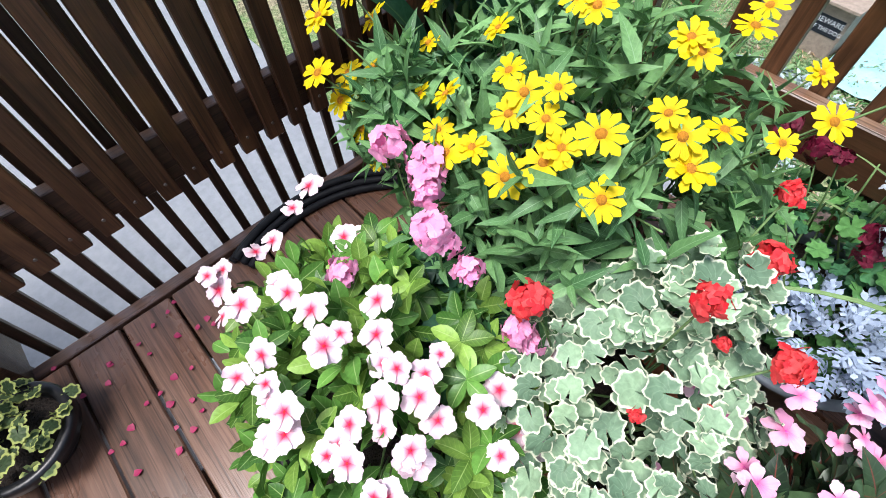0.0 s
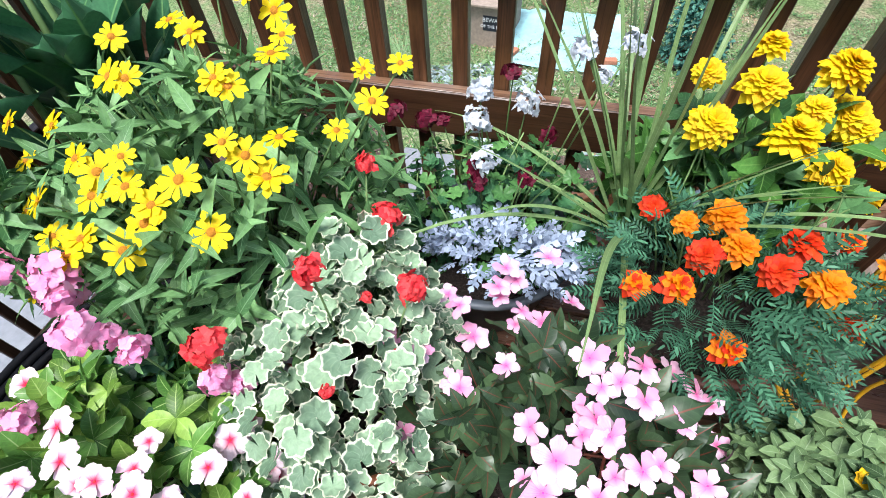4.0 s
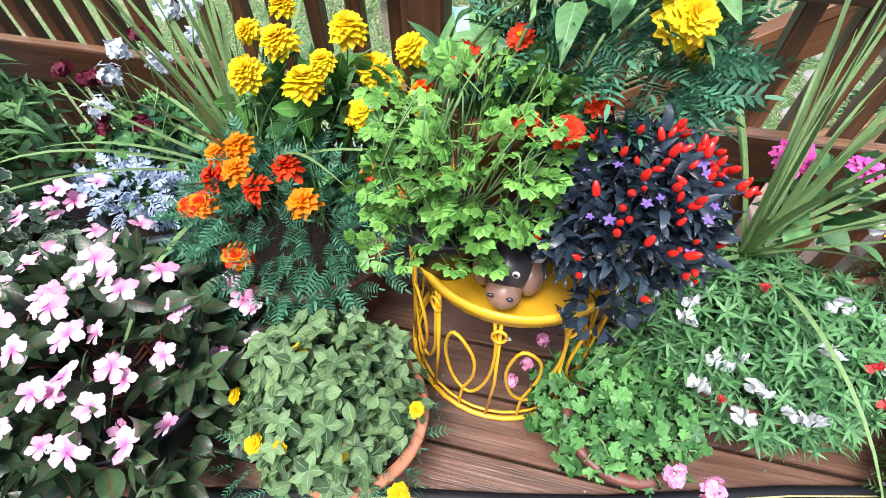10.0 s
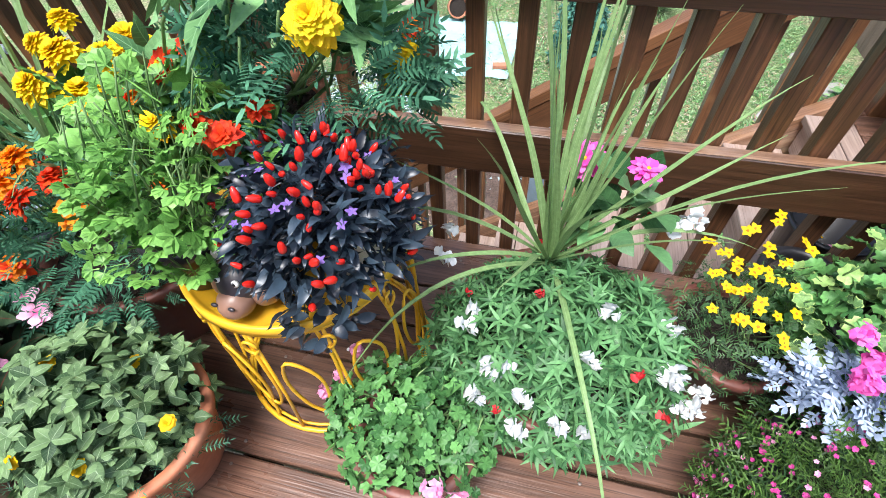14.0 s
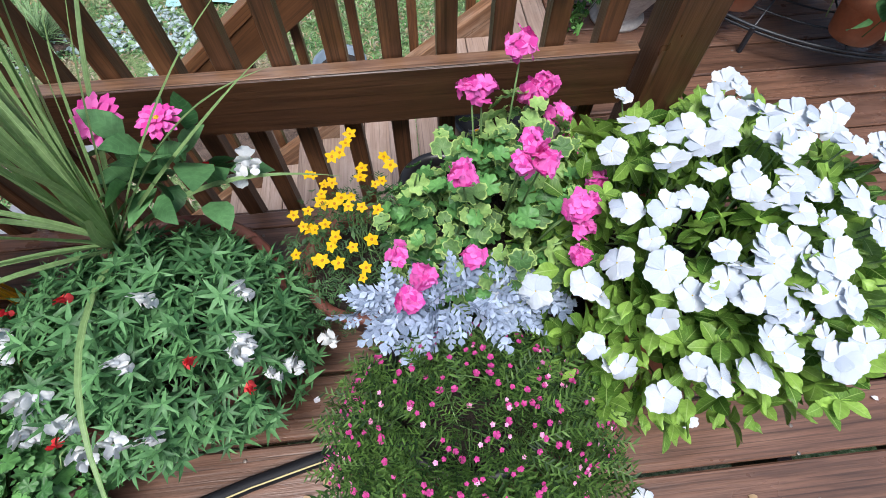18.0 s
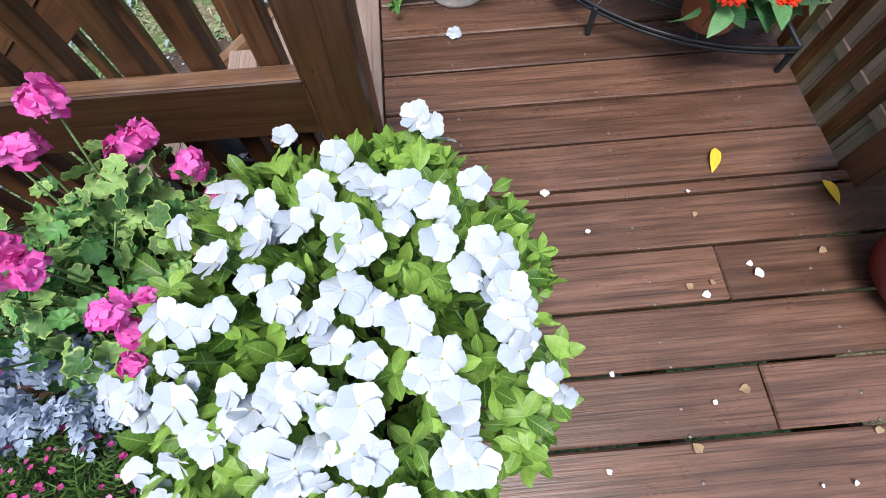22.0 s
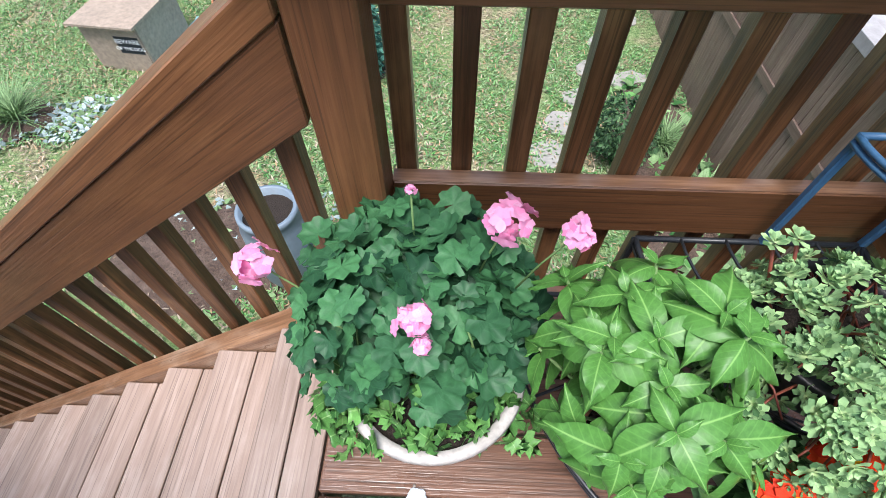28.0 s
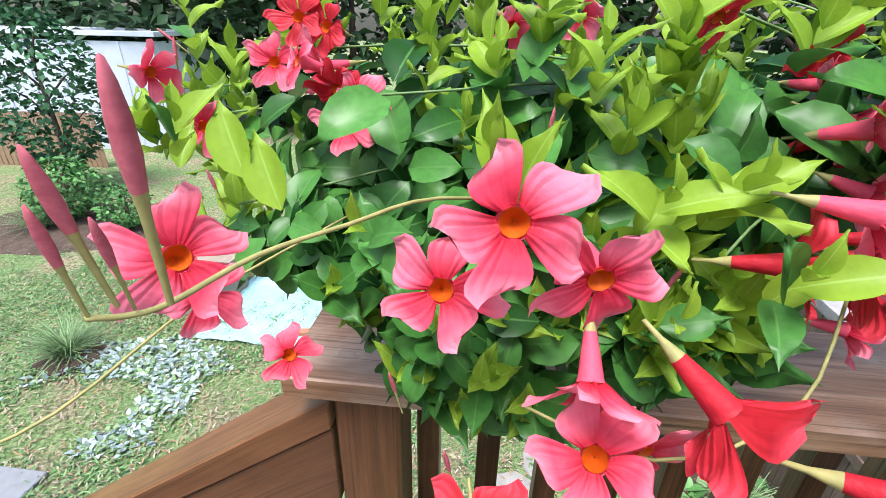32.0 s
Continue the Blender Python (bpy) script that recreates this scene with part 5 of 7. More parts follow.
strew(t, "flower", DOUBLE_Y, [(1.46, 0.975, 0.935)], (1.40, 1.05, 0.7), 0.058, 74, 0.5, "large yellow zinnia bloom", stalk=STEM, lean=0.6)
strew(t, "flower", DOUBLE_Y, [(1.075, 0.985, 0.845), (1.525, 1.12, 0.83), (1.535, 1.09, 0.80)], (1.35, 1.05, 0.6), 0.042, 79, 0.6, "large yellow zinnia bloom", stalk=STEM, lean=0.4)
strew(t, "flower", DOUBLE_O, [(1.245, 0.985, 0.885), (1.155, 1.005, 0.83)], (1.3, 1.05, 0.6), 0.031, 75, 0.5, "scarlet zinnia bloom", stalk=STEM, lean=0.5)
strew(t, "flower", MARIGOLD, [(1.372, 0.92, 0.83), (1.335, 0.875, 0.81), (1.095, 0.965, 0.79), (1.27, 0.9, 0.80), (1.535, 1.13, 0.86)], (1.3, 1.05, 0.6), 0.03, 76, 0.5, "ruffled orange marigold", stalk=STEM)

# parsley in a dark nursery pot
t = thing("parsley_plant", "bright green parsley in a black glazed pot", "plant")
pot(t, 1.16, 0.87, TZ, 0.075, 0.13, BLACKPOT, 0.8)
pars = []
for q in (1.0, 1.2, 1.45):
    fan = join(*[(petal(0.019, 0.0062, obov, 0.25, 0.2, 3, 3, 0, 0, 0.12), pose(0, 0.006, 0, 0, 0, r) @ pose(0, 0, 0, 8)) for r in (-58, -20, 20, 58)], (blade(0.012, 0.002, strap, 0, 0, 1), pose(0, -0.003, 0)))
    pars.append(join((fan, pose(0, 0.030 * q, 0) @ Matrix.Scale(1.15 * q, 4)), (fan, pose(0.004, 0.018 * q, 0, 0, 8, -66) @ Matrix.Scale(q, 4)), (fan, pose(-0.004, 0.018 * q, 0, 0, -8, 66) @ Matrix.Scale(q, 4)), (blade(0.06, 0.0013, strap, 0.1, 0, 2), pose(0, -0.025, 0))))
foliage(t, (1.20, 0.90, 0.71), (0.18, 0.13, 0.16), 150, pars, [L_PARS], 81, 0.35, -0.35, out=True)
foliage(t, (1.13, 0.80, 0.60), (0.11, 0.06, 0.09), 30, pars, [L_PARS], 83, 0.2, -0.6, out=True)
stems(t, (1.22, 0.89, 0.73), (0.14, 0.14, 0.2), (1.16, 0.87, TZ + 0.1), 60, 82, STEM, 0.0022, low=-0.3)

# hippo planter with ornamental pepper


def ball(name, c, r, mat, seg=20, squash=None):
    bm = bmesh.new()
    bmesh.ops.create_uvsphere(bm, u_segments=seg, v_segments=seg // 2, radius=1)
    bmesh.ops.scale(bm, vec=r, verts=bm.verts)
    bmesh.ops.translate(bm, vec=c, verts=bm.verts)
    me = bpy.data.meshes.new(name)
    bm.to_mesh(me)
    bm.free()
    me.polygons.foreach_set("use_smooth", np.ones(len(me.polygons), dtype=bool))
    me.materials.append(mat)
    return me


t = thing("hippo_figure", "glazed brown and pink clay hippo with white flowers behind its ears", "figurine")
H = Matrix.Translation((1.29, 0.895, TZ + 0.002)) @ pose(0, 0, 0, 0, 0, -4)
part("body", ball("body", (0, 0.01, 0.06), (0.076, 0.085, 0.06), DARKCLAY, 28), t, H)
part("head", ball("head", (0, -0.072, 0.062), (0.046, 0.052, 0.05), DARKCLAY, 24), t, H)
part("snout", ball("snout", (0.002, -0.112, 0.042), (0.034, 0.036, 0.032), CERAMIC, 24), t, H)
for q in (-1, 1):
    part("cheek", ball("cheek", (q * 0.042, -0.066, 0.045), (0.026, 0.042, 0.038), CERAMIC, 18), t, H)
    part("eye", ball("eye", (q * 0.018, -0.108, 0.092), (0.0075, 0.0055, 0.0075), WHITEGLAZE, 12), t, H)
    part("pupil", ball("pupil", (q * 0.018, -0.1122, 0.0945), (0.0042, 0.0022, 0.0042), BLACKPOT, 10), t, H)
    part("nostril", ball("nostril", (q * 0.017, -0.140, 0.060), (0.007, 0.004, 0.004), DARKCLAY, 10), t, H)
    part("ear", ball("ear", (q * 0.048, -0.062, 0.100), (0.014, 0.01, 0.017), WHITEGLAZE, 12), t, H)
petals = [Pile(), Pile()]
for i in range(26):
    a, z = i * 2.4, i / 26
    petals[i % 2].add(petal(0.017 - 0.006 * z, 0.009, roundp, -0.2, 0.4, 4, 4), pose(0, 0, 0.012 * z, 0, 0, math.degrees(a)) @ pose(0, 0.004, 0, 18 + 55 * z))
for k, m in enumerate((pose(0.034, -0.012, 0.121, -25, 20) @ Matrix.Scale(1.35, 4), pose(-0.036, -0.018, 0.117, -25, -25))):
    part("rose", petals[k].mesh("rose", [WHITEGLAZE]), t, H @ m)

t = thing("pepper_plant", "dark-leaved ornamental pepper full of red fruits in a pale clay pot", "plant")
pot(t, 1.45, 0.95, TZ, 0.068, 0.13, STONEPOT, 0.9, 0.004, 0.02)
foliage(t, (1.45, 0.88, 0.66), (0.15, 0.14, 0.155), 860, [petal(0.036 * s, 0.0092 * s, lance, 0.35, 0.35, 5, 3) for s in (0.7, 1, 1.15)] + [whorl(0.034, 0.0085, 5, lance, 15, 0.3, 0.3, 4)], [L_PEPP], 91, 0.45, -0.35, out=True)
foliage(t, (1.45, 0.775, 0.53), (0.07, 0.035, 0.06), 46, [petal(0.036, 0.009, oval, 0.35, 0.3, 5, 3)], [L_PEPP], 90, 0.2, -0.8, out=True)
stems(t, (1.45, 0.88, 0.65), (0.13, 0.12, 0.14), (1.45, 0.95, TZ + 0.1), 30, 92, L_PEPP)
pepper = lathe("fruit", [(0.001, 0.0), (0.2, 0.03), (0.27, 0.2), (0.25, 0.6), (0.14, 0.95), (0.001, 1.05)], FRUIT, 12)
PEPPER = [(1.35, 0.91, 0.78), (1.41, 0.84, 0.81), (1.43, 0.79, 0.79), (1.44, 0.81, 0.8), (1.45, 0.82, 0.81), (1.46, 0.87, 0.82), (1.47, 0.88, 0.82), (1.45, 0.96, 0.8), (1.47, 0.84, 0.82), (1.49, 0.9, 0.81), (1.52, 0.86, 0.81), (1.52, 0.88, 0.81), (1.54, 0.84, 0.8), (1.55, 0.86, 0.79), (1.57, 0.84, 0.78), (1.58, 0.85, 0.77), (1.59, 0.85, 0.76), (1.51, 0.79, 0.79), (1.49, 0.78, 0.78), (1.42, 0.77, 0.78), (1.42, 0.76, 0.76), (1.42, 0.75, 0.75), (1.49, 0.74, 0.74), (1.51, 0.74, 0.74), (1.52, 0.73, 0.71), (1.43, 0.88, 0.82), (1.51, 0.87, 0.81), (1.54, 0.86, 0.8), (1.48, 0.8, 0.8), (1.48, 0.9, 0.82)]
strew(t, "fruit", [pepper], PEPPER, (1.46, 0.88, 0.5), 0.021, 93, 0.45, "shiny red pepper", 0.35)
strew(t, "fruit", [pepper], [(x + 0.014, y + 0.012, z) for x, y, z in PEPPER[::2]], (1.46, 0.88, 0.5), 0.019, 94, 0.4, "shiny red pepper", 0.5)
rf = random.Random(96)
extra = [dome((1.45, 0.87, 0.66), (0.15, 0.14, 0.155), rf, 0.97, -0.15)[0] for _ in range(44)]
strew(t, "fruit", [pepper], [p for p in extra if p.y < 0.93], (1.45, 0.88, 0.5), 0.02, 97, 0.5, "shiny red pepper", 0.4)
strew(t, "flower", [flower("flower", [(5, 1, 0.3, oval, 10, 0.1, 0, 0)], [P_VIOLET], None, 3)], [(1.46 + 0.15 * math.cos(i * 2.4) * (0.4 + 0.05 * (i % 12)), 0.86 + 0.14 * math.sin(i * 2.4) * (0.4 + 0.05 * (i % 12)), 0.80 - 0.006 * (i % 12)) for i in range(22)], (1.46, 0.88, 0.5), 0.009, 95)

# low green ivy geranium in a dark pot
t = thing("green_geranium", "bushy green ivy geranium with few pink blooms in a brown pot", "plant")
pot(t, 1.60, 0.74, 0, 0.13, 0.17, BROWNPOT, 0.75)
foliage(t, (1.58, 0.76, 0.13), (0.20, 0.16, 0.17), 620, [lobed(IVY_EDGE, 0.036 * s, 0.2) for s in (0.8, 1, 1.15)] + geranium_leaves(0.017, 3), [L_IVYG], 101, 0.4, -0.3, 0.6)
stems(t, (1.58, 0.76, 0.14), (0.2, 0.16, 0.15), (1.6, 0.74, 0.14), 24, 102)
strew(t, "flower", UMB_PINK, [(1.72, 0.60, 0.27), (1.67, 0.62, 0.24), (1.40, 0.90, 0.16)], (1.6, 0.74, 0.1), 0.026, 103, 0.6, stalk=STEM)
strew(t, "flower", UMB_PINK, [(1.37, 0.84, 0.13), (1.34, 0.8, 0.1)], (1.6, 0.74, 0.1), 0.018, 104, 0.6)

# snapdragons, spike grass and a pink zinnia in a long box
t = thing("snapdragon_planter", "mound of white and red snapdragons with spike grass and pink zinnias", "flower")
pot(t, 1.87, 1.02, 0, 0.24, 0.24, BROWNPOT, 0.8)
slim = [blade(0.042 * s, 0.006 * s, lance, 0.25, 0.25, 3) for s in (0.8, 1, 1.2)] + [whorl(0.036, 0.0055, 7, lance, 25, 0.25, 0.2, 3) for _ in range(3)]
foliage(t, (1.87, 0.98, 0.15), (0.31, 0.25, 0.27), 1900, slim, [L_SNAP], 111, 0.6, 0.0, 0.55)
stems(t, (1.87, 0.98, 0.14), (0.29, 0.23, 0.25), (1.87, 1.02, 0.2), 40, 112)
foliage(t, (1.97, 1.22, 0.42), (0.11, 0.07, 0.13), 34, [blade(0.09, 0.03, oval, 0.3, 0.2)], [L_SNAP], 113, 0.2, -0.3, out=True, name="zinnia_leaf")
SNAPW = [(1.94, 0.97, 0.42), (2.07, 1.0, 0.36), (1.91, 0.87, 0.4), (1.68, 0.95, 0.37), (1.67, 0.92, 0.35), (1.73, 0.84, 0.34), (1.71, 0.8, 0.29), (1.77, 0.84, 0.36), (1.8, 0.8, 0.33), (1.87, 0.77, 0.31), (1.8, 0.76, 0.27), (1.93, 0.77, 0.3), (2.07, 0.89, 0.34), (2.11, 0.87, 0.27), (2.19, 0.96, 0.18), (2.08, 1.21, 0.43), (2.1, 1.21, 0.46), (2.08, 0.91, 0.34), (2.14, 0.89, 0.25), (1.59, 1.13, 0.4), (1.58, 1.09, 0.35)]
SNAPR = [(1.81, 0.98, 0.42), (2.01, 0.87, 0.37), (2.08, 0.84, 0.28), (1.8, 1.18, 0.34), (1.76, 0.78, 0.28), (1.66, 1.0, 0.35), (2.02, 1.22, 0.44)]
strew(t, "flower", SNAP_W, SNAPW, (1.87, 0.98, 0.0), 0.029, 114, 0.5, "white snapdragon bloom")
strew(t, "flower", SNAP_W, [(x + 0.018, y - 0.012, z) for x, y, z in SNAPW[::2] + SNAPW[1::4]], (1.87, 0.98, 0.0), 0.021, 115, 0.4, "white snapdragon bloom")
strew(t, "flower", SNAP_R, SNAPR, (1.87, 0.98, 0.0), 0.017, 116, 0.5, "dark red snapdragon bloom")
strew(t, "flower", DOUBLE_P, [(1.985, 1.235, 0.555), (1.86, 1.27, 0.535)], (1.95, 1.22, 0.2), 0.042, 117, 0.6, "double pink zinnia", stalk=STEM)
spike(t, (1.82, 1.13, 0.34), 36, 0.66, 118, (0.0, 0.05))

# yellow bidens on a wire stand
t = thing("bidens_plant", "small bushy yellow bidens in a dark clay pot", "flower")
pot(t, 2.28, 1.13, 0, 0.14, 0.19, BROWNPOT, 0.75)
foliage(t, (2.28, 1.14, 0.17), (0.195, 0.185, 0.22), 760, [feather(0.034 * s, 3, 0.2, 0.4) for s in (0.8, 1.1)] + [blade(0.02, 0.005, oval, 0.2, 0.2, 2)], [L_BID], 121, 0.5, -0.3, 0.5)
stems(t, (2.28, 1.14, 0.17), (0.15, 0.14, 0.2), (2.28, 1.13, 0.15), 24, 122, rad=0.002)
BIDENS = [(2.18, 1.27, 0.34), (2.23, 1.25, 0.33), (2.19, 1.16, 0.36), (2.22, 1.17, 0.37), (2.26, 1.17, 0.38), (2.23, 1.11, 0.38), (2.2, 1.11, 0.37), (2.25, 1.08, 0.38), (2.21, 1.05, 0.35), (2.25, 1.04, 0.35), (2.28, 1.06, 0.37), (2.3, 1.03, 0.34), (2.33, 1.14, 0.37), (2.3, 1.25, 0.37), (2.35, 1.24, 0.41), (2.29, 1.27, 0.45), (2.34, 1.22, 0.36), (2.26, 1.27, 0.4), (2.28, 1.17, 0.38)]
strew(t, "flower", STAR_Y, BIDENS, (2.27, 1.13, 0.0), 0.0145, 123, 0.6)
rj = random.Random(125)
strew(t, "flower", STAR_Y, [(x + rj.gauss(0, 0.022), y + rj.gauss(0, 0.02), z + rj.gauss(0.004, 0.006)) for x, y, z in BIDENS], (2.27, 1.13, 0.0), 0.014, 124, 0.6)

# empty dark pots behind
for x, y in ((2.47, 1.33),):
    t = thing("empty_pot", "black plastic nursery pot with a pale rim and soil", "pot")
    pot(t, x, y, 0, 0.095, 0.2, BLACKPOT, 0.8)

# magenta geranium with lime leaves
t = thing("magenta_geranium", "magenta double geranium with lime-edged leaves", "flower")
pot(t, 2.575, 1.2, 0, 0.14, 0.27, BLACKPOT, 0.8)
foliage(t, (2.55, 1.13, 0.26), (0.23, 0.21, 0.24), 540, geranium_leaves(0.0195, 4), [L_LIME, L_IVYG], 131, 0.4, -0.3, 0.65)
foliage(t, (2.62, 1.24, 0.42), (0.13, 0.09, 0.12), 60, geranium_leaves(0.022, 3), [L_LIME], 132, 0.3, -0.3, 0.65)
stems(t, (2.55, 1.13, 0.26), (0.2, 0.2, 0.26), (2.55, 1.13, 0.2), 34, 133)
PINKV = [(2.61, 1.28, 0.61), (2.54, 1.25, 0.55), (2.52, 1.24, 0.56), (2.64, 1.28, 0.5), (2.67, 1.29, 0.51), (2.59, 1.08, 0.59), (2.57, 1.05, 0.58), (2.61, 1.06, 0.57), (2.48, 1.05, 0.57), (2.73, 1.26, 0.37), (2.75, 1.13, 0.42), (2.71, 1.28, 0.44), (2.37, 0.99, 0.45), (2.41, 0.97, 0.4), (2.49, 0.96, 0.47), (2.38, 0.93, 0.4), (2.67, 1.02, 0.5), (2.7, 1.04, 0.48), (2.66, 1.01, 0.5), (2.68, 1.0, 0.46), (2.67, 0.96, 0.44)]
strew(t, "flower", UMB_MAG, PINKV, (2.55, 1.12, 0.15), 0.025, 134, 0.6, stalk=STEM)

# dusty miller and cuphea
t = thing("cuphea_planter", "fine-leaved cuphea with tiny pink flowers and silver dusty miller", "flower")
pot(t, 2.48, 0.83, 0, 0.17, 0.2, BLACKPOT, 0.8)
C = (2.47, 0.74, 0.12)
sprig = join(*[(blade(0.017, 0.0032, lance, 0.2, 0.2, 2), pose(0, 0.006 * k, 0, 0, 0, (55 if k % 2 else -55)) @ pose(0, 0, 0, 20)) for k in range(12)], (blade(0.085, 0.0012, strap, 0.0, 0, 2), pose(0, 0, 0)))
foliage(t, C, (0.26, 0.20, 0.22), 1700, [sprig], [L_HEATH], 141, 0.45, -0.4, out=True, name="sprig")
stems(t, C, (0.24, 0.18, 0.2), (2.48, 0.83, 0.15), 50, 142, rad=0.0018)
tiny = flower("flower", [(5, 1, 0.45, spoon, 30, 0.1, 0, 0)], [P_SMALLPK], None, 6)
rg = random.Random(143)
pts = []
while len(pts) < 290:
    p, dd = dome(C, (0.285, 0.225, 0.255), rg, 0.95, -0.2)
    if p.z > 0.04:
        pts.append(p)
strew(t, "flower", [tiny], pts, C, 0.006, 144, 0.3, "", 0.3)
sh = join(*[(blade(1, 0.45, spoon, 0.1, 0, 3), pose(0, 0, 0, 0, 0, 72 * k) @ pose(0, 0, 0, 30)) for k in range(5)])
pl = Pile()
for i in range(320):
    p, dd = dome(C, (0.285, 0.225, 0.255), rg, 0.9, -0.2)
    if p.z > 0.03:
        pl.add(sh, facing(p, dd + Vector((0, -0.2, 0.4)), rg.uniform(0, 360)) @ Matrix.Scale(rg.uniform(0.004, 0.006), 4), rg.randrange(2))
ob = part("tiny_flower", pl.mesh("tiny_flower", [P_SMALLPK, P_PINK]), t)
ob["kind"] = "stuff"
foliage(t, (2.46, 0.95, 0.30), (0.19, 0.06, 0.08), 170, dust, [L_DUST], 145, 0.2, -0.3, 0.6, name="silver_leaf", out=True)

# white vinca
t = thing("white_vinca", "full mound of pure white vinca with glossy leaves", "flower")
pot(t, 2.96, 1.0, 0, 0.2, 0.25, TERRA, 0.75)
C = (2.95, 1.03, 0.21)
small = [petal(0.042 * q, 0.0125 * q, obov, 0.25, 0.25, 5, 5, 0.04, q) for q in (0.8, 1, 1.2)] + [whorl(0.044, 0.0125, 5, obov, 16, 0.25, 0.3, 5) for _ in range(3)]
foliage(t, C, (0.38, 0.365, 0.33), 1020, small, [L_WVINCA], 151, 0.5, -0.05, out=True)
foliage(t, (3.07, 1.28, 0.36), (0.09, 0.08, 0.08), 50, small, [L_WVINCA], 155, 0.3, -0.4, out=True)
stems(t, C, (0.34, 0.31, 0.27), (2.96, 1.0, 0.22), 50, 152)
WVIN_A = [(2.86, 1.33, 0.43), (3.088, 1.347, 0.435), (3.112, 1.325, 0.44), (2.97, 1.22, 0.52), (3.0, 1.18, 0.53), (2.95, 1.15, 0.54), (3.02, 1.15, 0.54), (3.065, 1.14, 0.543), (3.0, 1.17, 0.54), (2.81, 1.18, 0.51), (2.87, 1.13, 0.54), (2.92, 1.1, 0.55), (2.83, 1.13, 0.53), (2.88, 1.08, 0.55), (2.99, 1.09, 0.56), (3.01, 1.06, 0.56), (2.99, 1.05, 0.56), (3.057, 1.094, 0.55), (3.099, 1.121, 0.547), (3.163, 1.153, 0.523), (3.107, 1.053, 0.56), (3.163, 1.052, 0.55), (3.137, 1.008, 0.564), (3.181, 1.034, 0.541), (3.19, 0.988, 0.541), (3.209, 0.97, 0.523), (3.181, 0.952, 0.541), (2.82, 1.06, 0.54)]
WVIN_B = [(2.87, 1.03, 0.55), (2.92, 1.02, 0.56), (2.91, 0.99, 0.56), (2.83, 0.99, 0.54), (2.74, 1.0, 0.51), (2.79, 0.98, 0.53), (2.76, 0.94, 0.51), (2.96, 0.97, 0.56), (2.97, 0.94, 0.55), (3.02, 0.98, 0.55), (2.99, 1.0, 0.56), (3.065, 0.955, 0.553), (3.099, 0.912, 0.547), (3.01, 0.92, 0.54), (3.074, 0.896, 0.547), (2.91, 0.91, 0.54), (2.91, 0.87, 0.53), (2.9, 0.89, 0.53), (2.94, 0.89, 0.54), (2.55, 0.99, 0.32), (2.55, 0.94, 0.32), (2.71, 0.92, 0.48), (2.67, 0.91, 0.44), (2.6, 0.93, 0.38), (2.77, 0.89, 0.5), (2.8, 0.85, 0.49), (2.85, 0.86, 0.51), (2.76, 0.83, 0.46)]
WVIN_C = [(2.89, 0.83, 0.51), (3.0, 0.87, 0.53), (2.98, 0.86, 0.53), (2.95, 0.83, 0.51), (2.67, 0.82, 0.39), (2.71, 0.78, 0.39), (2.99, 0.82, 0.51), (3.01, 0.81, 0.5), (2.89, 0.78, 0.48), (2.92, 0.81, 0.5), (3.114, 0.863, 0.535), (3.19, 0.915, 0.532), (3.227, 0.888, 0.486), (3.114, 0.825, 0.517), (3.13, 0.797, 0.496), (3.099, 0.798, 0.5), (2.8, 0.76, 0.43), (2.83, 0.74, 0.43), (2.76, 0.73, 0.38), (2.88, 0.74, 0.44), (2.97, 0.77, 0.48), (2.99, 0.74, 0.46), (3.039, 0.76, 0.464), (2.94, 0.79, 0.49), (2.85, 0.9, 0.53), (2.82, 0.84, 0.5), (2.75, 1.12, 0.51)]
strew(t, "flower", FIVE_WHITE, WVIN_A + WVIN_B + WVIN_C, (2.96, 1.03, 0.05), 0.030, 153, 0.65, jit=0.33, stalk=STEM, lean=0.2)
strew(t, "flower", FIVE_WHITE, [(x + 0.022, y - 0.022, z - 0.014) for x, y, z in WVIN_A[2::4] + WVIN_B[2::4] + WVIN_C[::4]], (2.96, 1.03, 0.05), 0.025, 154, 0.5, jit=0.5, lean=0.1)


# ---- landing: urn, basil, sedum, zinnia and the tiered stand ----
t = thing("urn_planter", "grey cast-stone urn with dark geranium and trailing ivy", "planter")
U = (3.245, 2.22)
urn = part("urn", lathe("urn", [(0, 0), (0.10, 0), (0.105, 0.012), (0.098, 0.022), (0.082, 0.03), (0.09, 0.05), (0.13, 0.12), (0.165, 0.19), (0.172, 0.2), (0.166, 0.206), (0.176, 0.25), (0.182, 0.258), (0.19, 0.268), (0.186, 0.282), (0.168, 0.282), (0.16, 0.24), (0.0, 0.2)], STONEPOT, 56), t, pose(*U, 0))
curl = tube_geo([((0.018 * (1 - k / 14)) * math.cos(k * 0.7), (0.018 * (1 - k / 14)) * math.sin(k * 0.7), 0) for k in range(10)], 0.0022, 4)
curl = mesh_from("relief_scroll", curl[0], curl[1], [STONEPOT])
for i in range(28):
    part("relief_scroll", curl, urn, pose(0, 0, 0, 0, 0, 360 * i / 28) @ pose(0.1735, 0, 0.228, 90, 0, 80))
part("soil", lathe("soil", [(0.163, 0.25), (0.08, 0.262), (0.001, 0.265)], SOIL, 32), t, pose(*U, 0))
foliage(t, (3.21, 2.29, 0.38), (0.24, 0.20, 0.22), 400, geranium_leaves(0.030, 4), [L_GER], 201, 0.45, -0.25, 0.6)
stems(t, (3.21, 2.28, 0.38), (0.2, 0.17, 0.2), (*U, 0.25), 24, 202)
ivy = [lobed(IVY_EDGE, 0.042 * s, 0.2) for s in (0.7, 1, 1.15)]
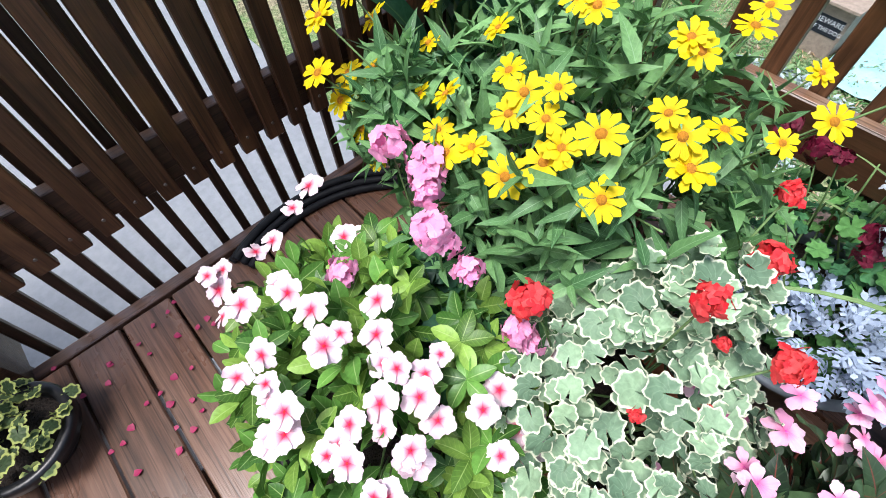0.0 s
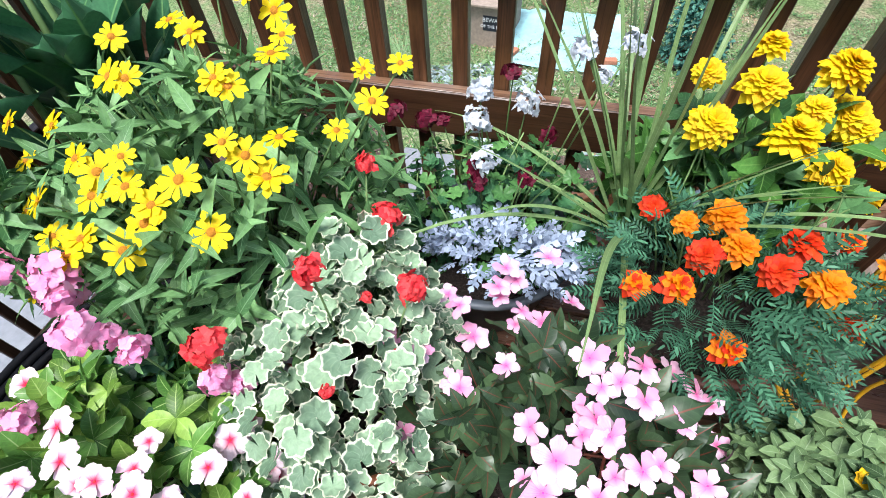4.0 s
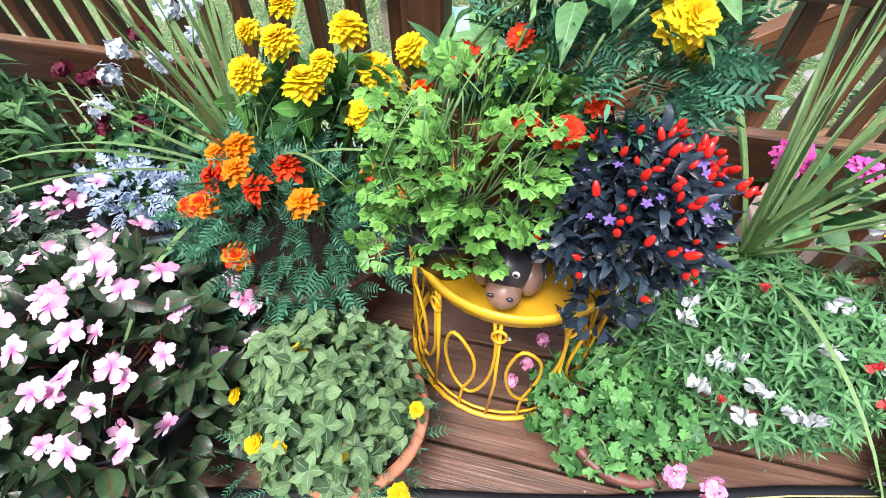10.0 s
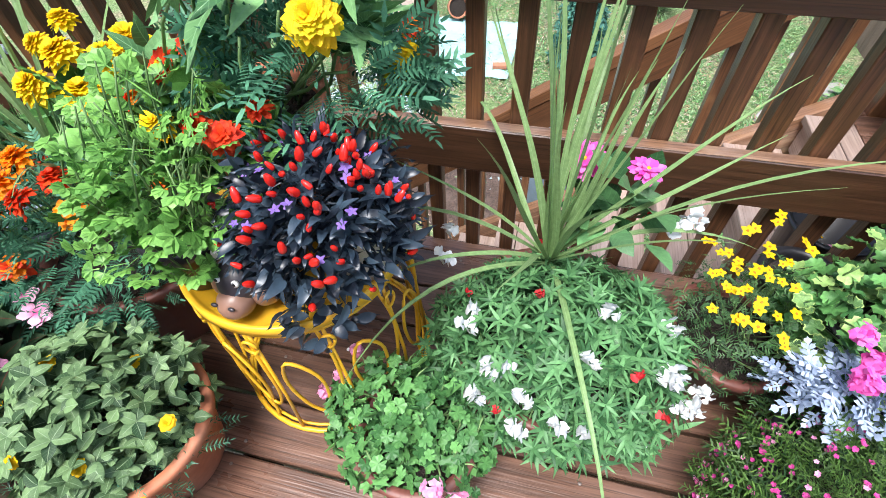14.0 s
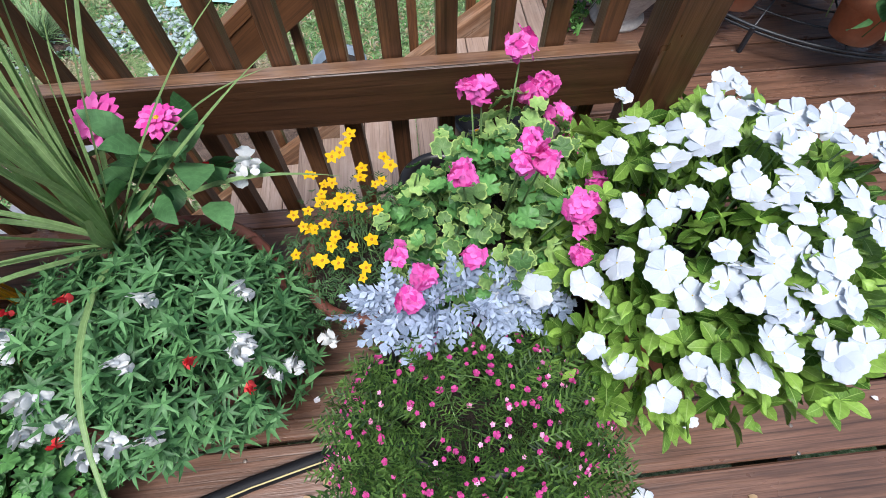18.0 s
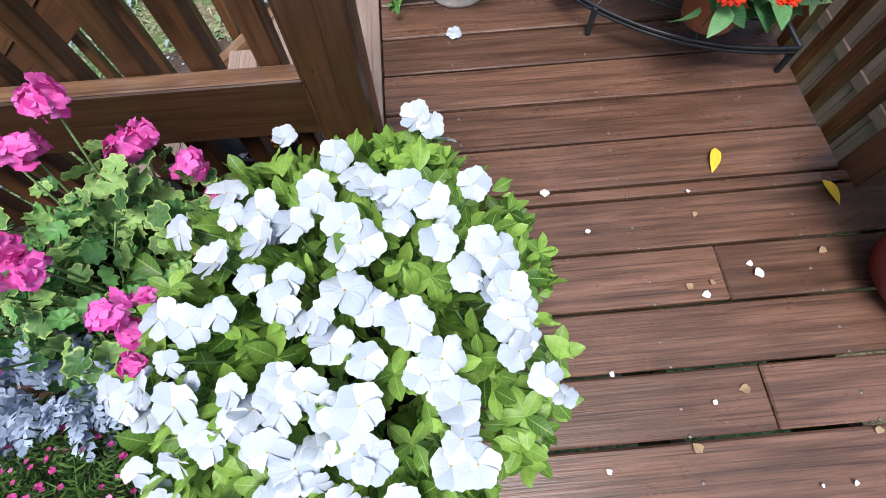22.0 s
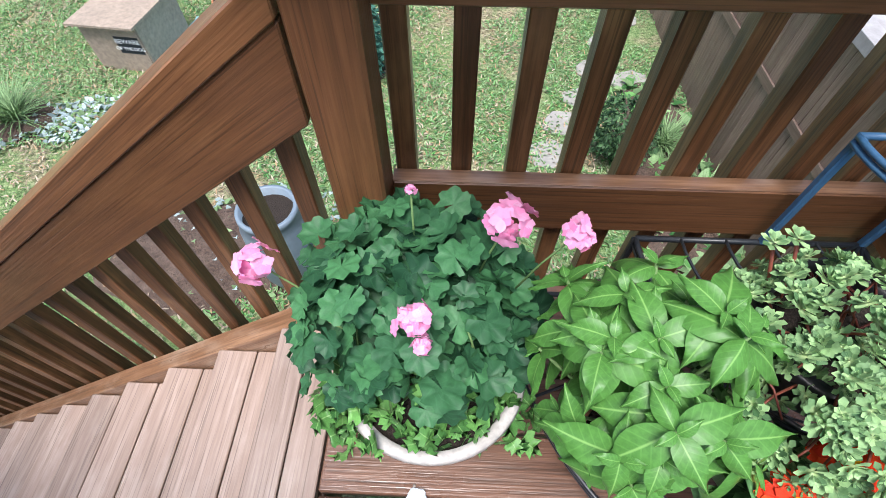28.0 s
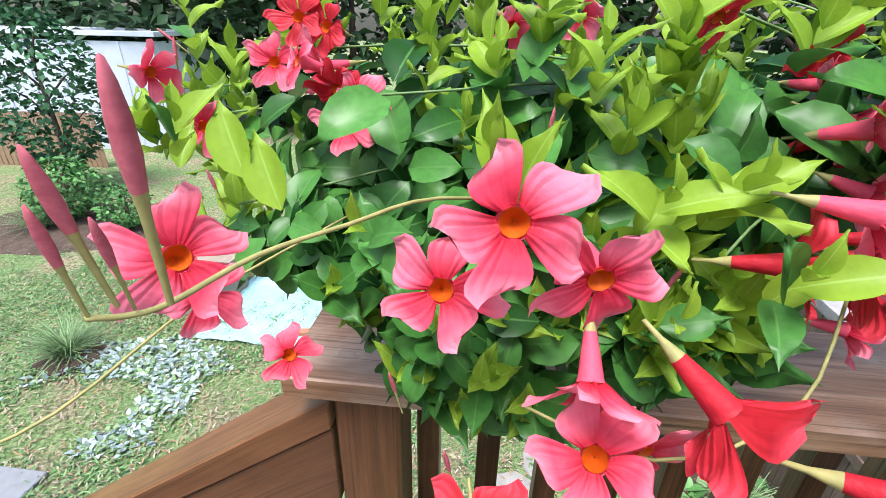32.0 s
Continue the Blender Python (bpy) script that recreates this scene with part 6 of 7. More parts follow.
foliage(t, (3.22, 2.16, 0.29), (0.19, 0.12, 0.08), 170, ivy, [L_IVY], 203, 0.3, -0.4, 0.6, name="ivy")
foliage(t, (3.05, 2.13, 0.16), (0.05, 0.06, 0.17), 46, ivy, [L_IVY], 204, 0.2, -1.0, 0.4, name="trailing_ivy")
foliage(t, (3.40, 2.12, 0.24), (0.06, 0.06, 0.09), 34, ivy, [L_IVY], 205, 0.2, -1.0, 0.4, name="trailing_ivy")
stems(t, (3.05, 2.13, 0.14), (0.04, 0.05, 0.16), (3.15, 2.15, 0.27), 8, 206, rad=0.0016, low=-1)
strew(t, "flower", UMB_PINK, [(3.36, 2.31, 0.63), (3.46, 2.285, 0.64), (3.227, 2.158, 0.60), (2.96, 2.275, 0.545)], (3.22, 2.26, 0.3), 0.038, 207, 0.7, "pink geranium head", stalk=STEM)
strew(t, "bud", UMB_PINK, [(3.21, 2.36, 0.64), (3.24, 2.14, 0.56)], (3.22, 2.26, 0.3), 0.016, 208, 0.7, stalk=STEM)

t = thing("plant_stand", "blue and black wrought-iron three-tier corner plant stand", "plant stand")
CX, CY = 4.155, 2.49


def tier(r, z, mat, n_arc, name):
    pts = [(CX - r * math.cos(radians(a)), CY - r * math.sin(radians(a)), z) for a in np.linspace(0, 90, 24)]
    tube(name, pts, 0.006, mat, t, 6)
    lip = [(CX - r * math.cos(radians(a)), CY - r * math.sin(radians(a)), z - 0.014) for a in np.linspace(0, 90, 24)]
    tube(name, lip, 0.006, mat, t, 6)
    tube("side_bar", [(CX, CY, z), (CX - r, CY, z)], 0.007, mat, t, 6)
    tube("side_bar", [(CX, CY, z), (CX, CY - r, z)], 0.007, mat, t, 6)
    for i in range(1, n_arc):
        q = r * i / n_arc
        tube("arc_wire", [(CX - q * math.cos(radians(a)), CY - q * math.sin(radians(a)), z + 0.004) for a in np.linspace(0, 90, 16)], 0.0035, mat, t, 5)
    for a in (22, 45, 68):
        tube("spoke", [(CX, CY, z + 0.002), (CX - r * math.cos(radians(a)), CY - r * math.sin(radians(a)), z + 0.002)], 0.004, mat, t, 5)


tier(0.74, 0.10, BLACKMETAL, 7, "tray_rim")
tier(0.48, 0.36, BLACKMETAL, 5, "tray_rim")
tier(0.218, 0.66, BLUEMETAL, 5, "tray_rim")
for x, y, z in ((CX, CY, 0.66), (CX - 0.21, CY, 0.66), (CX, CY - 0.21, 0.66)):
    board("leg", (x, y, 0.36), (x, y, z), 0.016, 0.016, BLUEMETAL, t, up=(0, 1, 0))
for x, y, z in ((CX - 0.48, CY, 0.36), (CX, CY - 0.48, 0.36), (CX - 0.34, CY - 0.34, 0.36)):
    board("leg", (x, y, 0.1), (x, y, z), 0.014, 0.014, BLACKMETAL, t, up=(0, 1, 0))
for x, y in ((CX - 0.73, CY), (CX, CY - 0.73), (CX - 0.525, CY - 0.525), (CX, CY)):
    board("foot", (x, y, 0.0), (x, y, 0.1), 0.016, 0.016, BLACKMETAL, t, up=(0, 1, 0))

t = thing("basil_plant", "lush bright green basil in a terracotta pot", "plant")
pot(t, 3.61, 2.10, 0.108, 0.085, 0.17, TERRA, 0.72, 0.012, 0.045)
rg = random.Random(211)
basil = []
for q in range(4):
    l = 0.084 * rg.uniform(0.85, 1.15)
    sh = petal(l, l * 0.27, oval, rg.uniform(0.3, 0.75), rg.uniform(-0.5, 0.3), 8, 7, 0.045, q)
    basil.append(mesh_from("leaf", sh[0], sh[1], [L_BASIL], uv=sh[2]))
for i in range(50):
    p, dd = dome((3.58, 2.13, 0.46), (0.185, 0.21, 0.25), rg, 0.6, -0.35)
    a0, lean = rg.uniform(0, 360), Vector((rg.gauss(0, 0.2), rg.gauss(-0.15, 0.2), 0.6))
    tube("stem", [(3.6, 2.1, 0.25), (3.59 + 0.4 * (p.x - 3.59), 2.1 + 0.4 * (p.y - 2.1), 0.25 + 0.6 * (p.z - 0.25)), tuple(p)], 0.003, STEM, t, 5)
    for j in range(6):      # opposite pairs, the youngest at the top
        sc = (0.32, 0.66, 1.0)[j // 2] * rg.uniform(0.85, 1.1)
        part("leaf", rg.choice(basil), t, facing(p, dd * 0.75 + lean, a0 + (j % 2) * 180 + (j // 2) * 90 + rg.uniform(-15, 15)) @ pose(0, 0, -0.007 * (j // 2), (48, 22, 2)[j // 2] + rg.uniform(-8, 8)) @ Matrix.Scale(sc, 4))

t = thing("sedum_plant", "dense grey-green sedum rosettes on the stand", "plant")
pot(t, 3.92, 2.22, 0.366, 0.13, 0.13, BLACKPOT, 0.8)
ros = []
for q in range(3):
    items = []
    for j in range(18):
        l = 0.024 * (1.0, 0.72, 0.42)[j // 7 if j < 14 else 2]
        items.append((blade(l, l * 0.24, spoon, -0.1, 0.3, 4), pose(0, 0, 0.003 * (j // 7), 0, 0, j * 137.5) @ pose(0, 0, 0, (10, 32, 62)[j // 7 if j < 14 else 2])))
    ros.append(join(*items))
foliage(t, (3.90, 2.16, 0.46), (0.21, 0.2, 0.16), 340, ros, [L_SEDUM], 221, 0.88, -0.35, 0.35, (-8, 8), (0.7, 1.25), "rosette")
foliage(t, (3.90, 2.16, 0.43), (0.16, 0.15, 0.11), 110, ros, [L_SEDUM], 222, 0.4, -0.5, 0.35, (-8, 8), (0.7, 1.0), "rosette")
stems(t, (3.88, 2.14, 0.44), (0.18, 0.18, 0.14), (3.92, 2.22, 0.46), 40, 223, STEMRED, 0.0028)
for x, y in ((3.77, 2.31), (3.81, 2.32)):
    tube("stem", [(x + 0.03, y - 0.04, 0.5), (x, y, 0.6)], 0.003, STEMRED, t, 5)
    part("rosette", mesh_from("rosette", ros[0][0], ros[0][1], [L_SEDUM], uv=ros[0][2]), t, pose(x, y, 0.6))

t = thing("orange_zinnia", "scarlet orange zinnias in a terracotta pot", "flower")
pot(t, 3.93, 1.88, 0.108, 0.1, 0.16, TERRA, 0.72, 0.014, 0.045)
foliage(t, (3.91, 1.89, 0.29), (0.20, 0.19, 0.165), 150, [blade(0.09 * s, 0.024 * s, oval, 0.3, 0.25, 5) for s in (0.8, 1, 1.15)] + [whorl(0.08, 0.022, 4, oval, 25)], [L_SNAP], 231, 0.35, -0.4, out=True)
foliage(t, (4.08, 1.83, 0.29), (0.09, 0.09, 0.11), 80, [whorl(0.04, 0.009, 5, oval, 25, 0.2, 0.2, 3)], [L_BUSH, L_SNAP], 232, 0.3, -0.6, name="side_growth")
stems(t, (3.87, 1.84, 0.32), (0.18, 0.17, 0.2), (3.93, 1.88, 0.24), 20, 233, rad=0.0038)
OZIN = [(3.849, 2.027, 0.471), (3.783, 1.975, 0.428), (3.902, 1.904, 0.464), (3.819, 1.868, 0.428), (3.89, 1.809, 0.416), (3.692, 1.844, 0.371), (3.813, 1.701, 0.349), (4.009, 1.856, 0.428), (3.945, 1.69, 0.327), (3.956, 1.745, 0.415), (4.088, 1.767, 0.305)]
strew(t, "flower", DOUBLE_O, OZIN, (3.90, 1.89, 0.05), 0.044, 234, 0.6, stalk=STEM)
strew(t, "flower", DOUBLE_Y[:2], [(4.026, 1.96, 0.482), (4.075, 1.95, 0.46)], (3.88, 1.86, 0.2), 0.032, 235, 0.6, "double yellow zinnia", stalk=STEM)

t = thing("corner_geranium", "leafy green geranium in an oxblood glazed pot", "plant")
part("pot", lathe("pot", [(0, 0), (0.09, 0), (0.13, 0.04), (0.155, 0.11), (0.15, 0.18), (0.125, 0.225), (0.13, 0.235), (0.115, 0.235), (0.11, 0.2), (0, 0.19)], REDPOT, 44), t, pose(4.24, 1.08, 0))
part("soil", lathe("soil", [(0.112, 0.21), (0.001, 0.215)], SOIL, 28), t, pose(4.24, 1.08, 0))
foliage(t, (4.22, 1.20, 0.34), (0.17, 0.18, 0.14), 260, geranium_leaves(0.029, 4), [L_IVYG, L_GER], 241, 0.4, -0.4, 0.65)
stems(t, (4.22, 1.20, 0.32), (0.15, 0.16, 0.14), (4.24, 1.08, 0.2), 14, 242)

t = thing("waste_bucket", "black plastic bucket holding faded flower petals", "bucket")
part("bucket", lathe("bucket", [(0, 0), (0.1, 0), (0.125, 0.29), (0.132, 0.29), (0.132, 0.305), (0.12, 0.305), (0.096, 0.012), (0, 0.012)], BLACKPOT, 44), t, pose(2.664, 1.635, -0.18))
rg = random.Random(243)
pet = blade(0.03, 0.012, oval, 0.3, 0.3, 3)
pl = Pile()
for i in range(110):
    a, q = rg.uniform(0, 6.3), 0.105 * math.sqrt(rg.random())
    pl.add(pet, pose(2.664 + q * math.cos(a), 1.635 + q * math.sin(a), -0.05 + rg.uniform(0, 0.03), rg.uniform(-40, 40), rg.uniform(-40, 40), rg.uniform(0, 360)), rg.randrange(4))
ob = part("faded_petal", pl.mesh("faded_petal", [P_PINK, P_WHITE, P_YDBL, P_BURG]), t)
ob["kind"] = "stuff"
tube("handle", [(2.69 + 0.134, 1.62, 0.11), (2.69 + 0.139, 1.58, 0.02), (2.69 + 0.135, 1.54, -0.01)], 0.003, BLACKMETAL, t, 6)

# ---- mandevilla over the landing rail ----
t = thing("mandevilla_plant", "red-flowered mandevilla with glossy leaves hanging over the rail", "flower", (0.016, 0.02, 0.006))
pot(t, 4.05, 2.505, 0.9835, 0.14, 0.17, BLACKPOT, 0.8)
rg = random.Random(251)
REDS = [Vector(p) for p in [(3.032, 2.457, 1.425), (3.063, 2.453, 1.416), (3.069, 2.42, 1.379), (3.091, 2.393, 1.361), (3.122, 2.371, 1.352), (3.002, 2.45, 1.38), (3.106, 2.363, 1.333), (3.059, 2.378, 1.388), (3.259, 2.53, 1.42), (3.337, 2.544, 1.431), (3.439, 2.418, 1.431), (3.553, 2.448, 1.4), (3.558, 2.44, 1.374), (2.93, 2.41, 1.315)]]
TRUMPETS = [Vector(p) for p in [(3.535, 2.301, 1.311), (3.512, 2.237, 1.3), (3.56, 2.304, 1.256), (3.593, 2.318, 1.212), (3.533, 2.389, 1.33), (3.541, 2.357, 1.354), (3.546, 2.299, 1.232), (3.573, 2.309, 1.182), (2.89, 2.4, 1.371)]]
glossy = []
for q in range(8):
    l = 0.066 * rg.uniform(0.85, 1.2)
    sh = petal(l, l * rg.uniform(0.20, 0.27), oval, rg.uniform(-0.25, 0.35), rg.uniform(0.35, 0.9), 7, 5, rg.uniform(0, 0.05), q)
    glossy.append(mesh_from("leaf", sh[0], sh[1], [L_MAND], uv=sh[2]))
# Leaves in the darker colour, which stands for shade low in the plant.
shade_leaf = []
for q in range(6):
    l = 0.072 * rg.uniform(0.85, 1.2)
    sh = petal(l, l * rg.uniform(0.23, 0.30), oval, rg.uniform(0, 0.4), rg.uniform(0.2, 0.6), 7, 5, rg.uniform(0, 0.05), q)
    shade_leaf.append(mesh_from("leaf", sh[0], sh[1], [L_MANDD], uv=sh[2]))


def sprig_of(p, d, n=6, s0=1.0, shade=0.02):
    """Leaves in a spiral round a shoot: small and steep at its tip, spreading below."""
    if any((p - q).length < 0.05 or (p.y < q.y and (p - q).length < 0.09) for q in REDS + TRUMPETS):
        return
    for j in range(n):
        s = s0 * (0.55 if j < 2 else 0.95) * rg.uniform(0.8, 1.15)
        part("leaf", rg.choice(shade_leaf if j > 1 and rg.random() < shade + 0.03 * j else glossy), t, facing(p, d, j * 137 + rg.uniform(-20, 20)) @ pose(0, 0, -0.011 * j, rg.uniform(62, 80) if j < 2 else rg.uniform(30, 72)) @ Matrix.Scale(s, 4))


for i in range(150):
    p, dd = dome((3.40, 2.52, 1.28), (0.60, 0.30, 0.235), rg, 0.75, -0.35)
    if p.y > 2.66 and rg.random() < 0.5:
        continue
    sprig_of(p, dd * 0.4 + Vector((rg.gauss(0, 0.15), -0.15, 0.8)), 6, rg.uniform(0.8, 1.05))
    if i % 9 == 0:
        tube("stem", smooth_line([(4.03 + rg.gauss(0, 0.03), 2.505, 1.11), (3.9, 2.56, 1.28 + rg.gauss(0, 0.03)), tuple((Vector((3.75, 2.55, 1.3)) + p) / 2 + Vector((0, 0, 0.04))), tuple(p)]), 0.0022, STEM, t, 5, 0.6)
for i in range(60):
    p, dd = dome((3.50, 2.40, 1.29), (0.34, 0.18, 0.22), rg, 0.45, -0.8)
    if p.z > 1.15 + 0.25 * max(0.0, p.x - 3.3) and p.y > 2.25:
        sprig_of(p, dd * 0.4 + Vector((0, -0.3, 0.7)), 5, 0.9)
# Dark inner leaves put the shadow behind the blooms into colour.
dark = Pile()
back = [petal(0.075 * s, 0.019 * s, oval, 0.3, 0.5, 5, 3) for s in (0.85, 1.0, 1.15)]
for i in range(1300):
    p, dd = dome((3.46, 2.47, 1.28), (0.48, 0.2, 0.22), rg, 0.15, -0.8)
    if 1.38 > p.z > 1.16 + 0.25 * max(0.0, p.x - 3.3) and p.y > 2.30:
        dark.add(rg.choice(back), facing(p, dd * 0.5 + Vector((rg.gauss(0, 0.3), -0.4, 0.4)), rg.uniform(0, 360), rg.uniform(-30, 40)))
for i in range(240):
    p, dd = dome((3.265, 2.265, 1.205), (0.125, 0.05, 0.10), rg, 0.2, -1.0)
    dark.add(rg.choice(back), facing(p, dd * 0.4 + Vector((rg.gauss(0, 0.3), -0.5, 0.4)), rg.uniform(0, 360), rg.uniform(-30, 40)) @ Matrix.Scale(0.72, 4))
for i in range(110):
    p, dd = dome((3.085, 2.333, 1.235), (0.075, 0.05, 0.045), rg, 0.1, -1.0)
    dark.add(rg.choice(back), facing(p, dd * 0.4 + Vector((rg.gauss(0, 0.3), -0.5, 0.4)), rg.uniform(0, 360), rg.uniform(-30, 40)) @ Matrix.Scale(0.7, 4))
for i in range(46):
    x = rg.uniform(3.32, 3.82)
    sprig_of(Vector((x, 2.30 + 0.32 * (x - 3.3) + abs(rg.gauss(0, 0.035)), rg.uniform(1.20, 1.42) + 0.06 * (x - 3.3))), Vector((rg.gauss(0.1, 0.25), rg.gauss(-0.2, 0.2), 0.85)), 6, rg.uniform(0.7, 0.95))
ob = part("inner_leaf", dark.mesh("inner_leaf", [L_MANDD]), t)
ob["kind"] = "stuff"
for p in ((2.919, 2.346, 1.406), (3.002, 2.268, 1.360), (3.017, 2.348, 1.383), (2.912, 2.447, 1.432), (3.024, 2.412, 1.421), (3.019, 2.345, 1.329), (3.097, 2.327, 1.363), (3.131, 2.377, 1.411), (3.185, 2.395, 1.387), (3.248, 2.391, 1.406), (3.312, 2.373, 1.398), (3.051, 2.463, 1.426), (3.151, 2.390, 1.340), (3.219, 2.381, 1.348), (3.370, 2.375, 1.385), (3.421, 2.352, 1.370), (3.512, 2.414, 1.379), (3.505, 2.495, 1.410), (3.436, 2.516, 1.426), (3.285, 2.498, 1.432), (3.123, 2.325, 1.305), (3.064, 2.334, 1.295)):
    sprig_of(Vector(p), Vector((rg.gauss(0, 0.2), -0.2, 0.9)), 6, 0.72)
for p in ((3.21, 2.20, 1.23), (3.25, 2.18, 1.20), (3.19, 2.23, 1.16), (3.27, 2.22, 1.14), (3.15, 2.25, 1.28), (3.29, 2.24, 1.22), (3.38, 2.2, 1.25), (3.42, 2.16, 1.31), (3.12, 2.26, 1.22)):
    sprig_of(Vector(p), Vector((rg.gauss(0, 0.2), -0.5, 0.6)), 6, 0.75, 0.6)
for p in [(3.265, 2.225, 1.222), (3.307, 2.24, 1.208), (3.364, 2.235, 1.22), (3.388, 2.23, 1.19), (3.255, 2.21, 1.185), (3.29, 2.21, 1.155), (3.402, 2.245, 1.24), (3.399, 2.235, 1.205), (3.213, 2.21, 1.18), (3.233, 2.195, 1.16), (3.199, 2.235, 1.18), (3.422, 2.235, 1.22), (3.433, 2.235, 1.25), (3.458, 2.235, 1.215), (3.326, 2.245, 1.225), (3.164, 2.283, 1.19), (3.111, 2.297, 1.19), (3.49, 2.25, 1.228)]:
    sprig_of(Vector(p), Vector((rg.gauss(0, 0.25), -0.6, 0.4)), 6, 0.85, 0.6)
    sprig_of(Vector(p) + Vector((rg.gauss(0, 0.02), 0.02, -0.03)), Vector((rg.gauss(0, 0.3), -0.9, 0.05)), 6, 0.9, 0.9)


def trumpet(seed, open_=1.0, mat=P_MAND):
    """A mandevilla bloom: a pale stalk, a flaring red tube and five blunt twisted petals, facing +z."""
    r = random.Random(seed)
    v, f, uv, idx = [], [], [], []
    prof = [(0.0014, -0.066, 2), (0.0020, -0.052, 2), (0.0050, -0.038, 0), (0.0075, -0.02, 0), (0.0095, -0.004, 0), (0.0108, 0.0, 0)]
    n = 12
    for rr, z, mi in prof:
        for i in range(n):
            a = 2 * math.pi * i / n
            v.append((rr * math.cos(a), rr * math.sin(a), z))
            uv.append((0.5, 0.5))
    for k in range(len(prof) - 1):
        for i in range(n):
            j = (i + 1) % n
            f.append((k * n + i, k * n + j, (k + 1) * n + j, (k + 1) * n + i))
            idx.append(prof[k][2])
    m0 = len(v)
    for rr, z in ((0.0088, 0.0005), (0.007, -0.006), (0.0005, -0.014)):
        for i in range(n):
            a = 2 * math.pi * i / n
            v.append((rr * math.cos(a), rr * math.sin(a), z))
            uv.append((0.5, 0.5))
    for k in range(2):
        for i in range(n):
            j = (i + 1) % n
            f.append((m0 + k * n + i, m0 + k * n + j, m0 + (k + 1) * n + j, m0 + (k + 1) * n + i))
            idx.append(1)
    for p in range(5):
        l = 0.033 * r.uniform(0.9, 1.12)
        rows, cols, m1 = 8, 6, len(v)
        lift = radians(10 + (1 - open_) * 55 + r.uniform(-9, 9))
        a = radians(72 * p + r.uniform(-6, 6))
        roll, twist, ph = r.uniform(0.002, 0.014), r.uniform(-0.007, 0.007), r.uniform(0, 6)
        for k in range(rows + 1):
            s = k / rows
            h = 0.0058 + 0.0118 * math.sin(math.pi * 0.64 * s)
            if s > 0.7:
                h *= math.sqrt(max(0.02, 1 - ((s - 0.7) / 0.31) ** 2))
            for c in range(cols):
                q = 2 * c / (cols - 1) - 1
                x = h * q + 0.0105 * s * s - 0.003 * s
                y = 0.0085 + l * s + 0.0045 * q * s * s
                z = math.sin(lift) * l * s - roll * s * s * s + 0.0035 * q * q * s + twist * q * s + 0.0016 * math.sin(6 * s + q * 4 + ph)
                v.append((x * math.cos(a) - y * math.sin(a), x * math.sin(a) + y * math.cos(a), z))
                uv.append((abs(q), s))
        for k in range(rows):
            for c in range(cols - 1):
                b = m1 + k * cols + c
                f.append((b, b + 1, b + cols + 1, b + cols))
                idx.append(0)
    return mesh_from("bloom", v, f, [mat, P_THROAT, STEMVINE], idx, uv)


BLOOM = [trumpet(s, o, m) for s, o, m in ((1, 0.95, P_MAND), (2, 1.05, P_MAND), (3, 0.9, P_MANDR), (6, 0.8, P_MAND))]
FURL = [trumpet(s, 0.35, m) for s, m in ((4, P_MAND), (5, P_MANDR))]


def bloom(p, d, s=1.0, meshes=BLOOM, turn=None):
    part("bloom", rg.choice(meshes), t, facing(p, d, rg.uniform(0, 360) if turn is None else turn) @ Matrix.Scale(0.84 * s, 4), "open red mandevilla bloom")


# Front blooms are placed and turned to fit the camera's final view.
CAMERA_SPOT = Vector((3.26, 1.92, 1.40))
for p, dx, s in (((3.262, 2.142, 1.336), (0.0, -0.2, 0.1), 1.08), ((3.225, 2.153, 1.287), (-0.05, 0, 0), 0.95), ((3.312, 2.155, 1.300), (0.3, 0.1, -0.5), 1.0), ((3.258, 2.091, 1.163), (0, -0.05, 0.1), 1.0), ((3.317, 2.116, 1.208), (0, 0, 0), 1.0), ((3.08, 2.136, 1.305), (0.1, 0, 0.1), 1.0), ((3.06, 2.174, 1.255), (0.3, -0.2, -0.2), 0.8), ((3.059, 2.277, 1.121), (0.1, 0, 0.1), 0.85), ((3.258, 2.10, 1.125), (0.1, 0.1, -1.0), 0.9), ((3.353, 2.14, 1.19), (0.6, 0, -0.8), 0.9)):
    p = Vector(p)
    bloom(p, (CAMERA_SPOT - p).normalized() + Vector(dx), s)
bloom((3.312, 2.135, 1.245), (0.0, -0.75, -0.7), 0.9, FURL)
for p, d in (((3.367, 2.104, 1.262), (0.6, -0.4, -0.5)), ((3.43, 2.06, 1.262), (0.75, -0.45, 0.15)), ((3.47, 2.20, 1.33), (1, -0.3, -0.1)), ((3.50, 2.22, 1.28), (0.8, -0.5, -0.4)), ((3.44, 2.21, 1.29), (0.9, -0.4, 0.2)), ((3.52, 2.30, 1.36), (0.8, -0.6, 0.3))):
    bloom(p, d, 1.0, FURL)
for p in REDS:
    bloom(p, (rg.gauss(0, 0.45), -0.8, rg.gauss(0.1, 0.35)), 0.85, BLOOM + FURL[:1])
for p in TRUMPETS:
    bloom(p, (rg.uniform(0.5, 1.0), rg.gauss(-0.3, 0.2), rg.gauss(-0.1, 0.3)), 0.85, FURL)
tube("vine", smooth_line([(3.105, 2.052, 1.325), (3.112, 2.062, 1.320), (3.122, 2.075, 1.319), (3.141, 2.113, 1.323), (3.17, 2.162, 1.320), (3.214, 2.227, 1.315), (3.3, 2.35, 1.27)]), 0.0014, STEMVINE, t, 8)
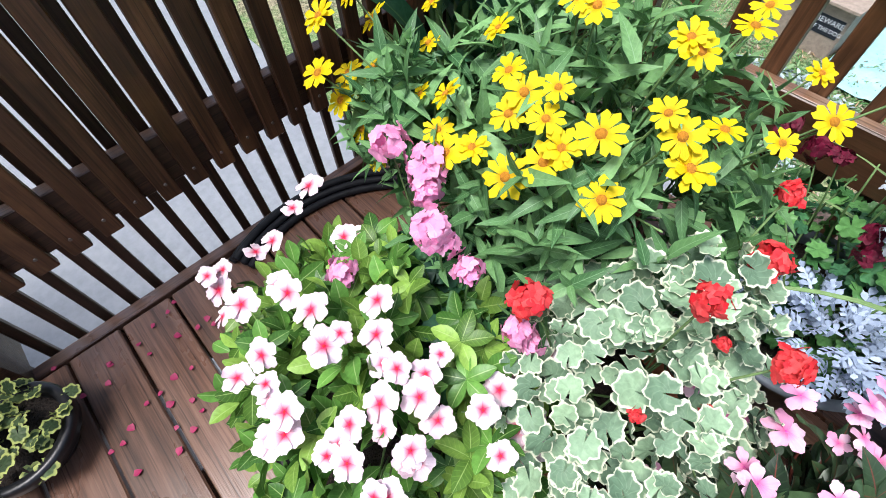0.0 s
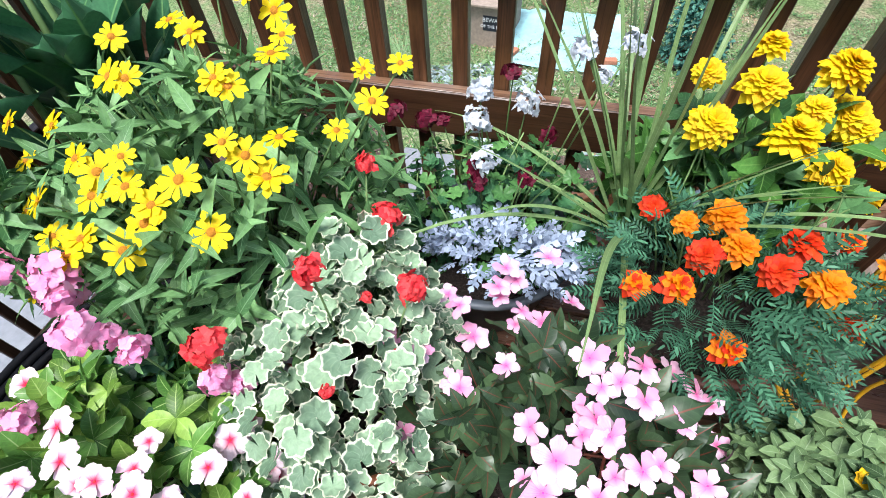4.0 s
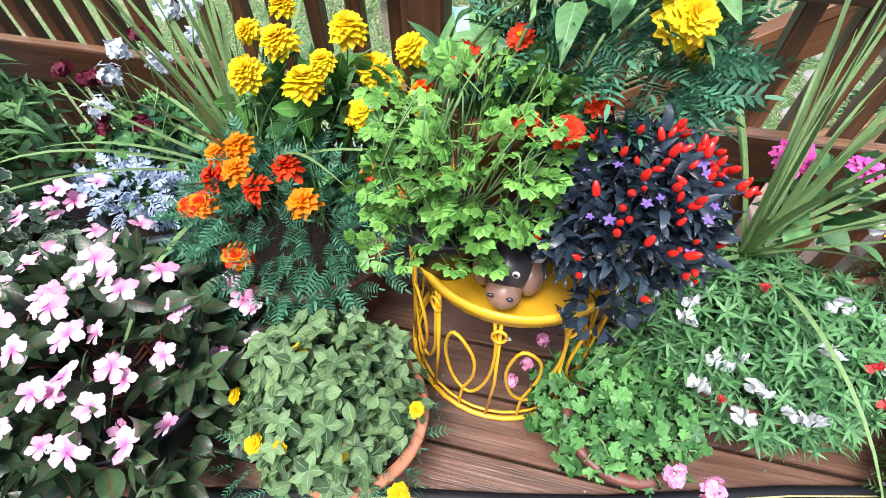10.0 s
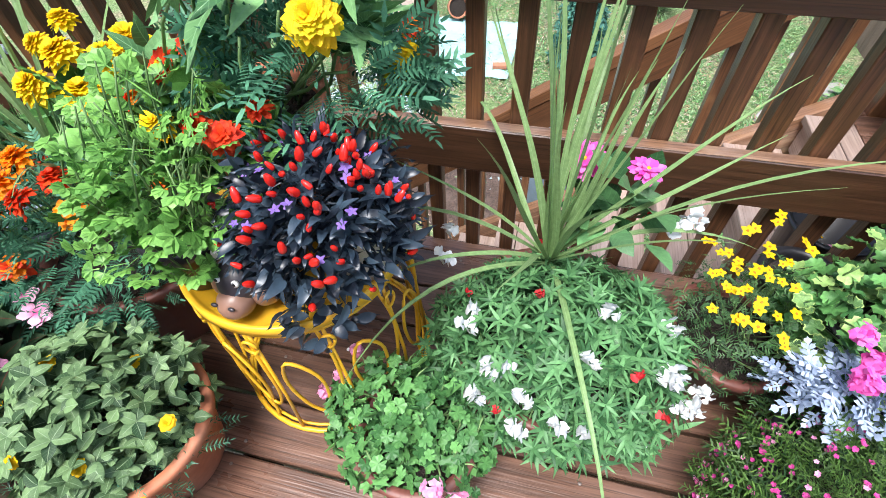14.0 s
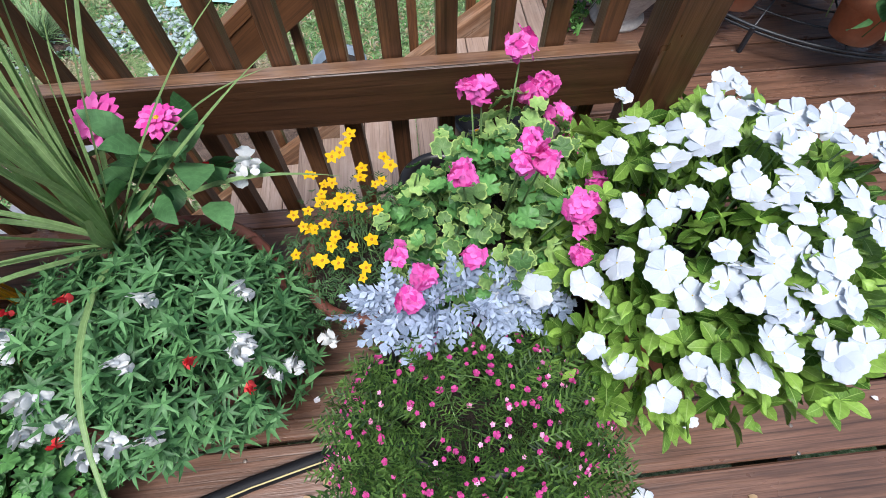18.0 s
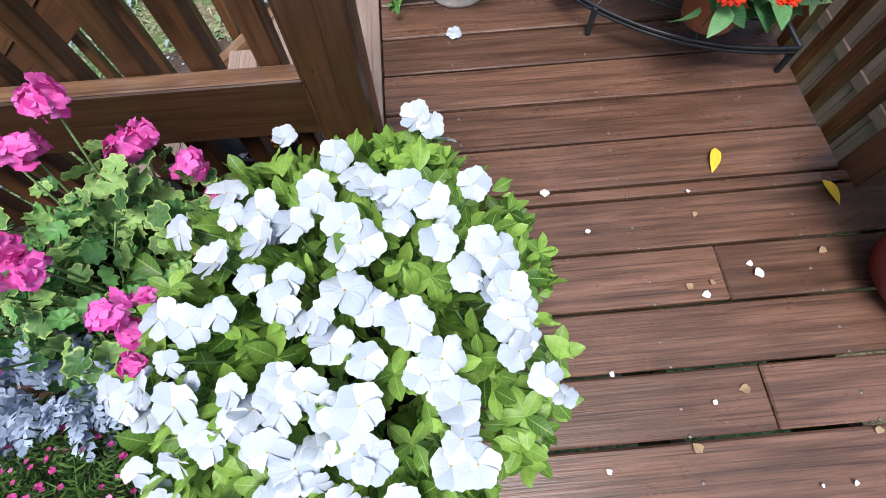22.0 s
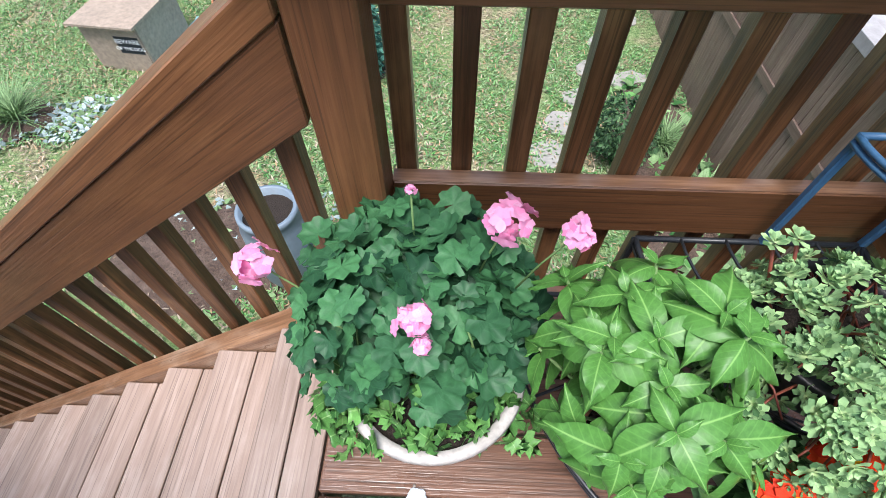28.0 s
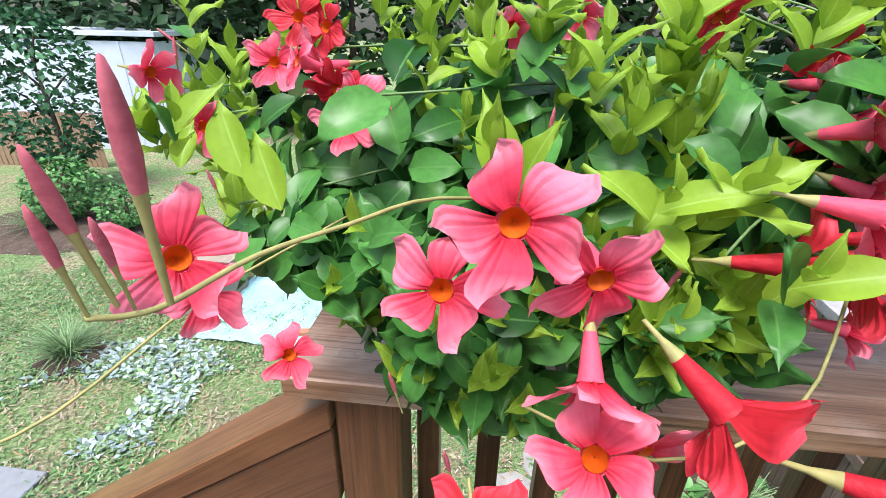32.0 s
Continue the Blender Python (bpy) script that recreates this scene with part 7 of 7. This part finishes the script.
budm = lathe("bud", [(0.0014, 0), (0.0018, 0.022), (0.0021, 0.042), (0.0030, 0.050), (0.0043, 0.064), (0.0041, 0.076), (0.0027, 0.088), (0.0011, 0.095), (0.0001, 0.096)], P_BUD, 14, True, 0.12)
budm.materials.append(STEMVINE)
budm.polygons.foreach_set("material_index", np.array([1] * 42 + [0] * (len(budm.polygons) - 42), dtype=np.int32))
for a, b in (((3.125, 2.071, 1.321), (3.131, 2.064, 1.415)), ((3.111, 2.061, 1.325), (3.108, 2.050, 1.39)), ((3.106, 2.053, 1.323), (3.106, 2.046, 1.372)), ((3.115, 2.064, 1.322), (3.118, 2.055, 1.365))):
    a, b = Vector(a), Vector(b)
    part("bud", budm, t, Matrix.Translation(a) @ (b - a).to_track_quat("Z", "Y").to_matrix().to_4x4() @ Matrix.Scale((b - a).length / 0.096, 4), "closed crimson bud")
for p in ((3.115, 2.159, 1.345), (3.136, 2.153, 1.330)):
    part("leaf", glossy[0], t, facing(p, (0.1, -0.9, 0.3), 20) @ Matrix.Scale(0.75, 4))
tube("vine", smooth_line([(2.95, 2.06, 1.20), (3.005, 2.10, 1.215), (3.04, 2.2, 1.235), (3.12, 2.32, 1.26)]), 0.0011, STEMVINE, t, 6)
tube("vine", smooth_line([(3.28, 2.17, 1.19), (3.36, 2.14, 1.185), (3.45, 2.17, 1.21), (3.52, 2.26, 1.26)]), 0.0013, STEMVINE, t, 6)
BUDS = [(3.156, 2.427, 1.35), (3.173, 2.574, 1.346), (3.294, 2.358, 1.345), (2.904, 2.423, 1.392), (2.948, 2.568, 1.383), (2.985, 2.334, 1.28), (3.367, 2.224, 1.27), (3.569, 2.401, 1.36), (3.307, 2.646, 1.442), (2.95, 2.302, 1.275), (3.189, 2.204, 1.165), (3.237, 2.164, 1.132), (3.60, 2.40, 1.35), (3.63, 2.44, 1.30)]
for i in range(34):
    p, dd = dome((3.42, 2.50, 1.29), (0.58, 0.30, 0.27), rg, 0.98, -0.1)
    if i < len(BUDS):
        p, dd = Vector(BUDS[i]) - Vector((0, 0, 0.03)), Vector((rg.gauss(0, 0.25), 0, 0.6))
    if p.y < 2.62:
        part("bud", budm, t, Matrix.Translation(p) @ (dd + Vector((0, 0, 0.4))).to_track_quat("Z", "Y").to_matrix().to_4x4() @ Matrix.Scale(0.45, 4), "closed crimson bud")

# ---- hose, fallen petals and litter on the deck ----
t = thing("garden_hose", "black rubber garden hose with a pale stripe on the deck", "hose")
path = [(0.55, 0.36, 0.016), (0.88, 0.44, 0.016), (1.12, 0.5, 0.016), (1.364, 0.544, 0.016), (1.6, 0.595, 0.016), (1.783, 0.647, 0.016), (2.0, 0.71, 0.016), (2.237, 0.765, 0.016), (2.6, 0.9, 0.016), (2.9, 1.1, 0.016), (3.06, 1.32, 0.016), (3.05, 1.40, 0.05), (2.98, 1.50, 0.0165), (2.90, 1.54, 0.0165)]
tube("hose_body", path, 0.0155, HOSE, t, 10)
tube("stripe", [(x + 0.003, y - 0.0085, z + 0.0118) for x, y, z in path[:9]], 0.0022, STRIPE, t, 6)
t = thing("coiled_hose", "black hose coiled round the flower bowl", "hose")
for q in range(4):
    tube("coil", [(-0.55 + (0.40 + 0.022 * q) * math.cos(radians(a)), 0.50 + (0.42 + 0.02 * q) * math.sin(radians(a)), 0.014 + 0.011 * (q % 3)) for a in range(50, 215, 6)], 0.012, HOSE, t, 8)
rg = random.Random(261)
litter = blade(0.022, 0.011, oval, 0.25, 0.3, 3)
for name, label, mat, n, box, s in (("fallen_petal", "white vinca petal lying on the deck", PETALFALL, 9, None, 1.0), ("fallen_petal", "dark magenta petal lying on the deck", FALLPINK, 46, (-1.0, -0.55, -0.35, 0.35), 0.7), ("fallen_petal", "small pale petal lying on the deck", PETALFALL, 20, (1.3, 4.1, 0.45, 1.4), 0.5), ("dry_leaf", "curled dry brown leaf on the deck", DRYLEAF, 22, (1.3, 4.1, 0.5, 1.4), 0.8)):
    me = mesh_from(name, litter[0], litter[1], [mat], uv=litter[2])
    spots = [(2.14, 0.87), (3.87, 1.14), (3.75, 1.10), (2.25, 0.775), (3.40, 1.40)] if box is None else [(rg.uniform(*box[:2]), rg.uniform(*box[2:])) for _ in range(n)]
    for x, y in spots:
        ob = new(name, me)
        ob.matrix_basis = pose(x, y, 0.007, rg.uniform(-8, 8), rg.uniform(-12, 12), rg.uniform(0, 360)) @ Matrix.Scale(s * rg.uniform(0.8, 1.4), 4)
        tagged(ob, label, "petal" if "petal" in name else "leaf", "litter on the deck")
for x, y, a in ((3.885, 1.505, 160), (4.13, 1.38, 200)):
    sh = blade(0.075, 0.015, oval, 0.15, 0.5, 5)
    ob = new("fallen_leaf", mesh_from("fallen_leaf", sh[0], sh[1], [YLEAF], uv=sh[2]))
    ob.matrix_basis = pose(x, y, 0.012, 0, 0, a)
    tagged(ob, "bright yellow fallen leaf on the deck", "leaf")
for x, y, a in ((2.822, 0.595, 10), (2.973, 0.745, 80), (3.215, 2.005, 30)):
    ob = new("fallen_bloom", FIVE_WHITE[0])
    ob.matrix_basis = pose(x, y, 0.012, 8, -6, a) @ Matrix.Scale(0.026, 4)
    tagged(ob, "whole white vinca bloom fallen on the deck", "flower", "litter on the deck")
t = thing("small_succulent", "low green succulent with yellow edges in a small pot", "plant")
pot(t, -0.80, -0.36, 0, 0.12, 0.1, BLACKPOT)
foliage(t, (-0.80, -0.36, 0.1), (0.14, 0.14, 0.05), 60, geranium_leaves(0.02, 2), [L_COLEUS], 262, 0.5, -0.1, 0.8)

# ---- garden ----


def slab(name, x0, x1, y0, y1, z0, z1, mat, label, kind="structure", category="slab"):
    ob = new(name, board_mesh(x1 - x0, y1 - y0, z1 - z0, mat, 0.01))
    ob.location = ((x0 + x1) / 2, (y0 + y1) / 2, (z0 + z1) / 2)
    return tagged(ob, label, category, kind=kind)


slab("pavement_1", -9.5, -1.16, -3, 2.1, G - 0.1, G + 0.09, CONCRETE, "pale grey concrete slab beside the deck")
slab("pavement_2", -1.3, -0.6, 2.6, 4.4, G - 0.1, G + 0.07, CONCRETE, "grey slate slab on the lawn")
patio = slab("wall_patio", 6.0, 16.0, 1.6, 9.0, G - 0.3, -0.62, RAIL, "core of the raised patio")
for i in range(56):
    yy = 1.6 + 0.132 * (i + 0.5)
    board("siding_board", (5.985, yy, G - 0.1), (5.985, yy, -0.62), 0.128, 0.02, SIDING, patio, up=(1, 0, 0)).matrix_parent_inverse = patio.matrix_basis.inverted()
for i in range(36):
    xx = 6.0 + 0.132 * (i + 0.5)
    board("siding_board", (xx, 9.012, G - 0.1), (xx, 9.012, -0.62), 0.128, 0.02, SIDING, patio, up=(0, 1, 0)).matrix_parent_inverse = patio.matrix_basis.inverted()
board("batten", (5.965, 1.6, -1.35), (5.965, 9.0, -1.35), 0.02, 0.09, SIDING, patio).matrix_parent_inverse = patio.matrix_basis.inverted()
paving = thing("pavement_3", "grey concrete pavers of the raised patio", "paving", kind="structure")
for i in range(14):
    for j in range(24):
        l = 0.44 if (i + j) % 3 else 0.29
        x, y = 6.02 + i * 0.3, 1.62 + j * 0.3 + (0.15 if i % 2 else 0)
        part("paver", board_mesh(0.293, 0.293, 0.06, PAVER, 0.008), paving, pose(x + 0.15, y + 0.15, -0.59 + 0.004 * ((i * 7 + j * 3) % 3)))
board("coping", (6.0, 1.6, -0.575), (6.0, 9.0, -0.575), 0.16, 0.09, PAVER, paving)

t = thing("dog_house", "weathered plywood dog house with a warning sign", "dog house", (-0.88, 7.35, G))
t.rotation_euler, t.scale = (0, 0, radians(-6)), (0.85, 0.85, 0.85)
board("wall", (-0.43, -0.45, 0.36), (0.43, -0.45, 0.36), 0.03, 0.72, BIRCH, t)
board("wall", (-0.43, 0.62, 0.33), (0.43, 0.62, 0.33), 0.03, 0.66, BIRCH, t)
for q in (-0.43, 0.43):
    board("wall", (q, -0.45, 0.36), (q, 0.62, 0.36), 0.03, 0.72, BIRCH, t)
board("roof", (0, -0.58, 0.735), (0, 0.75, 0.715), 1.0, 0.035, BIRCH, t, label="sloped weathered roof board")
board("sign", (0.04, -0.4685, 0.42), (0.4, -0.4685, 0.42), 0.008, 0.25, SIGN, t, bevel=0.001, label="black and white warning sign")
for txt, z in (("BEWARE", 0.445), ("OF THE DOG", 0.345)):
    cu = bpy.data.curves.new("lettering", "FONT")
    cu.body, cu.size, cu.align_x, cu.extrude = txt, 0.098 if txt == "BEWARE" else 0.074, "CENTER", 0.001
    cu.materials.append(INK)
    ob = new("lettering", cu)
    ob.parent = t
    ob.matrix_basis = pose(0.22, -0.4745, z, 90)

tp = thing("tarp", "pale turquoise tarpaulin crumpled on the lawn", "tarp")


def tarp_h(x, y):
    return lie(x, y) + 0.035 + 0.05 * abs(noise.noise((x * 2.2, y * 2.2, 7))) + 0.03 * noise.noise((x * 7, y * 5, 2))


part("cloth", sheet("cloth", -0.5, 1.1, 6.45, 8.2, 46, 46, tarp_h, TARP), tp)
for x, y, a in ((-0.4, 6.75, 70), (0.95, 6.7, 10)):
    ob = new("brick", board_mesh(0.2, 0.1, 0.06, BRICK, 0.006))
    ob.matrix_basis = pose(x, y, tarp_h(x, y) + 0.03, 0, 0, a)
    tagged(ob, "red clay brick weighing down the tarpaulin", "brick", "bricks on the tarpaulin")
t = thing("tipped_pot", "terracotta pot tipped over on the lawn", "pot", (-0.1, 8.35, G + 0.16))
pot(t, 0, 0, 0, 0.16, 0.28, TERRA, 0.7)
t.rotation_euler = (radians(70), 0, radians(30))
t = thing("rain_barrel", "blue-grey plastic barrel filled with soil", "barrel")
part("barrel", lathe("barrel", [(0, 0), (0.2, 0), (0.25, 0.15), (0.27, 0.45), (0.25, 0.75), (0.22, 0.84), (0.235, 0.86), (0.23, 0.9), (0.2, 0.9), (0.2, 0.8), (0, 0.78)], BARREL, 40), t, pose(1.86, 4.05, G))
part("soil", lathe("soil", [(0.2, 0.82), (0.001, 0.83)], SOIL, 30), t, pose(1.86, 4.05, G))
t = thing("barrel_lid", "white plastic lid with a dark rim lying on the ground", "lid")
part("disc", lathe("disc", [(0, 0.03), (0.2, 0.03), (0.21, 0.02), (0.21, 0)], WHITEGLAZE, 36), t, pose(0.85, 4.15, G + 0.01))
part("rim", lathe("rim", [(0.21, 0.0), (0.235, 0.0), (0.235, 0.05), (0.21, 0.045), (0.208, 0.03)], BLACKPOT, 36), t, pose(0.85, 4.15, G + 0.01))
rg = random.Random(271)
for x, y in ((3.6, 4.79), (3.92, 5.14), (4.25, 5.62), (4.48, 6.12), (4.78, 6.6), (5.0, 7.15), (5.38, 6.95), (5.2, 7.8), (5.5, 8.4)):
    n = 9
    bm = bmesh.new()
    vs = [bm.verts.new((rg.uniform(0.2, 0.3) * math.cos(2 * math.pi * k / n), rg.uniform(0.18, 0.26) * math.sin(2 * math.pi * k / n), 0)) for k in range(n)]
    fc = bm.faces.new(vs)
    ex = bmesh.ops.extrude_face_region(bm, geom=[fc])
    bmesh.ops.translate(bm, vec=(0, 0, 0.05), verts=[g for g in ex["geom"] if isinstance(g, bmesh.types.BMVert)])
    bmesh.ops.recalc_face_normals(bm, faces=bm.faces[:])
    bmesh.ops.bevel(bm, geom=bm.edges[:], offset=0.012, segments=1, affect="EDGES")
    me = bpy.data.meshes.new("stepping_stone")
    bm.to_mesh(me)
    bm.free()
    me.materials.append(FLAG)
    ob = new("stepping_stone", me)
    ob.location = (x, y, lie(x, y) - 0.02)
    tagged(ob, "irregular grey flagstone set in the lawn", "stepping stone", "stepping stones")


def bed(name, x, y, rx, ry, seed):
    r = random.Random(seed)
    v, f = [(x, y, lie(x, y) + 0.07)], []
    n = 40
    for q, h in ((0.7, 0.05), (1.0, -0.03)):
        for i in range(n):
            a = 2 * math.pi * i / n
            e = 1 + 0.12 * noise.noise((3 * math.cos(a), 3 * math.sin(a), seed))
            px, py = x + rx * q * e * math.cos(a), y + ry * q * e * math.sin(a)
            v.append((px, py, lie(px, py) + h))
    for i in range(n):
        j = (i + 1) % n
        f.append((0, 1 + i, 1 + j))
        f.append((1 + i, 1 + n + i, 1 + n + j, 1 + j))
    ob = new(name, mesh_from(name, v, f, [MULCH]))
    return tagged(ob, "bed of dark brown bark mulch", "mulch bed", kind="structure")


bed("bed_1", -1.8, 5.95, 0.5, 0.45, 1)
bed("bed_2", -5.0, 9.5, 2.2, 1.4, 2)
bed("bed_3", 5.5, 5.2, 0.55, 2.2, 3)
bed("bed_4", 2.0, 7.05, 0.4, 0.35, 4)
bed("bed_5", 1.0, 4.2, 1.1, 0.7, 5)
bed("bed_6", -2.5, 4.0, 1.3, 1.2, 6)


def tuft(x, y, l, n, seed, label):
    t = thing("grass_clump", label, "grass", (x, y, lie(x, y)))
    r = random.Random(seed)
    pile = Pile()
    for i in range(n):
        b = blade(l * r.uniform(0.6, 1.1), 0.006, strap, r.uniform(0.3, 0.9), 0.3, 6)
        pile.add(b, pose(r.gauss(0, 0.04), r.gauss(0, 0.04), 0, 0, 0, r.uniform(0, 360)) @ pose(0, 0, 0, r.uniform(45, 85)))
    ob = part("grass_blade", pile.mesh("grass_blade", [GRASSBLADE]), t)
    ob["kind"] = "stuff"


tuft(-1.8, 5.95, 0.55, 320, 272, "arching ornamental grass clump in mulch")
tuft(5.6, 4.9, 0.4, 200, 273, "bright green grass clump by the wall")
tuft(5.5, 5.8, 0.42, 200, 274, "bright green grass clump by the wall")
tuft(3.2, 9.0, 0.6, 240, 275, "arching ornamental grass clump in mulch")
tuft(-5.4, 9.2, 0.7, 240, 276, "arching ornamental grass clump in mulch")


def lambs(name, label, cx, cy, rx, ry, n, seed, mats, sz, prof=oval, thin=0):
    r = random.Random(seed)
    pile = Pile()
    for i in range(n):
        a, q = r.uniform(0, 6.283), math.sqrt(r.random())
        x, y = cx + rx * q * math.cos(a) * (1 + 0.3 * r.gauss(0, 1) * 0.5), cy + ry * q * math.sin(a)
        if thin and noise.noise((x * 0.7, y * 0.7, 5)) + 0.5 * noise.noise((x * 2.3, y * 2.3, 9)) > thin:
            continue
        pile.add(blade(sz * r.uniform(0.7, 1.2), sz * (0.15 if prof is strap else 0.3), prof, 0.3, 0.3, 3), pose(x, y, lie(x, y) + 0.02, 0, 0, r.uniform(0, 360)) @ pose(0, 0, 0, r.uniform(5, 55)), r.randrange(len(mats)))
    ob = new(name, pile.mesh(name, mats))
    return tagged(ob, label, "ground cover", kind="stuff")


lambs("lambs_ear", "patch of silvery green ground cover leaves", -0.7, 5.5, 1.1, 0.95, 2300, 281, [LAMBS, LAMBS, GRASSBLADE], 0.085, oval, 0.16)
lambs("lambs_ear", "silvery ground cover leaves beside the barrel", 1.5, 4.4, 1.0, 0.7, 320, 282, [LAMBS, GRASSBLADE], 0.09)
lambs("ground_ivy", "low green ground cover under the deck", 4.9, 2.2, 0.6, 1.2, 1200, 283, [L_IVYG, GRASSBLADE], 0.09)
lambs("low_border", "leafy green border plants by the wall", 5.5, 5.3, 0.4, 1.8, 500, 284, [L_IVYG, GRASSBLADE], 0.16)
lambs("lawn_grass", "short uneven lawn grass", 1.2, 6.6, 5.6, 4.2, 62000, 285, [GRASSBLADE, GRASSBLADE, L_IVYG], 0.06, strap, 0.28)
lambs("dry_grass", "dry straw-coloured grass and leaf litter on bare soil", 0.6, 6.0, 5.0, 3.4, 16000, 286, [DRYGRASS, DRYGRASS, DRYLEAF], 0.055, strap)


def tree(name, label, x, y, h, r, seed, mat, n=2600, z0=0.25, sz=0.2, category="tree", shape=1.0):
    t = thing(name, label, category, (x, y, lie(x, y) - 0.05))
    q = random.Random(seed)
    tube("trunk", [(0, 0, 0), (q.gauss(0, 0.03) * r, 0, h * 0.4), (q.gauss(0, 0.05) * r, 0.02, h * 0.9)], 0.05 * r + 0.02, BARK, t, 10, 0.25)
    for i in range(7):
        a = i * 2.4
        z = h * (0.3 + 0.08 * i)
        tube("limb", [(0, 0, z), (0.4 * r * math.cos(a), 0.4 * r * math.sin(a), z + 0.12 * h), (0.8 * r * math.cos(a), 0.8 * r * math.sin(a), z + 0.2 * h)], 0.02 * r + 0.006, BARK, t, 6, 0.3)
    pile = Pile()
    for i in range(n):
        z = z0 + (1 - z0) * q.random()
        rr = r * ((1.02 - z) ** 0.8 if shape < 1 else math.sqrt(max(0.02, 1 - ((z - 0.6) / 0.42) ** 2))) * (0.35 + 0.65 * q.random() ** 0.5)
        a = q.uniform(0, 6.283)
        e = 1 + 0.45 * noise.noise((2.5 * math.cos(a), 2.5 * math.sin(a), z * 4 + seed))
        pile.add(blade(sz * q.uniform(0.6, 1.2), sz * 0.3, oval, 0.3, 0.3, 2), pose(rr * e * math.cos(a), rr * e * math.sin(a), z * h, q.uniform(-50, 50), q.uniform(-50, 50), math.degrees(a) - 90 + q.gauss(0, 40)))
    ob = part("crown", pile.mesh("crown", [mat]), t)
    ob["kind"] = "stuff"


tree("young_conifer", "small blue-green conifer on the lawn", 2.0, 7.05, 1.6, 0.42, 291, CONIF, 2600, 0.08, 0.09, shape=0.5)
tree("round_shrub", "small clipped evergreen shrub by the wall", 4.95, 5.6, 0.75, 0.32, 292, TREELEAF, 1600, 0.05, 0.06, "shrub")
tree("garden_shrub", "leafy green shrub in the mulch bed", -5.2, 9.8, 1.3, 0.7, 293, L_IVYG, 1500, 0.05, 0.12, "shrub")
tree("garden_shrub", "leafy green shrub in the mulch bed", -3.8, 9.6, 0.9, 0.5, 294, L_IVYG, 1100, 0.05, 0.1, "shrub")
q = random.Random(295)
for i in range(15):
    x = -17 + i * 3.1 + q.uniform(-1, 1)
    tree("broadleaf_tree", "dark leafy tree at the garden's edge", x, 19 + q.uniform(-2.5, 3) + 0.05 * abs(x), q.uniform(7, 10), q.uniform(2.6, 3.6), 300 + i, TREELEAF, 1700, 0.04, 0.55)
tree("leafy_tree", "young blue-green leafy tree by the white shed", -6.5, 11.3, 3.9, 1.1, 330, L_GER, 1800, 0.1, 0.2)
t = thing("white_shed", "long pale blue-white vinyl shed behind the garden", "shed", (-13.0, 15.0, G))
board("wall", (-4.5, 0, 1.55), (6.5, 0, 1.55), 0.2, 3.1, WHITEWALL, t)
board("roof", (-4.8, 1.4, 3.3), (6.8, 1.4, 3.3), 3.2, 0.12, WHITEWALL, t)
board("wall", (6.5, 0.1, 1.55), (6.5, 3, 1.55), 0.2, 3.1, WHITEWALL, t)
for i in range(12):
    board("batten", (-4.4 + i, -0.115, 0.05), (-4.4 + i, -0.115, 3.1), 0.06, 0.03, WHITEWALL, t, up=(0, 1, 0))
fence = thing("fence_north", "tan board fence at the garden's edge", "fence", kind="structure")
for i in range(150):
    x = -14.5 + i * 0.145
    board("fence_plank", (x, 12.6 + 0.1 * (x + 14), G - 0.05), (x, 12.6 + 0.1 * (x + 14), G + 1.45), 0.138, 0.02, TAN, fence, up=(0, 1, 0))
    if x > -7.4:
        break

# ---- unseen wall, added to hold sun and sky off the near deck ----
VINYL = plain("cream_vinyl", (0.50, 0.47, 0.42), 0.55, 0.06, 6, 0.03)
house = thing("wall_unseen", "unseen cream-clad wall added to dim the near side of the deck", "house wall", kind="structure")
board("wall", (-4.0, -2.35, 0.1), (3.4, -2.35, 0.1), 0.2, 5.0, VINYL, house)
for i in range(27):
    board("siding", (-4.0, -2.242, -2.3 + 0.18 * i), (3.4, -2.242, -2.3 + 0.18 * i), 0.02, 0.172, VINYL, house)
